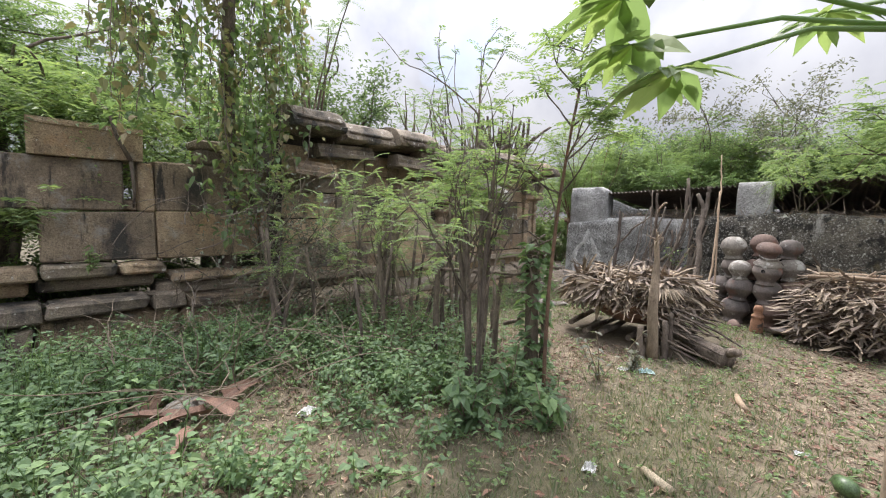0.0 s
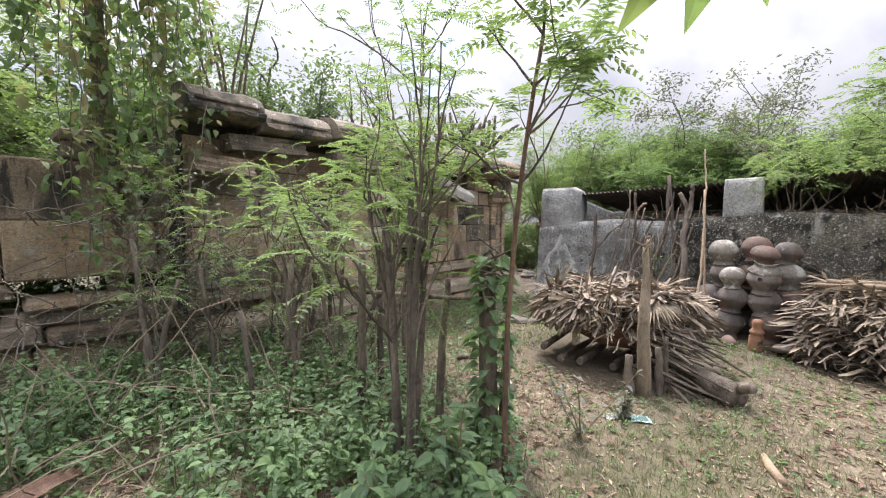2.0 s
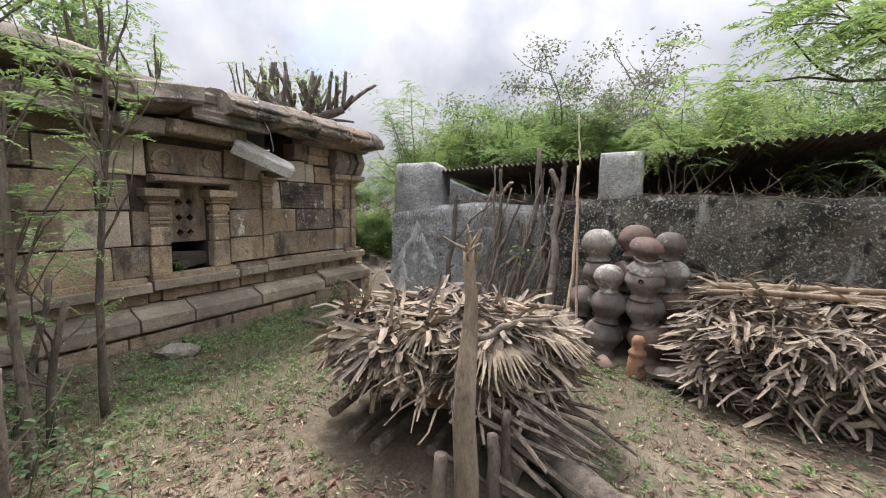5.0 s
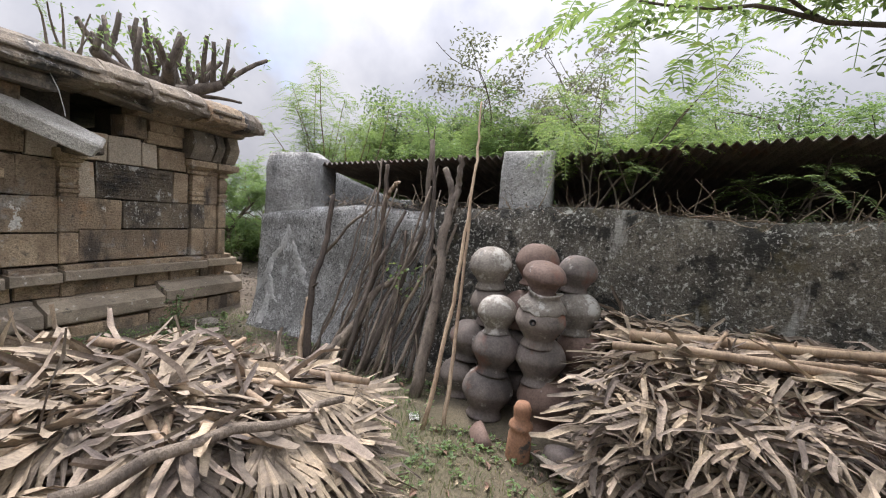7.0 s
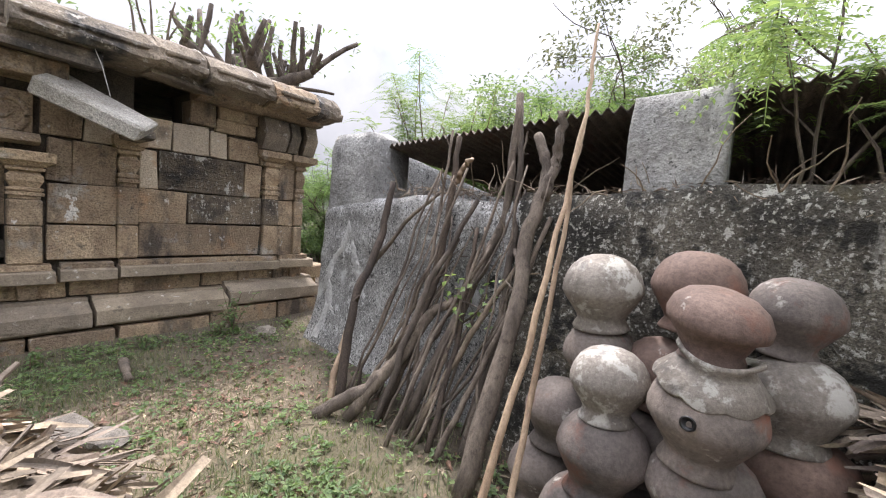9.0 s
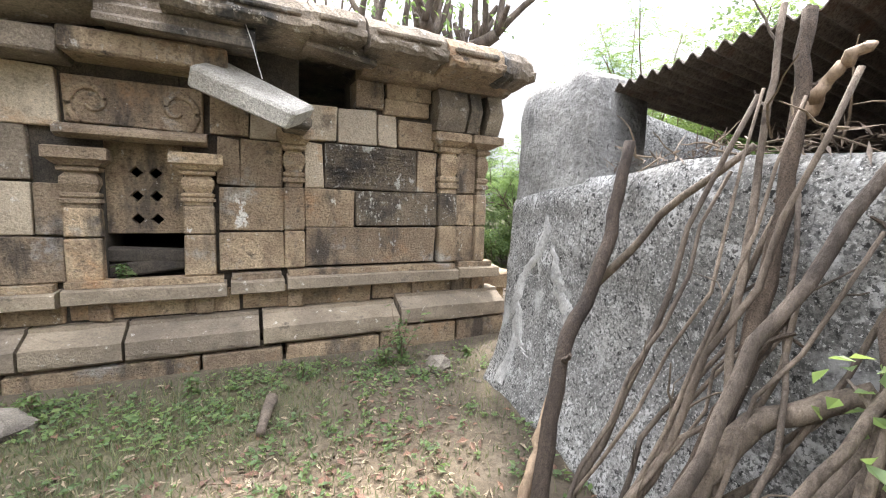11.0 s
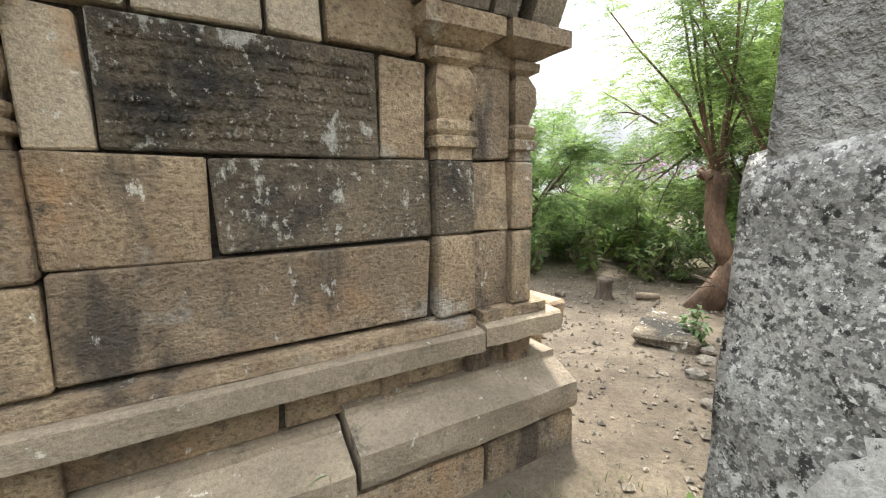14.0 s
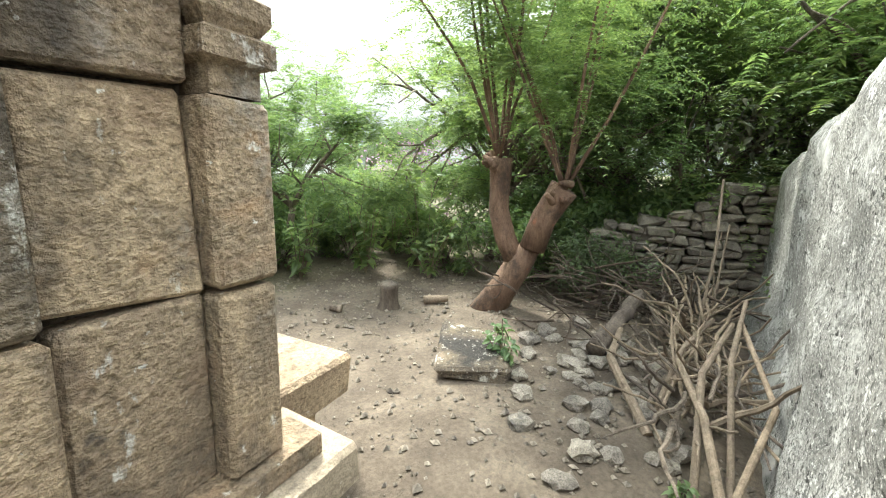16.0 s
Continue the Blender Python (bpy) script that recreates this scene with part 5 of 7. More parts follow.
O1 = (H1[0], H1[1], 0)
ob = part("dry_leaf_mass", under(heap1, leaf_strips(2200, heap1_place, (0.12, 0.34), (0.010, 0.032), heap1_out, 0.06, 0.03, 0.24), O1), STRAW, heap1)
tagged(part("grey_leaf_mass", under(heap1, leaf_strips(1300, heap1_place, (0.10, 0.30), (0.010, 0.03), heap1_out, 0.08, 0.04, 0.26), O1), STRAW_DULL, heap1), kind="stuff")
tagged(ob, kind="stuff")
across = lambda at: np.tile((0.9, -1.9, 0.0), (len(at), 1)) * rng.choice((-1, 1), len(at))[:, None]
tagged(part("top_leaf_layer", under(heap1, leaf_strips(900, lambda n: (heap1_place(n) - (*H1, 0)) * (0.8, 0.72, 1) + (*H1, 0.04), (0.18, 0.42), (0.014, 0.04), across, 0.05, 0.025, 0.16), O1), STRAW, heap1), kind="stuff")
# filler lump; its dark husk colour paints the shade in gaps between leaves
core1 = Geo()
lumpy(core1, (0, 0, 0.46), (H1R[0] * 0.9, H1R[1] * 0.9, 0.27), 2, 3, 0.1)
part("inner_leaf_mass", core1, HUSK, heap1)
for k in range(6):
    g = Geo()
    y = 1.25 + 0.24 * k
    limb(g, np.array([4.7 + 0.1 * (k % 3), y, 0.10 + 0.05 * (k % 2)]) - O1, (1, 0.04, 0.02), 1.15, 0.036, 0.03, 0.04, 5, 8)
    part("log", g, BARK, heap1)
for k in range(40):
    g = Geo()
    limb(g, np.array([rng.uniform(4.65, 5.5), rng.uniform(1.2, 1.6), rng.uniform(0.16, 0.55)]) - O1, (rng.uniform(-0.5, 0.3), -0.6, rng.uniform(-0.3, 0.0)), rng.uniform(0.3, 0.6), 0.018, 0.008, 0.08, 4, 5)
    part("twig", g, BARK, heap1)
for at, yaw, size, pitch in (((4.95, 1.55, 0.76), 222, 0.4, 16), ((5.3, 1.45, 0.78), 262, 0.42, 14), ((5.72, 1.6, 0.77), 315, 0.40, 12), ((5.5, 2.1, 0.80), 70, 0.4, 6), ((5.0, 1.6, 0.78), 250, 0.4, 14), ((5.6, 1.8, 0.82), 200, 0.36, 4), ((5.15, 1.42, 0.76), 285, 0.36, 12), ((5.5, 1.5, 0.80), 300, 0.40, 8), ((4.95, 1.8, 0.78), 190, 0.38, 12), ((5.3, 1.75, 0.83), 240, 0.36, 3)):
    fan_leaf((H1[0] + (at[0] - 5.32) * 0.8, H1[1] + (at[1] - 1.8) * 1.45, at[2]), yaw, size, pitch, STRAW, 22, 120)
stick((5.45, 2.4, 0.83), (5.72, 1.2, 0.80), 0.023, BARK_TAN, "tan pole lying across the leaf heap", 0.006, "pole")
stick((4.85, 1.45, 0.80), (5.55, 1.2, 0.80), 0.018, BARK, "pale branch lying on the leaf heap", 0.02)
stick((5.3, 2.6, 0.78), (5.0, 1.9, 0.80), 0.014, BARK_TAN, "thin tan stick on the leaf heap", 0.01)
post = Geo()
tube(post, [(4.54, 1.36, -0.05), (4.57, 1.37, 0.25), (4.55, 1.38, 0.55), (4.60, 1.39, 0.76), (4.655, 1.40, 0.93), (4.66, 1.40, 1.05), (4.65, 1.41, 1.2), (4.645, 1.41, 1.27)], (0.065, 0.055, 0.05, 0.044, 0.036, 0.028, 0.027, 0.022), 12)
for k in range(12):
    limb(post, (4.655 + rng.normal() * 0.012, 1.41 + rng.normal() * 0.012, 1.20 + rng.uniform(0, 0.06)), (rng.normal() * 0.5, rng.normal() * 0.5, 1), rng.uniform(0.07, 0.16), 0.010, 0.004, 0.2, 4, 5)
solid("frayed_post", post, BARK_PALE, "short wooden post with a frayed top beside the leaf heap", "post", smooth=True)
for k, (x, y, h, r) in enumerate(((4.66, 1.28, 0.42, 0.04), (4.75, 1.24, 0.5, 0.03), (4.5, 1.46, 0.36, 0.045))):
    stick((x, y, -0.02), (x + 0.03, y + 0.02, h), r, BARK, "rough stake beside the heap", 0.006, "stake")
log = Geo()
tube(log, [(4.78, 0.76, 0.12), (4.95, 0.95, 0.13), (5.2, 1.25, 0.15), (5.5, 1.6, 0.16)], (0.105, 0.095, 0.085, 0.08), 14)
tube(log, [(4.84, 0.82, 0.15), (4.80, 0.72, 0.2), (4.74, 0.66, 0.23)], (0.05, 0.045, 0.04), 9)
solid("cut_log", log, BARK, "dark cut log with a branch stub, sticking out", "log", smooth=True)


def folded_leaf(k):
    """A dried palm leaf folded to a ragged bundle of strips."""
    spread = (0.35, 0.7, 1.2)[k % 3]
    way = lambda at: np.column_stack([np.ones(len(at)), rng.normal(scale=spread, size=len(at)), rng.normal(scale=0.25, size=len(at))])
    base = lambda n: np.column_stack([rng.uniform(0, 0.06, n), rng.normal(scale=0.012, size=n), rng.normal(scale=0.015, size=n)])
    g = leaf_strips(22, base, (0.16, 0.42), (0.020, 0.055), way, 0.08, 0.035, 0.08)
    tube(g, [(-0.12, 0, 0.0), (0.02, 0, 0), (0.16, 0, 0.0)], (0.011, 0.011, 0.005), 6)
    return g.mesh("folded_leaf", (STRAW, STRAW_DULL, STRAW)[k % 3], False)


BUNDLES = [folded_leaf(k) for k in range(12)]


def lay_leaf(parent, origin, at, yaw, pitch, size):
    ob = new("folded_leaf", BUNDLES[rng.integers(0, 12)])
    ob.parent = parent
    ob.matrix_basis = pose(*(np.array(at) - origin), 0, 0, yaw) @ pose(0, 0, 0, rng.uniform(-30, 30), pitch, 0) @ Matrix.Scale(size, 4)


for k in range(44):     # leaves hanging over the rim
    a = 2 * np.pi * k / 44 + rng.normal() * 0.08
    r = rng.uniform(0.72, 0.98)
    x, y = H1[0] + H1R[0] * r * math.cos(a), H1[1] + H1R[1] * r * math.sin(a)
    lay_leaf(heap1, O1, (x, y, 0.60 + rng.uniform(-0.08, 0.10)), math.degrees(a) + rng.choice((-85, -60, 0, 60, 85)) + rng.normal() * 20, rng.uniform(10, 46), rng.uniform(0.4, 0.7))
for k in range(26):     # greyed leaves hanging down at the far end
    a = rng.uniform(0.45, 0.95) * np.pi
    x, y = H1[0] + H1R[0] * math.cos(a) * 0.92, H1[1] + H1R[1] * math.sin(a) * 0.92
    lay_leaf(heap1, O1, (x, y, 0.72 + rng.uniform(-0.08, 0.04)), math.degrees(a) + rng.normal() * 22, rng.uniform(35, 68), rng.uniform(0.75, 1.1))
for k in range(70):     # leaves lying on top
    a, r = rng.uniform(0, 2 * np.pi), math.sqrt(rng.uniform(0, 0.8))
    x, y = H1[0] + H1R[0] * r * math.cos(a), H1[1] + H1R[1] * r * math.sin(a)
    lay_leaf(heap1, O1, (x, y, heap1_top(x, y) + rng.uniform(-0.04, 0.03)), rng.uniform(0, 360), rng.uniform(-3, 6), rng.uniform(0.6, 0.95))


def heap2_place(n):
    x, y = rng.uniform(6.35, 7.72, n), rng.uniform(-3.2, 0.42, n)
    x += 0.35 * np.clip(y + 0.1, 0, 1)
    edge = np.clip((x - 6.3) / 0.45, 0, 1) * np.clip((0.5 - y) / 0.4, 0, 1)
    front = rng.random(n) < 0.45
    z = 0.25 + 0.56 * edge ** 0.6
    x = np.where(front, 6.42 + rng.normal(scale=0.07, size=n) + 0.4 * np.clip(y + 0.15, 0, 1), x)
    z = np.where(front, rng.uniform(0.1, 0.72, n), z)
    return np.column_stack([x, y, z - rng.uniform(0, 0.08, n)])


def heap2_out(at):
    o = np.zeros_like(at)
    o[:, 0], o[:, 2] = -0.35, -0.06
    o[:, 1] = rng.normal(scale=1.0, size=len(at))
    return o


heap2 = thing("palm_leaf_stack", "long stack of dried palm leaves against the shed", "leaf heap", at=(7.0, -1.2, 0))
O2 = (7.0, -1.2, 0)
ob = part("dry_leaf_mass", under(heap2, leaf_strips(3000, heap2_place, (0.12, 0.32), (0.012, 0.036), heap2_out, 0.12, 0.05, 0.12), O2), STRAW_DULL, heap2)
tagged(part("pale_leaf_mass", under(heap2, leaf_strips(1700, heap2_place, (0.15, 0.40), (0.012, 0.04), heap2_out, 0.07, 0.04, 0.10), O2), STRAW, heap2), kind="stuff")
tagged(ob, kind="stuff")
for k in range(190):    # the ragged front
    y = rng.uniform(-3.0, 0.35)
    lay_leaf(heap2, O2, (6.5 + 0.4 * max(0, y + 0.15) + rng.uniform(-0.03, 0.15), y, rng.uniform(0.2, 0.76)), (90 if k % 2 else 270) + rng.normal() * 38, rng.uniform(-6, 12) if k % 3 else rng.uniform(30, 65), rng.uniform(0.35, 0.75))
for k in range(90):
    y = rng.uniform(-3.0, 0.3)
    lay_leaf(heap2, O2, (rng.uniform(6.6, 7.6), y, 0.76 + rng.uniform(-0.03, 0.05)), rng.uniform(0, 360), rng.uniform(-2, 4), rng.uniform(0.5, 0.85))
# filler block, coloured dark as the shade between the stacked leaves
core2 = Geo()
block(core2, (-0.5, -2.0, 0.12), (0.72, 1.4, 0.68), 0.15, 0.05)
part("inner_leaf_mass", core2, HUSK, heap2)
for k in range(5):
    g = Geo()
    limb(g, np.array([6.5, -2.9 + 0.75 * k, 0.06]) - O2, (1, 0.1, 0.03), 1.2, 0.06, 0.05, 0.05, 4, 8)
    part("log", g, BARK, heap2)
for fx, fy, fz, tx, ty, tz, r in ((6.75, 0.3, 0.82, 6.95, -1.6, 0.86, 0.022), (6.95, 0.2, 0.84, 7.2, -1.4, 0.88, 0.03), (6.8, 0.05, 0.84, 6.7, -2.4, 0.84, 0.025), (7.2, 0.3, 0.8, 7.3, -1.9, 0.9, 0.02)):
    stick((fx, fy, fz), (tx, ty, tz), r, BARK_TAN, "tan pole lying on the leaf stack", 0.008, "pole")
stick((6.1, -0.75, 0.03), (6.55, -0.42, 0.42), 0.022, BARK_PALE, "pale stick leaning on the leaf stack", 0.01)
stick((6.72, 0.28, 0.06), (7.1, 0.34, 0.5), 0.02, BARK_PALE, "pale stick between pots and leaf stack", 0.02)
for at, yaw, size in (((6.55, 0.12, 0.6), 200, 0.35), ((6.45, -0.4, 0.55), 180, 0.4), ((6.5, -1.0, 0.66), 170, 0.4), ((6.9, -0.2, 0.84), 150, 0.42)):
    fan_leaf(at, yaw, size * 0.8, 25, STRAW, 18, 110)

# ---- the yard beyond the corner ----
stump = Geo()
lathe(stump, [(0.12, -0.02), (0.09, 0.06), (0.085, 0.2), (0.09, 0.24), (0.05, 0.25), (0.0, 0.22)], (0, 0, 0), 14)
solid("tree_stump", stump, BARK, "short dark tree stump in the yard", "stump", smooth=True).matrix_basis = pose(11.35, 6.98, 0, 4, -3, 0)
g = Geo()
block(g, (-0.32, -0.22, -0.04), (0.32, 0.22, 0.07), 0.02, 0.03)
solid("flat_slab", g, STONE_DARK, "flat grey stone slab set in the earth", "stone").matrix_basis = pose(10.75, 5.85, 0.05, 2, -3, 25)
stick((11.62, 6.75, 0.04), (11.75, 6.55, 0.06), 0.05, BARK_PALE, "short cut log lying on the earth", 0.003, "short_log")
stick((11.0, 7.25, 0.03), (10.95, 7.35, 0.04), 0.04, BARK, "small dark log end on the earth", 0.002, "short_log")
for k in range(70):
    x, y = 10.75 + rng.normal(scale=0.45), 4.98 + rng.normal(scale=0.28)
    if y < 4.35:
        continue
    s = rng.uniform(0.02, 0.065) + 0.02 * (x > 10.9)
    g = Geo()
    lumpy(g, (0, 0, 0), (s * rng.uniform(0.9, 1.5), s, s * 0.7), k, 2, 0.5)
    solid("stone", g, ROCK, "rough grey-brown field stone", "stone", "stones by the wood pile").matrix_basis = pose(x, y, gh(x, y) + s * 0.3, 0, 0, rng.uniform(0, 360))
wood = thing("wood_pile", "pile of dry crooked branches beside the wall", "wood pile", at=(11.0, 4.4, 0))
for k in range(150):
    g = Geo()
    x, y = rng.uniform(10.3, 12.4), rng.uniform(4.35, 4.66)
    limb(g, np.array([x, y, 0.05 + rng.uniform(0, 0.25)]) - (11.0, 4.4, 0), (rng.normal(), rng.normal() * 0.22, rng.uniform(-0.05, 0.3)), rng.uniform(0.35, 1.0), rng.uniform(0.005, 0.018), 0.005, 0.2, 8, 6)
    part("branch", g, BARK_PALE if k % 3 else BARK, wood)
for fx, fy, tx, ty, tz, r in ((9.95, 4.55, 11.0, 4.36, 0.5, 0.03), (10.4, 4.72, 11.3, 4.95, 0.24, 0.045), (9.9, 4.46, 10.9, 4.34, 0.55, 0.026), (9.8, 4.44, 10.7, 4.62, 0.34, 0.034), (10.0, 4.42, 11.1, 4.3, 0.62, 0.024), (10.6, 4.7, 11.3, 4.42, 0.42, 0.03), (11.4, 4.5, 12.1, 4.4, 1.3, 0.018), (11.7, 4.4, 12.2, 4.3, 0.95, 0.014)):
    g = Geo()
    p = np.array([(fx, fy, 0.03), ((fx + tx) / 2, (fy + ty) / 2 + rng.normal(scale=0.1), tz * 0.55 + rng.uniform(0.0, 0.12)), (tx, ty, tz)])
    tube(g, p - (11.0, 4.4, 0), (r * 0.6, r * 0.56, r * 0.45), 9)
    part("bough", g, BARK_PALE, wood, "thick pale barkless bough")
stick((11.1, 5.05, 0.12), (11.7, 4.85, 0.42), 0.07, BARK, "thick dark log lying on the stones", 0.02, "log")
brush = thing("brush_pile", "dark tangle of dead brushwood under the tree", "wood pile", at=(12.3, 5.0, 0))
for k in range(190):
    g = Geo()
    x, y = 12.3 + rng.normal(scale=0.4), 5.15 + rng.normal(scale=0.42)
    limb(g, np.array([x, y, rng.uniform(0.02, 0.46)]) - (12.3, 5.0, 0), (rng.normal(), rng.normal(), rng.uniform(-0.1, 0.35)), rng.uniform(0.3, 0.9), rng.uniform(0.004, 0.012), 0.003, 0.18, 7, 5)
    part("twig", g, BARK_DARK, brush)
# rubble wall
rubble = thing("rubble_wall", "dry rubble wall of rough flat stones", "wall", kind="structure", at=(13.1, 4.6, 0))
for row in range(14):
    z, y = row * 0.09, 3.6
    limit = 5.6 - 0.05 * row if row < 9 else 4.9 - 0.2 * (row - 9)
    while y < limit:
        w = rng.uniform(0.09, 0.28)
        g = Geo()
        block(g, (-0.15, -w / 2, 0), (0.15, w / 2, 0.086), 0.02, 0.022)
        ob = part("stone", g, ROCK, rubble)
        ob.matrix_basis = pose(rng.uniform(-0.03, 0.03), y + w / 2 - 4.6, z, rng.uniform(-4, 4), 0, rng.uniform(-6, 6))
        y += w
for x, y, s in ((0.75, 3.25, 0.12), (6.16, 3.55, 0.13), (6.3, 3.35, 0.1), (5.26, 4.75, 0.16), (7.95, 4.72, 0.11), (8.6, 4.72, 0.06), (3.9, 2.35, 0.13)):
    g = Geo()
    lumpy(g, (0, 0, 0), (s * 1.3, s, s * 0.55), int(x * 10), 2, 0.4)
    solid("stone", g, ROCK, "pale rough stone lying on the ground", "stone", "loose stones").matrix_basis = pose(x, y, gh(x, y) + s * 0.2, 0, 0, x * 100)
stick((6.68, 4.55, 0.03), (6.6, 4.1, 0.05), 0.04, BARK, "short flat piece of dark wood on the grass", 0.005, "plank")


# ---- plants ----
def broad_leaves(geo, at, along, length, width, fold=0.18, droop=0.2):
    """Larger leaves with a rib, rounded sides and a drooping tip."""
    at, along = np.asarray(at, float), unit(np.asarray(along, float))
    n = len(at)
    L, W = np.broadcast_to(length, (n,))[:, None], np.broadcast_to(width, (n,))[:, None]
    side = unit(np.cross(along, np.array([0, 0, 1.0]) + rng.normal(scale=0.3, size=(n, 3))))
    nor = np.cross(side, along)
    down = np.array([0, 0, -1.0])
    mid = lambda t: at + along * L * t + down * droop * L * t * t
    rows = [mid(0), mid(0.3), mid(0.66), mid(1.0)]
    for t, w in ((0.28, 1.0), (0.64, 0.78)):
        for s in (1, -1):
            rows.append(mid(t) + side * W * w * 0.5 * s + nor * W * fold)
    v = np.stack(rows, 1).reshape(-1, 3)
    b = np.arange(n)[:, None] * 8
    n0 = geo.n
    geo.add(v, np.concatenate([b + [1, 2, 6, 4], b + [1, 5, 7, 2]]))
    geo.f.append(np.concatenate([b + [0, 1, 4], b + [0, 5, 1], b + [2, 3, 6], b + [2, 7, 3]]) + n0)
    return geo


def tips_arrays(tips):
    return np.array([p for p, _ in tips]), np.array([d for _, d in tips])


def feather_tree(height, trunk_r, n_fronds, frond=(0.3, 0.5), leaflet=0.07, wide=0.02, pairs=9, material=LEAF_BRIGHT, label="feathery acacia-like tree in full leaf", stems=3, spread=0.5, name="tree", bark=BARK, low=0.3, shrink=0.72):
    """A tree with several limbs and feathered leaves in loose layers."""
    t = thing(name, label, "tree")
    g, tips = Geo(), []
    p = limb(g, (0, 0, -0.1), (0.05, 0.05, 1), height * low, trunk_r, trunk_r * 0.8, 0.06, 4, 9)
    for k in range(stems):
        a = 2 * np.pi * k / stems + rng.uniform(-0.5, 0.5)
        tips += branching(g, p[-1], (0.7 * math.cos(a), 0.7 * math.sin(a), 0.9), height * 0.30, trunk_r * 0.6, 2, spread, 3, 0.0, shrink)
    part("trunk", g, bark, t, "", True)
    P, D = tips_arrays(tips)
    k = rng.choice(rng.integers(0, len(P), 52), n_fronds)
    c = Geo()
    out = rand_dirs(n_fronds, 0.55, 0.12)
    fronds(c, P[k] + rng.normal(size=(n_fronds, 3)) * (0.05 * height, 0.05 * height, 0.025 * height), unit(D[k] * 0.5 + out), rng.uniform(*frond, n_fronds), pairs, leaflet, wide, 0.3)
    part("crown", c, material, t)
    return t


def leafy_tree(height, trunk_r, n, size=0.09, material=LEAF_DARK, label="broad-leaved tree with dense dark green crown", name="tree", low=0.3, stems=4, spread=0.6, shrink=0.74, blur=0.06):
    t = thing(name, label, "tree")
    g, tips = Geo(), []
    p = limb(g, (0, 0, -0.1), (0.03, 0.05, 1), height * low, trunk_r, trunk_r * 0.8, 0.05, 4, 9)
    for k in range(stems):
        a = 2 * np.pi * k / stems + rng.uniform(-0.5, 0.5)
        tips += branching(g, p[-1], (0.7 * math.cos(a), 0.7 * math.sin(a), 1), height * 0.34, trunk_r * 0.55, 2, spread, 3, 0.05, shrink)
    part("trunk", g, BARK, t, "", True)
    P, D = tips_arrays(tips)
    k = rng.choice(rng.integers(0, len(P), 70), n) if height > 2 else rng.integers(0, len(P), n)
    c = Geo()
    leaves(c, P[k] + rng.normal(scale=blur * height, size=(n, 3)) * (1, 1, 0.7), unit(D[k] * 0.4 + rand_dirs(n, 0.7, -0.1)), rng.uniform(0.7, 1.3, n) * size, rng.uniform(0.7, 1.2, n) * size * 0.5, 0.15, 0.2)
    part("crown", c, material, t)
    return t


def put(ob, *spots):
    """Stands the tree at the first spot, and copies of it at the others: (x, y, turn, size)."""
    for k, (x, y, rz, s) in enumerate(spots):
        m = pose(x, y, gh(x, y) if abs(x) < 20 and abs(y) < 20 else 0, 0, 0, rz) @ Matrix.Diagonal((s, s, s, 1))
        if k == 0:
            ob.matrix_basis = m
        else:
            c = copy_thing(ob, pose(x, y, 0, 0, 0, rz))
            c.matrix_basis = m
    return ob


# woods round the place
acacia = feather_tree(4.6, 0.09, 1700, (0.3, 0.55), 0.08, 0.024, material=LEAF_BRIGHT, stems=5, spread=0.75)
put(acacia, (14.0, 0.2, 150, 1.02), (13.6, -1.4, 20, 1.0), (15.0, 2.2, 60, 1.0), (14.6, 5.0, 30, 0.95), (13.9, 7.0, 200, 0.9), (12.4, -2.8, 260, 0.8), (1.0, 9.0, 20, 1.1), (-1.2, 8.9, 110, 1.2), (-0.2, 9.4, 200, 1.25), (2.4, 8.8, 250, 1.0), (-2.6, 8.0, 0, 1.1), (17.5, 7.5, 300, 1.0), (16.0, 2.6, 80, 0.9), (14.6, 3.4, 250, 0.85))
acacia2 = feather_tree(4.0, 0.07, 1800, (0.25, 0.45), 0.075, 0.023, material=LEAF, label="slender feathery tree, mid green", stems=5, spread=0.8)
put(acacia2, (14.3, 4.4, 0, 0.95), (12.7, 10.6, 15, 0.72), (11.2, 11.6, 70, 0.8), (14.0, 6.0, 90, 0.9), (15.4, 7.4, 180, 0.9), (13.3, 3.0, 40, 1.12), (13.2, 1.2, 10, 1.02), (12.9, -0.6, 200, 0.95), (-0.1, 8.5, 60, 1.05), (2.2, 7.9, 150, 0.9), (-1.6, 8.6, 10, 1.2), (11.9, 8.9, 33, 0.72), (9.0, 11.2, 140, 0.8), (-2.2, 6.9, 300, 0.9), (14.2, -2.6, 33, 1.0), (11.0, -3.8, 100, 0.9))
broad = leafy_tree(5.2, 0.12, 9000, 0.11, blur=0.05)
put(broad, (4.4, 10.2, 0, 1.15), (14.6, 0.9, 66, 0.85), (15.8, 4.6, 190, 1.05), (15.2, -1.0, 120, 0.85), (20.2, 14.2, 33, 0.5), (19.2, 11.8, 140, 0.6), (23.0, 18.6, 210, 0.55), (17.6, 5.8, 80, 0.9), (15.8, -1.6, 160, 0.8), (19.0, 8.0, 300, 1.0), (18.0, 3.6, 120, 1.0), (-3.4, 8.8, 50, 1.0), (16.5, -3.6, 210, 1.0))
sparse = leafy_tree(4.6, 0.05, 4200, 0.085, LEAF_GREY, "thin-crowned tree with bare lilac-grey twigs", "bare_tree", 0.3, 4, 0.55, 0.74, 0.035)
put(sparse, (14.0, 2.7, 0, 1.2), (14.6, 1.4, 220, 1.1))
bush = leafy_tree(1.5, 0.03, 3400, 0.10, LEAF, "bushy green undergrowth shrub", "shrub", 0.1, 6, 0.8, 0.8, 0.06)
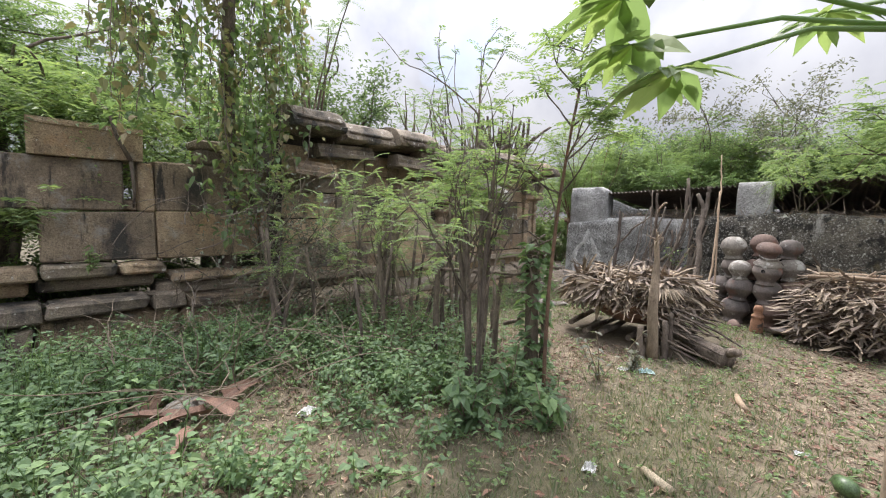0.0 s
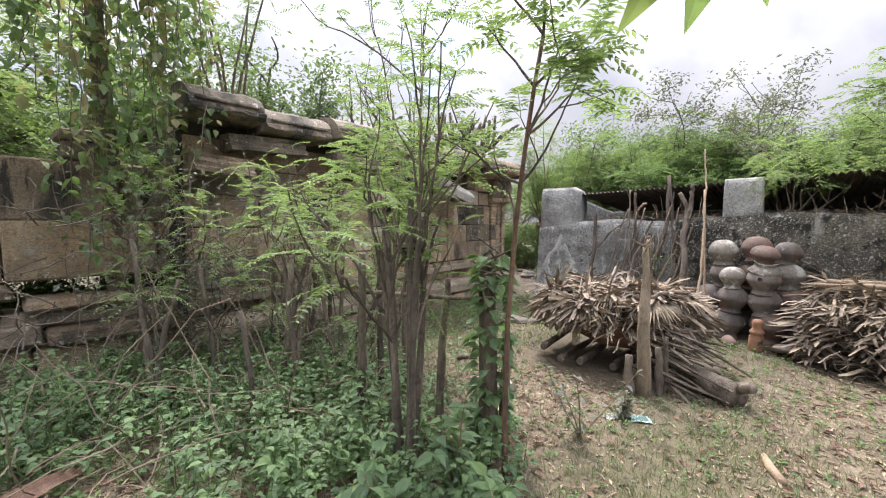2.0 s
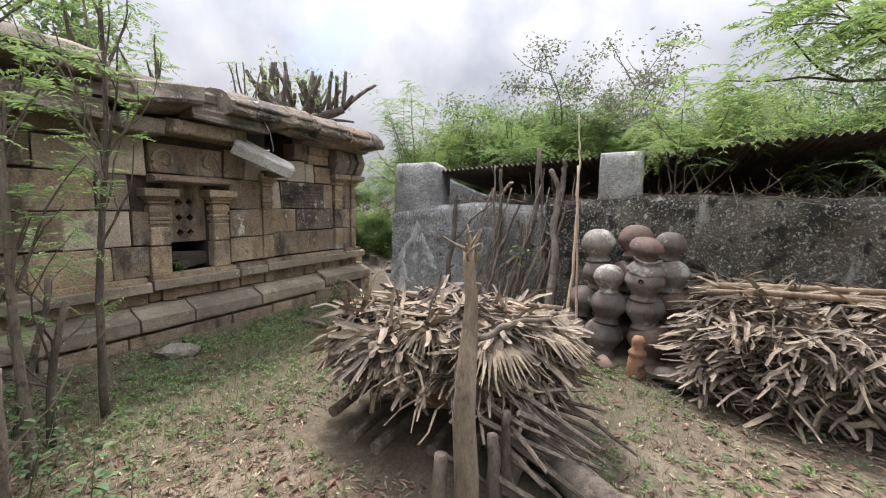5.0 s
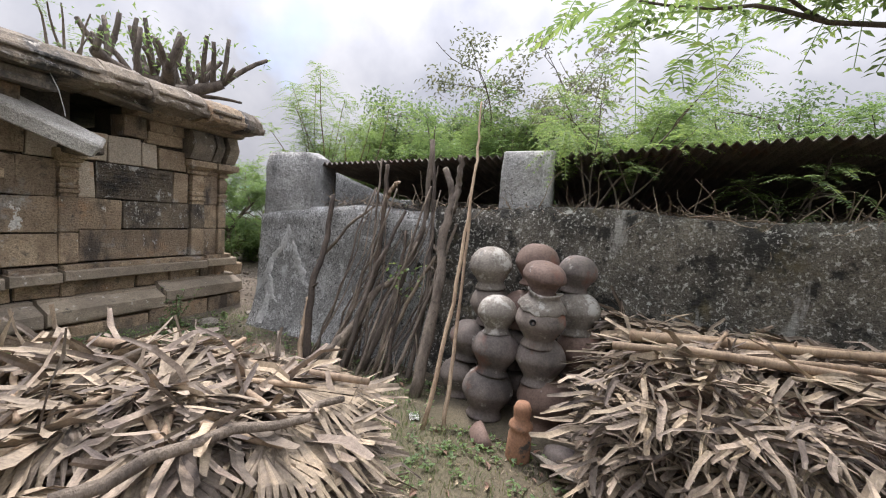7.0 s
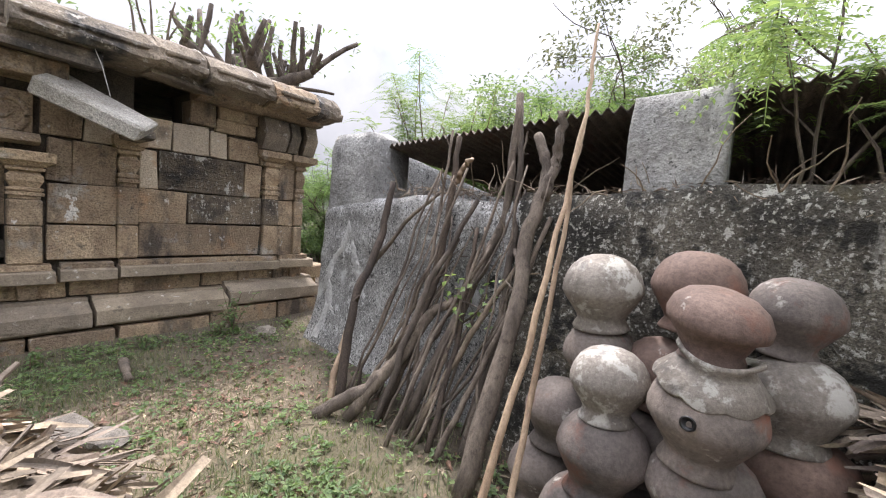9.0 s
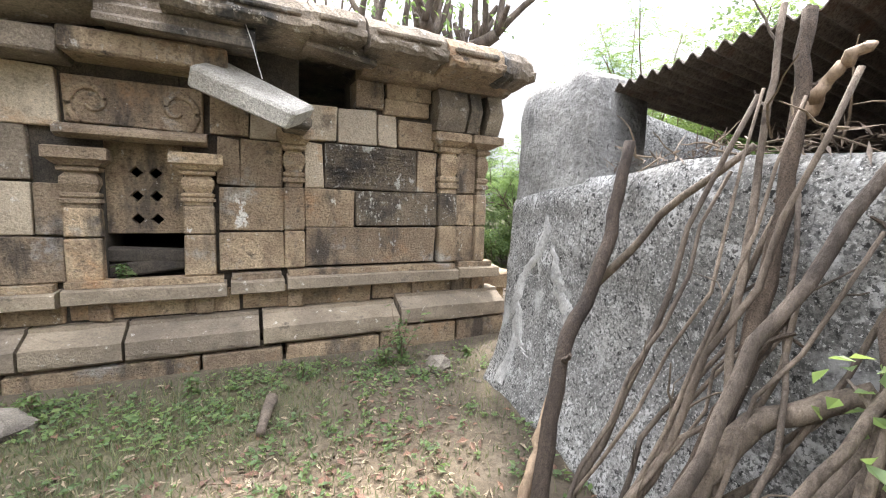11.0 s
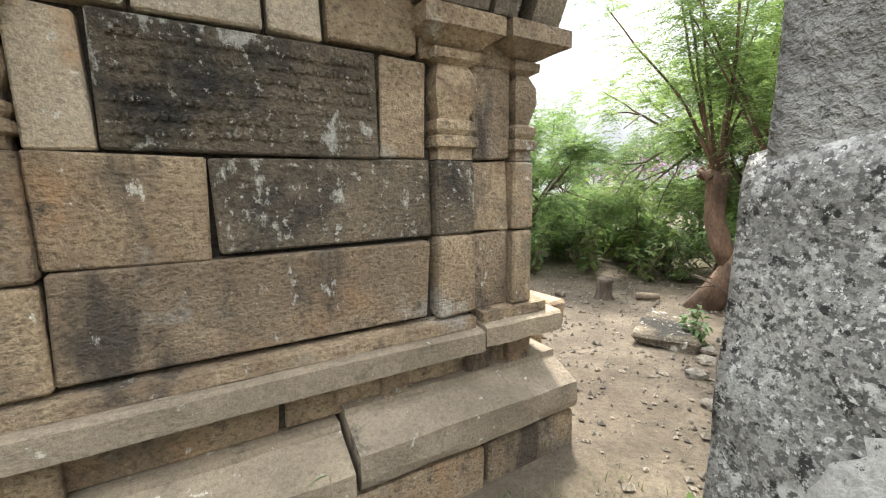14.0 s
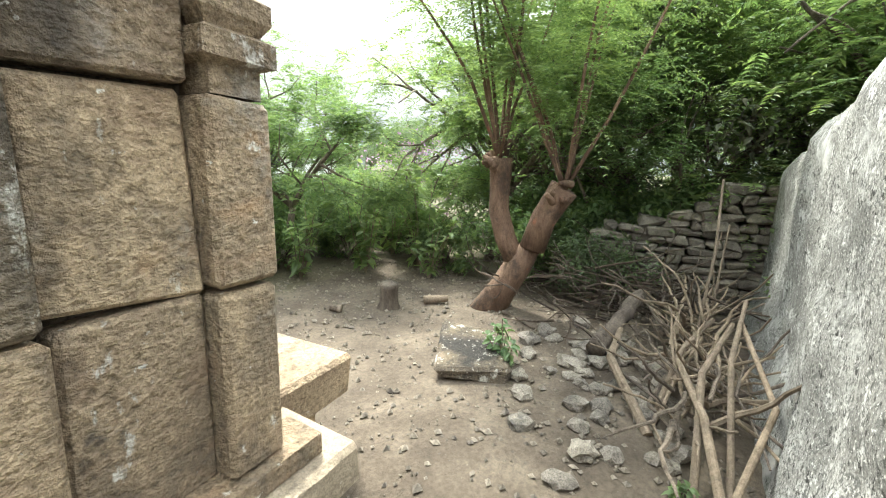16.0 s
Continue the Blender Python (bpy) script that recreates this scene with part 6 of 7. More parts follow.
put(bush, (12.7, 8.6, 0, 0.6), (11.6, 8.9, 50, 0.55), (10.4, 8.9, 100, 0.75), (13.1, 7.3, 150, 0.55), (13.7, 9.8, 200, 0.6), (12.0, 9.9, 250, 0.6), (10.6, 10.4, 300, 0.8), (9.6, 8.9, 10, 0.7), (13.5, 5.5, 70, 0.8), (14.0, 8.4, 120, 0.6),
    (9.5, 6.0 + 1.9, 30, 0.5), (12.9, 6.4, 220, 0.75), (15.2, 10.8, 200, 0.6), (-1.0, 6.9, 40, 0.9), (0.2, 6.8, 90, 0.75), (-2.4, 7.6, 160, 1.1), (1.4, 7.0, 10, 0.7), (8.9, 9.6, 66, 0.9), (16.6, 8.6, 10, 1.3), (12.3, 3.3, 12, 0.9), (13.7, 3.5, 40, 1.0), (13.8, 4.4, 130, 1.1), (13.7, 5.3, 220, 1.0), (14.0, 6.2, 310, 1.1), (15.0, 4.0, 20, 1.2), (15.0, 5.6, 200, 1.2), (16.5, 12.0, 0, 0.65), (18.2, 13.4, 60, 0.7), (17.0, 13.8, 120, 0.65), (19.5, 12.2, 200, 1.0), (15.6, 13.0, 250, 0.7), (20.5, 15.5, 300, 0.7), (22.0, 18.0, 20, 0.75), (25.0, 19.0, 70, 1.1), (24.0, 22.0, 170, 0.8), (27.0, 21.0, 40, 1.2), (22.0, 16.0, 10, 1.1), (11.0, 9.4, 40, 0.7), (12.3, 9.3, 90, 0.7), (13.4, 9.0, 140, 0.7), (14.4, 9.1, 190, 0.75), (13.0, 10.6, 240, 0.8), (14.3, 10.6, 290, 0.8), (15.6, 11.6, 340, 0.8), (11.6, 10.9, 30, 0.85), (15.4, 9.6, 75, 0.9), (17.2, 12.6, 25, 0.8), (18.6, 14.6, 125, 0.8), (13.6, 8.0, 20, 0.62), (16.4, 11.2, 50, 1.05), (15.0, 12.0, 160, 0.95))
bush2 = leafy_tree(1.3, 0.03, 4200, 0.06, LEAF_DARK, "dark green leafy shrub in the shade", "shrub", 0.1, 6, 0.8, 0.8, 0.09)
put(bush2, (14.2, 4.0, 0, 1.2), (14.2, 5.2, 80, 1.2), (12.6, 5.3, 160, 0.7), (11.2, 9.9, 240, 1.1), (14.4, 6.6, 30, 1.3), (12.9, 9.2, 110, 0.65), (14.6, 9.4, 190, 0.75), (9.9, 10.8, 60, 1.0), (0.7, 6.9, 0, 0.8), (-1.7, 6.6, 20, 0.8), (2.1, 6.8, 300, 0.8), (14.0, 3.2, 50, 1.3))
# the far belt of trees
for k in range(46):
    a = 2 * np.pi * k / 46 + rng.uniform(-0.05, 0.05)
    r = rng.uniform(24, 40)
    x, y = 6 + r * math.cos(a), 3 + r * math.sin(a)
    if 32 < math.degrees(math.atan2(y - 4.8, x - 8.3)) < 54:
        continue
    c = copy_thing((broad, acacia, broad, acacia2)[k % 4], pose(x, y, -0.1, 0, 0, k * 47))
    c.matrix_basis = pose(x, y, -0.1, 0, 0, k * 47) @ Matrix.Diagonal((1.3, 1.3, 1.15, 1))
lilac = Geo()
P = np.array([17.6, 10.4, 1.1]) + rng.normal(size=(1500, 3)) * (0.5, 0.8, 0.45)
leaves(lilac, P, rand_dirs(1500), 0.09, 0.07)
lil = thing("flowering_bush", "bush covered in lilac flowers", "bush", at=(17.6, 10.4, 0))
part("blossom", under(lil, lilac, (17.6, 10.4, 0)), FLOWER, lil)
g = Geo()
for k in range(6):
    limb(g, (0, 0, -0.05), (rng.normal() * 0.4, rng.normal() * 0.5, 1), 1.5, 0.03, 0.01, 0.1, 5, 5)
part("stem", g, BARK, lil)

# coconut palms far off
palm = thing("coconut_palm", "tall coconut palm above the trees", "palm tree")
g = Geo()
limb(g, (0, 0, -0.1), (0.05, 0, 1), 7.5, 0.17, 0.12, 0.02, 8, 8)
part("trunk", g, BARK_PALE, palm, "", True)
c = Geo()
n = 22
d = rand_dirs(n, 0.5, 0.35)
fronds(c, np.tile((0.35, 0, 7.35), (n, 1)), d, rng.uniform(2.6, 3.4, n), 28, 0.8, 0.09, 0.5)
part("crown", c, LEAF, palm)
put(palm, (41.0, 33.5, 0, 0.62), (44.0, 34.0, 90, 0.6), (46.0, 31.5, 200, 0.64), (40.0, 36.5, 280, 0.58))
# house seen between the trees
house = thing("house", "white and mint plastered house behind the trees", "house", at=(36, 34, 0))
g = Geo()
block(g, (-3, -4, -0.1), (3, 4, 3.0), 0.03)
part("wall", g, LIME, house)
g = Geo()
block(g, (-3.3, -4.3, 3.0), (3.3, 4.3, 3.2), 0.03)
part("roof", g, MINT, house)
for y in (-2.6, 0.0, 2.6):
    g = Geo()
    block(g, (-3.06, y - 0.6, 1.0), (-2.98, y + 0.6, 2.2), 0.01)
    part("window", g, DARK, house)

# the pollarded tree on the temple's roof
pol = thing("pollarded_tree", "heavily cut tree with bare upright stubs on the roof", "tree", at=(8.7, 6.5, 2.7))
g = Geo()
p = limb(g, (0, 0, -0.15), (0.1, 0.1, 1), 0.5, 0.16, 0.14, 0.05, 4, 10)
stubs = []
for k in range(5):
    a = 2 * np.pi * k / 5 + 0.4
    q = limb(g, p[-1], (math.cos(a), math.sin(a) * 0.7, 0.2), rng.uniform(0.7, 1.25), 0.12, 0.07, 0.14, 5, 8, 0.08)
    for j in range(8):
        s = q[rng.integers(2, 6)]
        e = limb(g, s, (rng.normal() * 0.3, rng.normal() * 0.3, 1), rng.uniform(0.3, 0.85), 0.045, 0.03, 0.1, 4, 7)
        stubs.append(e[-1])
limb(g, p[-1], (1, -0.3, 0.25), 1.1, 0.05, 0.02, 0.08, 6, 7)
limb(g, p[-1], (1, 0.5, 0.9), 1.5, 0.05, 0.02, 0.08, 6, 7)
part("trunk", g, BARK, pol, "", True)
S = np.array(stubs)
k = rng.integers(0, len(S), 420)
c = Geo()
leaves(c, S[k] + rng.normal(scale=0.12, size=(420, 3)) - (0, 0, 0.1), rand_dirs(420), 0.09, 0.035)
tagged(part("sprout_foliage", c, LEAF, pol), kind="stuff")
# smaller saplings rooted in the roof
for x, y, h, n in ((5.2, 5.9, 1.0, 70), (3.3, 6.1, 2.2, 200), (5.9, 6.1, 0.8, 40), (7.4, 6.4, 0.9, 20)):
    s = thing("roof_sapling", "sapling rooted in the temple roof", "plant", "saplings on the roof", at=(x, y, 2.7))
    g, P = Geo(), []
    for k in range(6):
        g = Geo()
        P.append(limb(g, (rng.normal() * 0.06, rng.normal() * 0.06, -0.05), (rng.normal() * 0.2, rng.normal() * 0.2, 1), h * rng.uniform(0.6, 1.1), 0.022, 0.008, 0.08, 6, 6))
        part("stem", g, BARK, s)
    P = np.concatenate([q[3:] for q in P])
    k = rng.integers(0, len(P), n)
    c = Geo()
    fronds(c, P[k], rand_dirs(n, 0.5, 0.2), rng.uniform(0.15, 0.3, n), 8, 0.05, 0.016, 0.3)
    part("leaves", c, LEAF, s)

# forked tree in the east yard
fork = thing("forked_tree", "forked pollarded tree with young feathery shoots", "tree", at=(11.9, 6.15, 0))
g = Geo()
O = np.array([11.9, 6.15, 0])
tube(g, np.array([(11.86, 6.2, -0.08), (11.9, 6.05, 0.2), (11.92, 5.9, 0.48), (11.93, 5.8, 0.66)]) - O, (0.17, 0.135, 0.125, 0.09), 12)
tube(g, np.array([(11.92, 5.93, 0.46), (11.9, 6.05, 0.7), (11.9, 6.13, 0.95), (11.92, 6.14, 1.3), (11.92, 6.15, 1.42)]) - O, (0.1, 0.1, 0.095, 0.10, 0.115), 12)
tube(g, np.array([(11.93, 5.8, 0.62), (11.95, 5.72, 0.9), (11.95, 5.62, 1.08), (11.95, 5.56, 1.18)]) - O, (0.12, 0.115, 0.12, 0.13), 12)
for bx, by, bz in ((11.9, 6.15, 1.36), (11.95, 5.58, 1.1)):
    for k in range(9):
        limb(g, np.array([bx, by, bz]) - O + rng.normal(scale=0.06, size=3), (rng.normal(), rng.normal(), rng.normal() * 0.5 + 0.8), 0.15, 0.04, 0.02, 0.1, 3, 7)
shoots = []
for bx, by, bz, n in ((11.9, 6.15, 1.4, 9), (11.95, 5.56, 1.15, 7)):
    for k in range(n):
        q = limb(g, np.array([bx, by, bz]) - O, (rng.uniform(-0.42, 0.42), rng.uniform(-0.42, 0.42), 1), rng.uniform(1.6, 2.9), 0.019, 0.006, 0.05, 8, 6)
        shoots += [(q[i], unit(q[i] - q[i - 1])) for i in range(3, 9)]
part("trunk", g, BARK_RED, fork, "brown knobbly trunk", True)
P, D = tips_arrays(shoots)
k = rng.integers(0, len(P), 1500)
c = Geo()
fronds(c, P[k] + rng.normal(scale=0.08, size=(1500, 3)), unit(D[k] * 0.3 + rand_dirs(1500, 0.5, 0.05)), rng.uniform(0.25, 0.5, 1500), 10, 0.055, 0.016, 0.4)
part("crown", c, LEAF_BRIGHT, fork)
for k, (x, y) in enumerate(((14.0, 4.5), (14.0, 5.3), (13.9, 3.4))):
    over = thing("leafy_sapling", "leaning feathery sapling over the wood pile", "tree", at=(x, y, 0))
    g, tips = Geo(), []
    for j in range(4):
        g = Geo()
        tips += branching(g, (0, 0, -0.05), (rng.normal() * 0.3 - 0.1, rng.normal() * 0.3, 1), 1.6, 0.03, 1, 0.6, 3, 0.05, 0.7)
        part("stem", g, BARK, over)
    P, D = tips_arrays(tips)
    i = rng.integers(0, len(P), 700)
    c = Geo()
    fronds(c, P[i] + (-0.15, 0, 1.2) + rng.normal(scale=0.22, size=(700, 3)), rand_dirs(700, 0.4, 0.0), rng.uniform(0.3, 0.5, 700), 10, 0.07, 0.02, 0.35)
    part("crown", c, LEAF_BRIGHT, over)

# saplings, stakes and creepers before the temple
cluster = thing("sapling_clump", "clump of feathery saplings with several grey stems", "tree", at=(2.5, 2.06, 0.1))
tips = []
for k in range(6):
    g, twigs = Geo(), []
    a = 2 * np.pi * k / 6
    q = limb(g, (0.045 * math.cos(a), 0.045 * math.sin(a), -0.15), (0.04 * math.cos(a), 0.04 * math.sin(a), 1), rng.uniform(1.3, 1.65), rng.uniform(0.018, 0.028), 0.015, 0.03, 7, 8)
    for j in range(4):
        bg = Geo()
        tips += branching(bg, q[rng.integers(4, 7)], (rng.normal() * 0.5, rng.normal() * 0.5, 1.0), rng.uniform(0.4, 0.75), 0.010, 1, 0.35, 2, 0.10, 0.7)
        twigs.append(bg)
    stem = part("stem", g, BARK, cluster, "", True)
    for bg in twigs:
        part("branch", bg, BARK, stem)
P, D = tips_arrays(tips)
k = rng.integers(0, len(P), 270)
c, st = Geo(), Geo()
fronds(c, P[k], unit(D[k] * 0.4 + rand_dirs(270, 0.4, 0.1)), rng.uniform(0.18, 0.34, 270), 12, 0.042, 0.0125, 0.35, st)
part("crown", c, LEAF_BRIGHT, cluster)
tagged(part("leaf_stalk", st, LEAF, cluster), kind="stuff")
for x, y, n, h in ((2.97, 4.15, 6, 1.45), (2.55, 3.3, 4, 1.5), (3.1, 3.5, 3, 1.3), (1.9, 4.1, 4, 1.35), (4.1, 4.1, 3, 1.2)):
    cl = thing("sapling_clump", "clump of thin-stemmed feathery saplings", "tree", at=(x, y, 0))
    tips = []
    for k in range(n):
        g = Geo()
        q = limb(g, (rng.normal() * 0.12, rng.normal() * 0.12, -0.1), (rng.normal() * 0.1, rng.normal() * 0.1, 1), h * rng.uniform(0.8, 1.1), 0.026, 0.016, 0.06, 6, 7)
        stem = part("stem", g, BARK, cl, "", True)
        for j in range(3):
            bg = Geo()
            tips += branching(bg, q[rng.integers(3, 7)], (rng.normal() * 0.6, rng.normal() * 0.6, 0.8), rng.uniform(0.3, 0.6), 0.008, 1, 0.4, 2, 0.05, 0.7)
            part("branch", bg, BARK, stem)
    P, D = tips_arrays(tips)
    m = 27 * n
    k = rng.integers(0, len(P), m)
    c, st = Geo(), Geo()
    fronds(c, P[k], unit(D[k] * 0.3 + rand_dirs(m, 0.4, 0.1)), rng.uniform(0.18, 0.34, m), 12, 0.042, 0.0125, 0.35, st)
    part("crown", c, LEAF_BRIGHT, cl)
    tagged(part("leaf_stalk", st, LEAF, cl), kind="stuff")
for x, y, h, r in ((2.74, 2.75, 1.25, 0.036), (2.95, 2.2, 1.1, 0.03), (3.45, 2.6, 0.9, 0.028), (3.3, 3.2, 1.2, 0.03), (3.7, 4.6, 1.0, 0.03), (2.1, 3.0, 0.9, 0.02)):
    stick((x, y, 0.0), (x + rng.normal() * 0.05, y + rng.normal() * 0.05, h), r, BARK, "upright rough wooden stake in the weeds", 0.012, "stake")
stick((2.75, 2.8, 0.95), (2.96, 1.77, 1.02), 0.018, BARK, "thin crossbar tied between the stakes", 0.02, "crossbar")
stick((3.2, 3.3, 0.95), (2.75, 2.8, 1.0), 0.016, BARK, "thin crossbar tied between the stakes", 0.02, "crossbar")
stick((3.5, 2.5, 0.35), (2.96, 1.78, 0.75), 0.022, BARK, "slanting pole propped against the post", 0.02, "prop")
vpost = thing("creeper_post", "rough tree post wrapped in green creeper", "post", at=(3.01, 1.84, 0.06))
g = Geo()
limb(g, (0, 0, -0.12), (0.02, 0.03, 1), 1.38, 0.062, 0.05, 0.03, 7, 10)
limb(g, (0.08, -0.05, -0.1), (0.0, 0.02, 1), 0.75, 0.03, 0.03, 0.02, 5, 8)
part("trunk", g, BARK, vpost, "", True)
for k in range(16):
    g = Geo()
    limb(g, (rng.normal() * 0.03, rng.normal() * 0.03, rng.uniform(1.0, 1.3)), (rng.normal(), rng.normal(), rng.normal() * 0.4), rng.uniform(0.1, 0.3), 0.008, 0.004, 0.25, 5, 5)
    part("twig", g, BARK, vpost)
c = Geo()
n = 260
a = rng.uniform(0, 2 * np.pi, n)
z = rng.uniform(0.0, 1.0, n) ** 1.1 * 1.2
at = np.column_stack([0.07 * np.cos(a), 0.07 * np.sin(a), z])
broad_leaves(c, at, np.column_stack([np.cos(a), np.sin(a), rng.uniform(-0.4, 0.3, n)]), rng.uniform(0.06, 0.12, n), rng.uniform(0.05, 0.09, n), 0.15, 0.35)
part("creeper", c, LEAF_WEED, vpost)
tall = thing("neem_sapling", "slim sapling with bright pinnate leaves", "tree", at=(2.81, 1.6, 0.08))
g, tips = Geo(), []
q = limb(g, (0, 0, -0.1), (0.02, -0.01, 1), 2.4, 0.017, 0.010, 0.025, 10, 8)
stem = part("stem", g, BARK_RED, tall, "", True)
for k in range(10):
    bg = Geo()
    tips += branching(bg, q[rng.integers(6, 11)], (rng.normal() * 0.7, rng.normal() * 0.7, 0.6), rng.uniform(0.25, 0.5), 0.008, 1, 0.4, 2, 0.05, 0.7)
    part("branch", bg, BARK, stem)
P, D = tips_arrays(tips)
k = rng.integers(0, len(P), 150)
c, st = Geo(), Geo()
fronds(c, P[k], unit(D[k] * 0.5 + rand_dirs(150, 0.4, 0.1)), rng.uniform(0.16, 0.26, 150), 7, 0.062, 0.02, 0.3, st)
part("leaves", c, LEAF_BRIGHT, tall)
tagged(part("leaf_stalk", st, LEAF, tall), kind="stuff")
# bare tall saplings seen against the sky
for x, y, h in ((3.4, 3.0, 3.0), (4.3, 3.9, 3.1), (3.8, 3.5, 2.7)):
    s = thing("bare_sapling", "tall thin sapling, nearly bare", "tree", "bare saplings", at=(x, y, 0))
    g, tips = Geo(), []
    q = limb(g, (0, 0, -0.1), (0.03, 0.03, 1), h, 0.028, 0.01, 0.03, 10, 7)
    stem = part("trunk", g, BARK, s, "", True)
    for k in range(11):
        bg = Geo()
        tips += branching(bg, q[rng.integers(4, 11)], (rng.normal() * 0.35, rng.normal() * 0.35, 1), rng.uniform(0.35, 0.8), 0.01, 1, 0.25, 2, 0.08, 0.7)
        part("branch", bg, BARK, stem)
    P, D = tips_arrays(tips)
    k = rng.integers(0, len(P), 90)
    c = Geo()
    fronds(c, P[k], unit(D[k] * 0.5 + rand_dirs(90, 0.4, 0.1)), rng.uniform(0.14, 0.24, 90), 8, 0.05, 0.015, 0.35)
    part("leaves", c, LEAF, s)

# creeper curtain hanging from a tree at the low wall
cur = thing("hanging_creeper", "yellowing creeper hanging in curtains over the wall", "creeper", at=(1.9, 5.2, 0))
g, c, dry = Geo(), Geo(), Geo()
limb(g, (0.1, 0.9, 0), (0, -0.05, 1), 4.4, 0.1, 0.06, 0.05, 8, 9)
for k in range(56):
    u = rng.uniform(-1.3, 0.75)
    x0, y0, z0 = u, rng.normal() * 0.22 - 0.05, 4.2 + rng.uniform(-0.3, 0.5)
    zend = rng.uniform(1.2, 2.2) if -0.35 < u < 0.35 else rng.uniform(2.2, 3.4)
    n = 14
    z = np.linspace(z0, zend, n)
    p = np.column_stack([x0 + np.cumsum(rng.normal(scale=0.02, size=n)), y0 + np.cumsum(rng.normal(scale=0.02, size=n)), z])
    tube(g, p, 0.004, 4)
    m = int(30 * (z0 - zend))
    i = rng.integers(0, n, m)
    broad_leaves(dry if k % 5 < 2 else c, p[i] + rng.normal(scale=0.07, size=(m, 3)), rand_dirs(m, 0.5, -0.5), rng.uniform(0.06, 0.12, m), rng.uniform(0.05, 0.085, m), 0.15, 0.3)
part("vines", g, BARK, cur)
part("leaves", c, LEAF, cur)
part("withered_leaves", dry, LEAF_VINE, cur, "withered yellow-brown leaves")
thicket = thing("creeper_thicket", "tangled thicket of creeper and dry vines at the wall", "creeper", at=(2.2, 4.8, 0))
g, c = Geo(), Geo()
for k in range(150):
    limb(g, (rng.normal() * 0.55, rng.normal() * 0.3, rng.uniform(0, 1.7)), rand_dirs(1, 0.8, 0.2)[0], rng.uniform(0.4, 1.0), 0.006, 0.003, 0.25, 7, 4)
n = 1700
at = rng.normal(size=(n, 3)) * (0.4, 0.28, 0.5) + (0.1, 0, 1.0)
at = at[at[:, 2] > 0.05]
leaves(c, at, rand_dirs(len(at), 0.6, -0.2), rng.uniform(0.04, 0.075, len(at)), 0.035)
part("vines", g, BARK, thicket)
part("leaves", c, LEAF_GREY, thicket)
# sapling hanging over the coping
g = Geo()
tube(g, np.array([(0.9, 5.75, 2.02), (0.78, 5.7, 2.25), (0.72, 5.72, 2.5), (0.6, 5.8, 2.7)]), (0.025, 0.02, 0.015, 0.008), 7)
tube(g, np.array([(0.9, 5.75, 2.02), (0.93, 5.8, 1.7), (0.92, 5.84, 1.5)]), (0.022, 0.018, 0.01), 6)
solid("root_sapling", g, BARK, "bare root and stem growing from the wall", "plant", smooth=True)

# papaya beside the start of the walk
pap = thing("papaya_tree", "papaya tree with long stalks and green fruit", "tree", at=(2.48, -0.25, 0))
g = Geo()
limb(g, (0, 0, -0.1), (0, 0, 1), 2.45, 0.075, 0.06, 0.015, 8, 12)
part("trunk", g, BARK_PALE, pap, "", True)
for k in range(9):
    a = rng.uniform(0, 2 * np.pi)
    f = Geo()
    lathe(f, [(0.0, 0.0), (0.024, 0.01), (0.042, 0.045), (0.046, 0.075), (0.036, 0.12), (0.016, 0.145), (0.0, 0.15)], (0.10 * math.cos(a), 0.10 * math.sin(a), 1.5 + 0.07 * k), 14)
    part("fruit", f, MELON, pap, "", True)
for k, (dx, dy, dz) in enumerate(((-0.75, 0.95, 0.16), (-0.5, 1.0, 0.06), (-0.95, 0.75, 0.26), (-0.55, 0.8, -0.1), (0.6, 0.4, 0.4), (0.2, -0.8, 0.4), (-0.5, -0.7, 0.4))):
    st = Geo()
    e = np.array([dx, dy, 2.2 + dz])
    s0 = np.array([0, 0, 2.2])
    p = np.array([s0, s0 + (e - s0) * 0.5 + (0, 0, 0.08), e])
    tube(st, p, (0.012, 0.010, 0.008), 7)
    stalk = part("leaf_stalk", st, LEAF, pap, "long green leaf stalk", True)
    lf = Geo()
    way = unit(np.array([dx, dy, 0]))
    n = 9
    aa = np.radians(np.linspace(-130, 130, n))
    dirs = np.column_stack([way[0] * np.cos(aa) - way[1] * np.sin(aa), way[0] * np.sin(aa) + way[1] * np.cos(aa), np.full(n, -0.25)])
    broad_leaves(lf, np.tile(e, (n, 1)), dirs, rng.uniform(0.22, 0.34, n), 0.11, 0.08, 0.2)
    broad_leaves(lf, e + dirs * 0.12, unit(dirs + rng.normal(scale=0.5, size=(n, 3))), 0.12, 0.06, 0.08, 0.2)
    part("leaf_blade", lf, LEAF_BRIGHT, stalk)

# trees overhanging the shed
for x, y, z, n, h in ((8.15, 0.42, 1.55, 260, 1.6), (8.25, -0.9, 1.55, 60, 0.6), (8.3, -2.2, 1.55, 140, 0.9)):
    s = thing("wall_sapling", "feathery sapling rooted on top of the shed wall", "plant", "saplings on the shed", at=(x, y, z))
    tips = []
    for k in range(5):
        g = Geo()
        tips += branching(g, (rng.normal() * 0.06, rng.normal() * 0.14, -0.03), (-0.25 + rng.normal() * 0.3, rng.normal() * 0.4, 1), h * rng.uniform(0.4, 0.7), 0.010, 1, 0.5, 3, 0.03, 0.7)
        part("stem", g, BARK, s)
    P, D = tips_arrays(tips)
    k = rng.integers(0, len(P), n)
    c, st = Geo(), Geo()
    fronds(c, P[k], unit(rand_dirs(n, 0.4, 0.05) + D[k] * 0.3), rng.uniform(0.2, 0.36, n), 11, 0.045, 0.014, 0.4, st)
    part("leaves", c, LEAF_BRIGHT, s)
    tagged(part("leaf_stalk", st, LEAF, s), kind="stuff")
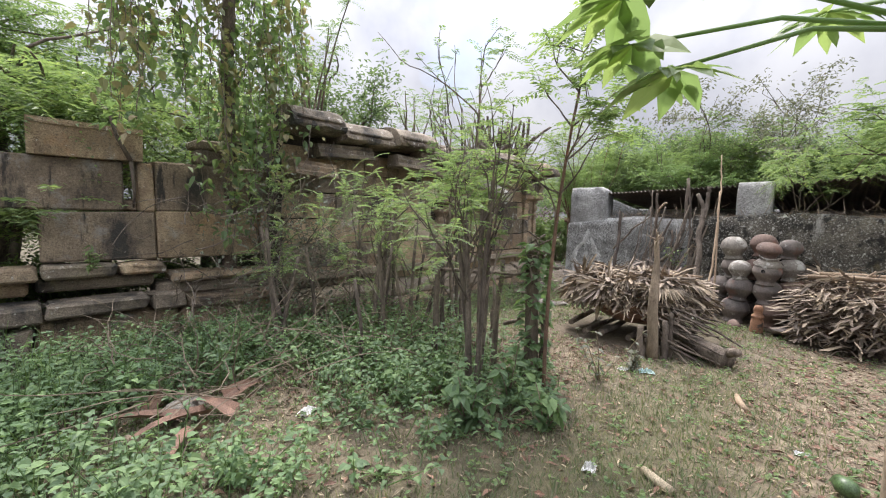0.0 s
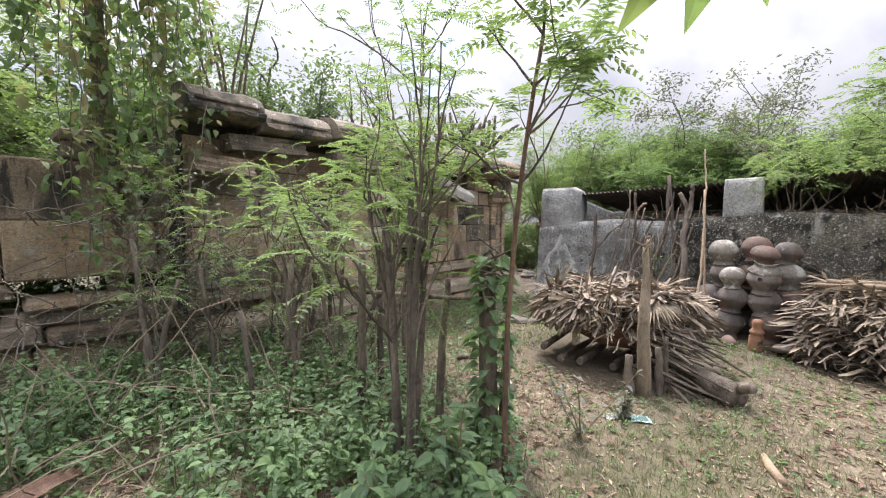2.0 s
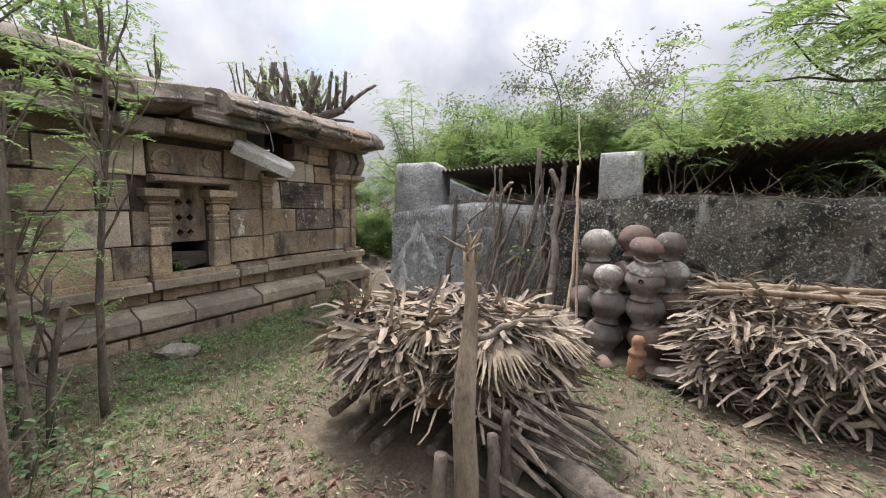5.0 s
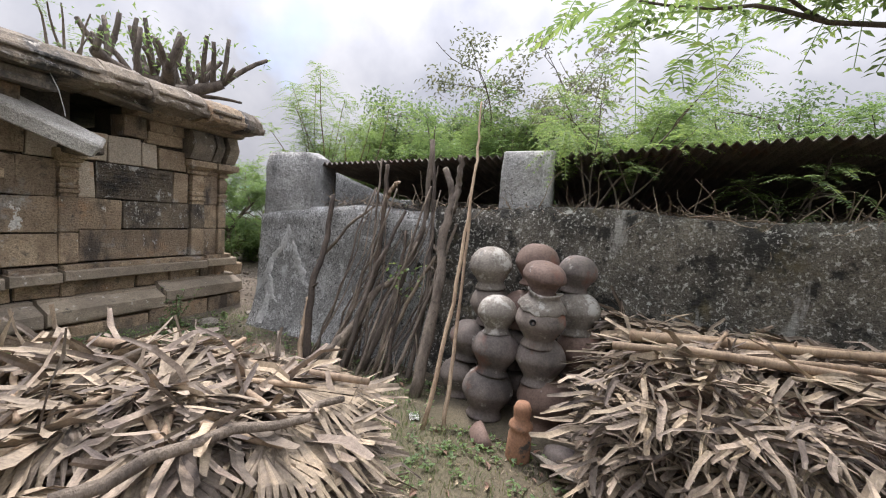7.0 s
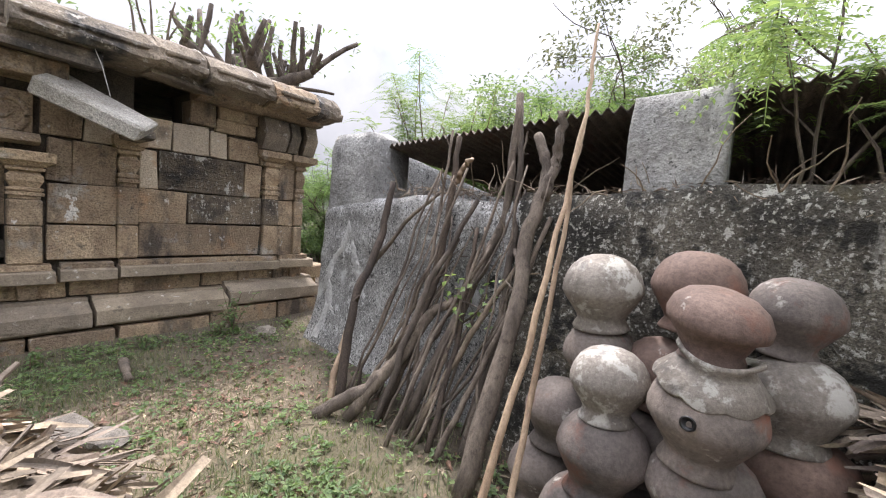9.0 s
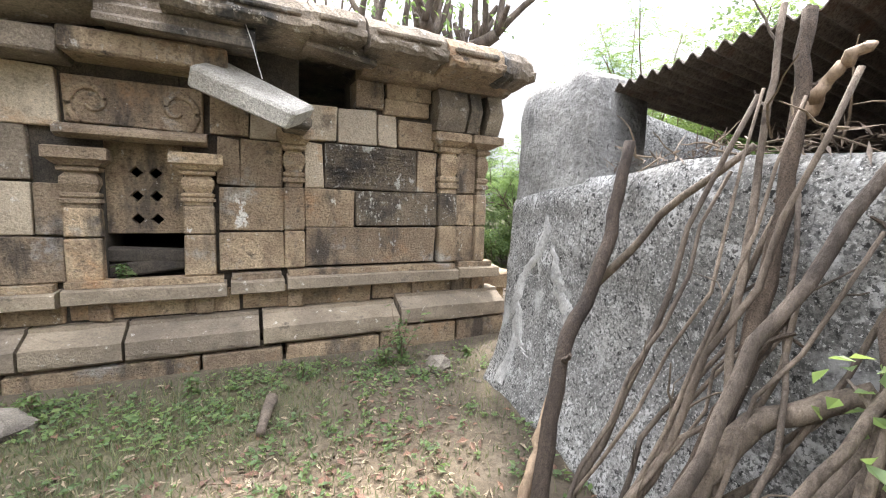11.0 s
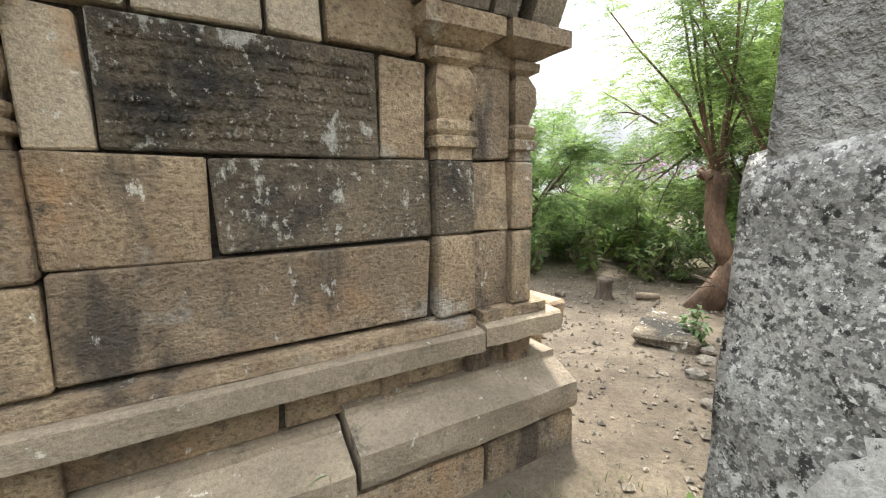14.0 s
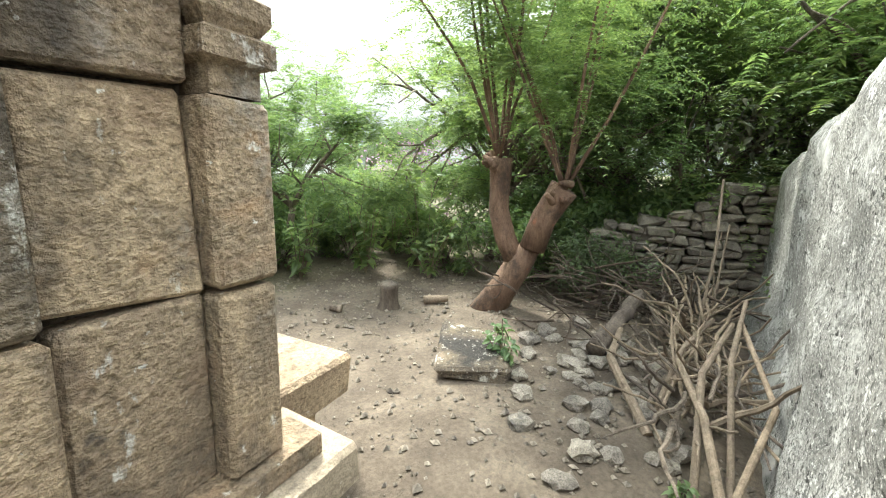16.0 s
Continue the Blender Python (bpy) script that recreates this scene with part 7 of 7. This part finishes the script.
rng = np.random.default_rng(11)
side_tree = thing("roadside_tree", "feathery tree spreading branches over the leaf stack", "tree", at=(6.7, -2.5, 0))
g, tips = Geo(), []
p = limb(g, (0, 0, -0.1), (0, 0.1, 1), 2.0, 0.1, 0.08, 0.04, 5, 9)
for d in ((0.0, 1, 0.45), (0.2, 1, 0.65), (-0.2, 1, 0.7), (0.1, 1.0, 0.9), (-0.3, 1, 0.6), (0, -1, 0.6)):
    tips += branching(g, p[-1], d, 1.35, 0.024, 2, 0.35, 3, 0.02, 0.62)
part("trunk", g, BARK, side_tree, "", True)
P, D = tips_arrays(tips)
P, D = P[P[:, 2] > 2.05], D[P[:, 2] > 2.05]
k = rng.integers(0, len(P), 1000)
c, st = Geo(), Geo()
fronds(c, P[k] + rng.normal(scale=0.10, size=(1000, 3)), unit(D[k] * 0.4 + rand_dirs(1000, 0.4, 0.05)), rng.uniform(0.2, 0.38, 1000), 10, 0.055, 0.018, 0.35, st)
part("crown", c, LEAF_BRIGHT, side_tree)
tagged(part("leaf_stalk", st, LEAF, side_tree), kind="stuff")


# ---- ground cover ----
def weed_density(x, y):
    d = 1.0 * bump2(x, y, 1.3, 3.9, 1.5, 1.2) + 1.0 * bump2(x, y, 2.3, 2.4, 0.7, 0.9) + 0.9 * bump2(x, y, -0.3, 3.6, 1.0, 1.6) + 0.7 * bump2(x, y, 2.9, 3.6, 0.8, 0.9) + 0.6 * bump2(x, y, 0.5, 2.2, 0.6, 0.5)
    d = d - 1.7 * bump2(x, y, 0.85, 2.95, 0.65, 0.5)
    return d


def scatter(n, x0, x1, y0, y1, density):
    x, y = rng.uniform(x0, x1, n), rng.uniform(y0, y1, n)
    k = rng.random(n) < density(x, y)
    return x[k], y[k]


# keep plants out of the standing things
def clear(x, y):
    ok = ~((np.abs(x - H1[0]) < 0.68) & (np.abs(y - H1[1]) < 0.85)) & ~((y > 5.22) & (x > 2.4) & (x < 8.97)) & ~((y > 5.4) & (x < 2.5))
    ok &= ~((x > 7.0) & (y < 1.5)) & ~((x > shed_x(y) - 0.2) & (y < 4.5) & (x < 13))
    return ok & ~((x > 6.3) & (y < 0.45))


wx, wy = scatter(3700, -1.6, 4.0, 1.5, 5.4, weed_density)
k = clear(wx, wy)
wx, wy = wx[k], wy[k]
weeds, stems = Geo(), Geo()
for x, y in zip(wx, wy):
    h = rng.uniform(0.08, 0.42) * (0.6 + 0.5 * min(1.0, max(0.0, y - 1.5)))
    z = gh(x, y)
    m = rng.integers(9, 20)
    a = rng.uniform(0, 2 * np.pi, m)
    lean = rng.normal(scale=0.12, size=2)
    t = rng.uniform(0.25, 1, m)
    at = np.column_stack([x + lean[0] * t + 0.03 * np.cos(a), y + lean[1] * t + 0.03 * np.sin(a), z + h * t])
    size = rng.uniform(0.028, 0.068)
    broad_leaves(weeds, at, np.column_stack([np.cos(a), np.sin(a), rng.uniform(0.0, 0.5, m)]), size * rng.uniform(0.7, 1.2, m), size * 0.62, 0.15, 0.35)
    tube(stems, [(x, y, z - 0.02), (x + lean[0], y + lean[1], z + h)], (0.004, 0.002), 4, False)
solid("weeds", weeds, LEAF_WEED, "low broad-leaved green weeds covering the earth", "weeds", kind="stuff")
solid("weed_stems", stems, LEAF, "thin green stems of the weeds", "weeds", kind="stuff")
# straggling dry vines and long grass among the weeds
vines = Geo()
for k in range(260):
    x, y = rng.uniform(0.4, 3.4), rng.uniform(2.6, 5.0)
    limb(vines, (x, y, gh(x, y) + rng.uniform(0, 0.35)), rand_dirs(1, 0.5, 0.15)[0], rng.uniform(0.4, 1.1), 0.005, 0.002, 0.22, 7, 4)
solid("dry_vines", vines, BARK_PALE, "tangle of dry trailing vines in the weeds", "weeds", kind="stuff")


def blades(x, y, h, w):
    g = Geo()
    n = len(x)
    a = rng.uniform(0, 2 * np.pi, n)
    z = ground_height(x, y)
    lean = rng.normal(scale=0.5, size=(n, 2)) * h[:, None]
    d = np.column_stack([np.cos(a), np.sin(a)]) * w
    base, top = np.column_stack([x, y]), np.column_stack([x, y]) + lean
    v = np.stack([np.column_stack([base + d, z - 0.005]), np.column_stack([base - d, z - 0.005]), np.column_stack([base + lean * 0.45 + d * 0.6, z + h * 0.6]), np.column_stack([base + lean * 0.45 - d * 0.6, z + h * 0.6]), np.column_stack([top, z + h])], 1).reshape(-1, 3)
    b = np.arange(n)[:, None] * 5
    g.add(v, b + [0, 1, 3, 2])
    g.f.append(b + [2, 3, 4])
    return g


bx, by = scatter(170000, -1.0, 9.0, -1.6, 5.2, lambda x, y: zone_masks(x, y)[0] * 0.75 + 0.04)
k = clear(bx, by)
bx, by = bx[k], by[k]
solid("grass", blades(bx, by, rng.uniform(0.02, 0.065, len(bx)), 0.003), BLADE, "short sparse grass, part green and part dry", "grass", kind="stuff")
# small clover-like herbs in the grass
hx, hy = scatter(30000, -0.6, 8.4, -0.4, 5.1, lambda x, y: 0.07 + (0.65 * bump2(x, y, 6.0, 4.7, 2.2, 0.4) + 0.5 * bump2(x, y, 6.7, 2.2, 0.5, 1.4) + 0.35 * bump2(x, y, 4.6, 3.8, 1.0, 0.6)) * (0.5 + 0.8 * np.sin(x * 4.1 + y) * np.sin(y * 5.3 - x)) + 0.5 * bump2(x, y, 0.4, 2.7, 0.8, 0.5))
k = clear(hx, hy)
hx, hy = hx[k], hy[k]
herbs = Geo()
n = len(hx) * 5
i = np.repeat(np.arange(len(hx)), 5)
a = rng.uniform(0, 2 * np.pi, n)
at = np.column_stack([hx[i] + rng.normal(scale=0.015, size=n), hy[i] + rng.normal(scale=0.015, size=n), ground_height(hx[i], hy[i]) + rng.uniform(0.008, 0.035, n)])
leaves(herbs, at, np.column_stack([np.cos(a), np.sin(a), np.full(n, 0.25)]), rng.uniform(0.02, 0.05, n), rng.uniform(0.014, 0.03, n))
solid("ground_herbs", herbs, LEAF, "small round-leaved green herbs on the ground", "weeds", kind="stuff")


def chips(x, y, length, width, lift=0.012):
    g = Geo()
    n = len(x)
    a = rng.uniform(0, 2 * np.pi, n)
    d = np.column_stack([np.cos(a), np.sin(a), rng.normal(scale=0.15, size=n)])
    at = np.column_stack([x, y, ground_height(x, y) + rng.uniform(0.003, lift, n)])
    return leaves(g, at, d, length, width, 0.25, 0.05)


def litter_density(x, y):
    return zone_masks(x, y)[1] * 0.8 + 0.10 + 0.35 * np.clip(np.sin(x * 2.7 + 1.3 * y) * np.sin(y * 3.1 - 0.9 * x), 0, 1)


lx, ly = scatter(42000, -0.8, 8.3, -1.6, 5.1, litter_density)
k = clear(lx, ly)
lx, ly = lx[k], ly[k]
solid("straw_litter", chips(lx, ly, rng.uniform(0.02, 0.085, len(lx)), rng.uniform(0.006, 0.02, len(lx))), CHIP, "scattered straw, husks and chips on the earth", "litter", kind="stuff")
lx, ly = scatter(9000, -0.8, 8.3, -1.6, 5.1, litter_density)
k = clear(lx, ly)
lx, ly = lx[k], ly[k]
solid("leaf_litter", chips(lx, ly, rng.uniform(0.03, 0.09, len(lx)), rng.uniform(0.015, 0.04, len(lx)), 0.02), HUSK, "brown fallen leaves on the earth", "litter", kind="stuff")
# dry brown grass tangles
tx, ty = scatter(5200, 3.0, 7.4, 1.6, 4.0, lambda x, y: 0.9 * bump2(x, y, 6.6, 3.3, 0.45, 0.4) + 0.8 * bump2(x, y, 3.9, 2.2, 0.5, 0.5) + 0.7 * bump2(x, y, 3.6, 1.7, 0.35, 0.3))
k = clear(tx, ty)
solid("dry_grass", blades(tx[k], ty[k], rng.uniform(0.03, 0.12, k.sum()), 0.002), CHIP, "tangled dry brown grass", "grass", kind="stuff")
# gravel of the east yard
px_, py_ = scatter(9500, 7.8, 13.0, 4.3, 8.6, lambda x, y: 0.55 + 0 * x)
k = (px_ > 8.95) | (py_ < 5.0)
px_, py_ = px_[k], py_[k]
n = len(px_)
s = rng.uniform(0.004, 0.022, n) * rng.uniform(0.4, 1.5, n)
octa = np.array([(1, 0, 0), (0, 1, 0), (-1, 0, 0), (0, -1, 0), (0, 0, 0.8), (0, 0, -0.6)])
v = octa[None] * rng.uniform(0.6, 1.3, (n, 6, 1)) * s[:, None, None] + np.column_stack([px_, py_, ground_height(px_, py_) + s * 0.3])[:, None]
tri = np.array([(0, 1, 4), (1, 2, 4), (2, 3, 4), (3, 0, 4), (1, 0, 5), (2, 1, 5), (3, 2, 5), (0, 3, 5)])
solid("gravel", Geo().add(v, (np.arange(n)[:, None, None] * 6 + tri[None]).reshape(-1, 3)), GRAVEL, "small stones scattered on bare earth", "gravel", kind="stuff")


# ---- single small plants and objects ----
def small_plant(x, y, h, n, size, material, label, name="small_plant", z=None, spread=0.5):
    t = thing(name, label, "plant", at=(x, y, gh(x, y) if z is None else z))
    g, c = Geo(), Geo()
    for k in range(n):
        q = limb(g, (0, 0, -0.02), (rng.normal() * spread * 0.5, rng.normal() * spread * 0.5, 1), h * rng.uniform(0.6, 1.1), 0.007, 0.003, 0.08, 6, 5)
        m = 16
        i = rng.integers(1, 7, m)
        broad_leaves(c, q[i], rand_dirs(m, 0.5, 0.2), rng.uniform(0.7, 1.2, m) * size, size * 0.5, 0.15, 0.3)
    part("stem", g, BARK_PALE, t)
    part("leaves", c, material, t)
    return t


small_plant(3.50, 1.46, 0.55, 4, 0.06, LEAF_GREY, "thin grey-green plant growing alone")
small_plant(4.0, 1.35, 0.22, 8, 0.055, LEAF_GREY, "low grey-green plant at the foot of the heap")
small_plant(2.05, 1.72, 0.42, 8, 0.11, LEAF_WEED, "large-leaved green weed beside the post")
small_plant(2.4, 1.35, 0.36, 7, 0.10, LEAF_WEED, "large-leaved green weed beside the post")
small_plant(2.55, 1.75, 0.5, 7, 0.10, LEAF_WEED, "large-leaved green weed beside the post")
small_plant(7.72, 4.93, 0.46, 10, 0.055, LEAF, "bright green weed at the foot of the temple")
small_plant(7.55, 4.85, 0.2, 5, 0.05, LEAF, "bright green weed at the foot of the temple")
small_plant(10.72, 5.62, 0.34, 6, 0.08, LEAF_WEED, "young green plant beside the stone slab")
small_plant(5.75, 5.5, 0.12, 6, 0.06, LEAF, "green weed growing in the broken window", z=0.7)
small_plant(0.5, 5.5, 0.25, 6, 0.06, LEAF, "green weed growing on the wall's ledge", z=0.86)
for x, y, h, s in ((12.3, 8.0, 1.2, 0.16), (11.6, 8.4, 1.0, 0.14), (12.9, 7.6, 1.4, 0.17), (11.0, 8.8, 0.9, 0.13), (13.3, 8.3, 1.7, 0.18), (12.5, 7.2, 0.8, 0.12), (10.6, 9.2, 1.5, 0.15)):
    small_plant(x, y, h, 8, s, LEAF_BRIGHT, "tall large-leaved green plant at the yard's edge", "leafy_plant", None, 0.35)
for x, y in ((6.2, 4.85), (6.9, 4.8), (5.4, 4.9), (8.3, 4.85), (8.9, 4.6), (10.0, 4.6), (9.7, 4.55)):
    small_plant(x, y, rng.uniform(0.1, 0.18), 5, 0.045, LEAF, "small green weed on the path")

# curled banana sheaths and brown leaves
for x, y, rz, L in ((0.68, 3.05, 150, 0.5), (0.85, 3.0, 190, 0.45), (0.95, 2.85, 110, 0.4), (0.6, 3.3, 60, 0.45), (1.0, 3.15, 20, 0.35), (0.75, 2.8, 230, 0.35)):
    g = Geo()
    t = np.linspace(0, 1, 9)
    for k in range(5):
        w = (k - 2) / 2
        p = np.column_stack([t * L, 0.07 * w * (1 - 0.7 * t), 0.03 + 0.05 * np.sin(t * 2.6) + 0.05 * w * w * (1 - t)])
        if k:
            g.add(np.concatenate([q, p]), [[i, i + 1, i + 10, i + 9] for i in range(8)])
        q = p
    solid("dry_sheath", g, HUSK, "curled reddish brown dry banana leaf sheath", "dry leaf", "dry leaf pieces").matrix_basis = pose(x, y, gh(x, y), rng.uniform(-20, 20), 0, rz)
for x, y, L, rz, m, lab in ((0.42, 2.98, 0.13, 100, BARK_PALE, "short pale cut piece of wood"), (2.3, 0.62, 0.2, 60, CHIP, "curled strip of dry bark"), (3.9, 0.5, 0.28, 20, BARK_TAN, "short tan stick on the grass")):
    g = Geo()
    tube(g, [(-L / 2, 0, 0.02), (0, 0.01, 0.022), (L / 2, 0, 0.02)], (0.024, 0.026, 0.02), 9)
    solid("wood_piece", g, m, lab, "wood", smooth=True).matrix_basis = pose(x, y, gh(x, y), 0, 0, rz)


def crumple(x, y, s, material, label, name):
    g = Geo()
    n = 8
    u, w = np.meshgrid(np.linspace(-1, 1, n), np.linspace(-1, 1, n), indexing="ij")
    z = 0.35 * np.abs(rng.normal(size=u.shape)) * (1 - 0.5 * (u ** 2 + w ** 2))
    i = (np.arange(n - 1)[:, None] * n + np.arange(n - 1)[None])
    g.add(np.stack([u * s, w * s * 0.7, z * s + 0.006], -1), np.stack([i, i + n, i + n + 1, i + 1], -1).reshape(-1, 4))
    solid(name, g, material, label, "litter").matrix_basis = pose(x, y, gh(x, y), 0, 0, rng.uniform(0, 360))


crumple(4.05, 1.25, 0.07, TEAL, "crumpled pale teal plastic bag on the earth", "plastic_bag")
crumple(3.95, 1.42, 0.05, PAPER, "crumpled white plastic scrap", "plastic_scrap")
crumple(1.35, 2.6, 0.07, PAPER, "torn white paper scrap in the weeds", "paper_scrap")
crumple(2.17, 0.93, 0.05, PAPER, "torn white paper scrap on the grass", "paper_scrap")
crumple(3.3, 0.1, 0.04, PAPER, "torn white paper scrap on the grass", "paper_scrap")
crumple(7.0, 1.55, 0.05, PAPER, "torn white plastic scrap by the poles", "plastic_scrap")
g = Geo()
lathe(g, [(0.0, 0.0), (0.03, 0.008), (0.05, 0.04), (0.05, 0.07), (0.035, 0.12), (0.0, 0.14)], (0, 0, 0), 18, turned(0, 90, 0))
solid("fallen_papaya", g, MELON, "green unripe papaya fallen on the ground", "fruit", smooth=True).matrix_basis = pose(2.88, -0.12, gh(2.88, -0.12) + 0.045, 0, 0, 30)

# dry grass, twigs and rubble on top of the shed wall
n = 2600
y = rng.uniform(-5.5, 3.4, n)
x = shed_x(y) + rng.uniform(0.02, 0.42, n)
z = 1.55 + 0.03 * np.sin(y * 3) - 0.05 * (y > 1.9) + rng.uniform(0.0, 0.05, n)
deb = Geo()
leaves(deb, np.column_stack([x, y, z]), rand_dirs(n, 0.5, 0.1), rng.uniform(0.03, 0.12, n), rng.uniform(0.004, 0.014, n))
solid("wall_top_debris", deb, STRAW_DULL, "dry grass and leaf debris on the wall's top", "litter", kind="stuff")
tw = Geo()
for k in range(220):
    y = rng.uniform(-5.0, 3.3)
    limb(tw, (shed_x(y) + rng.uniform(0.0, 0.35), y, 1.56), rand_dirs(1, 0.6, 0.35)[0], rng.uniform(0.1, 0.4), 0.005, 0.002, 0.2, 5, 4)
solid("wall_top_twigs", tw, BARK_PALE, "dry twigs lying on the shed wall's top", "litter", kind="stuff")
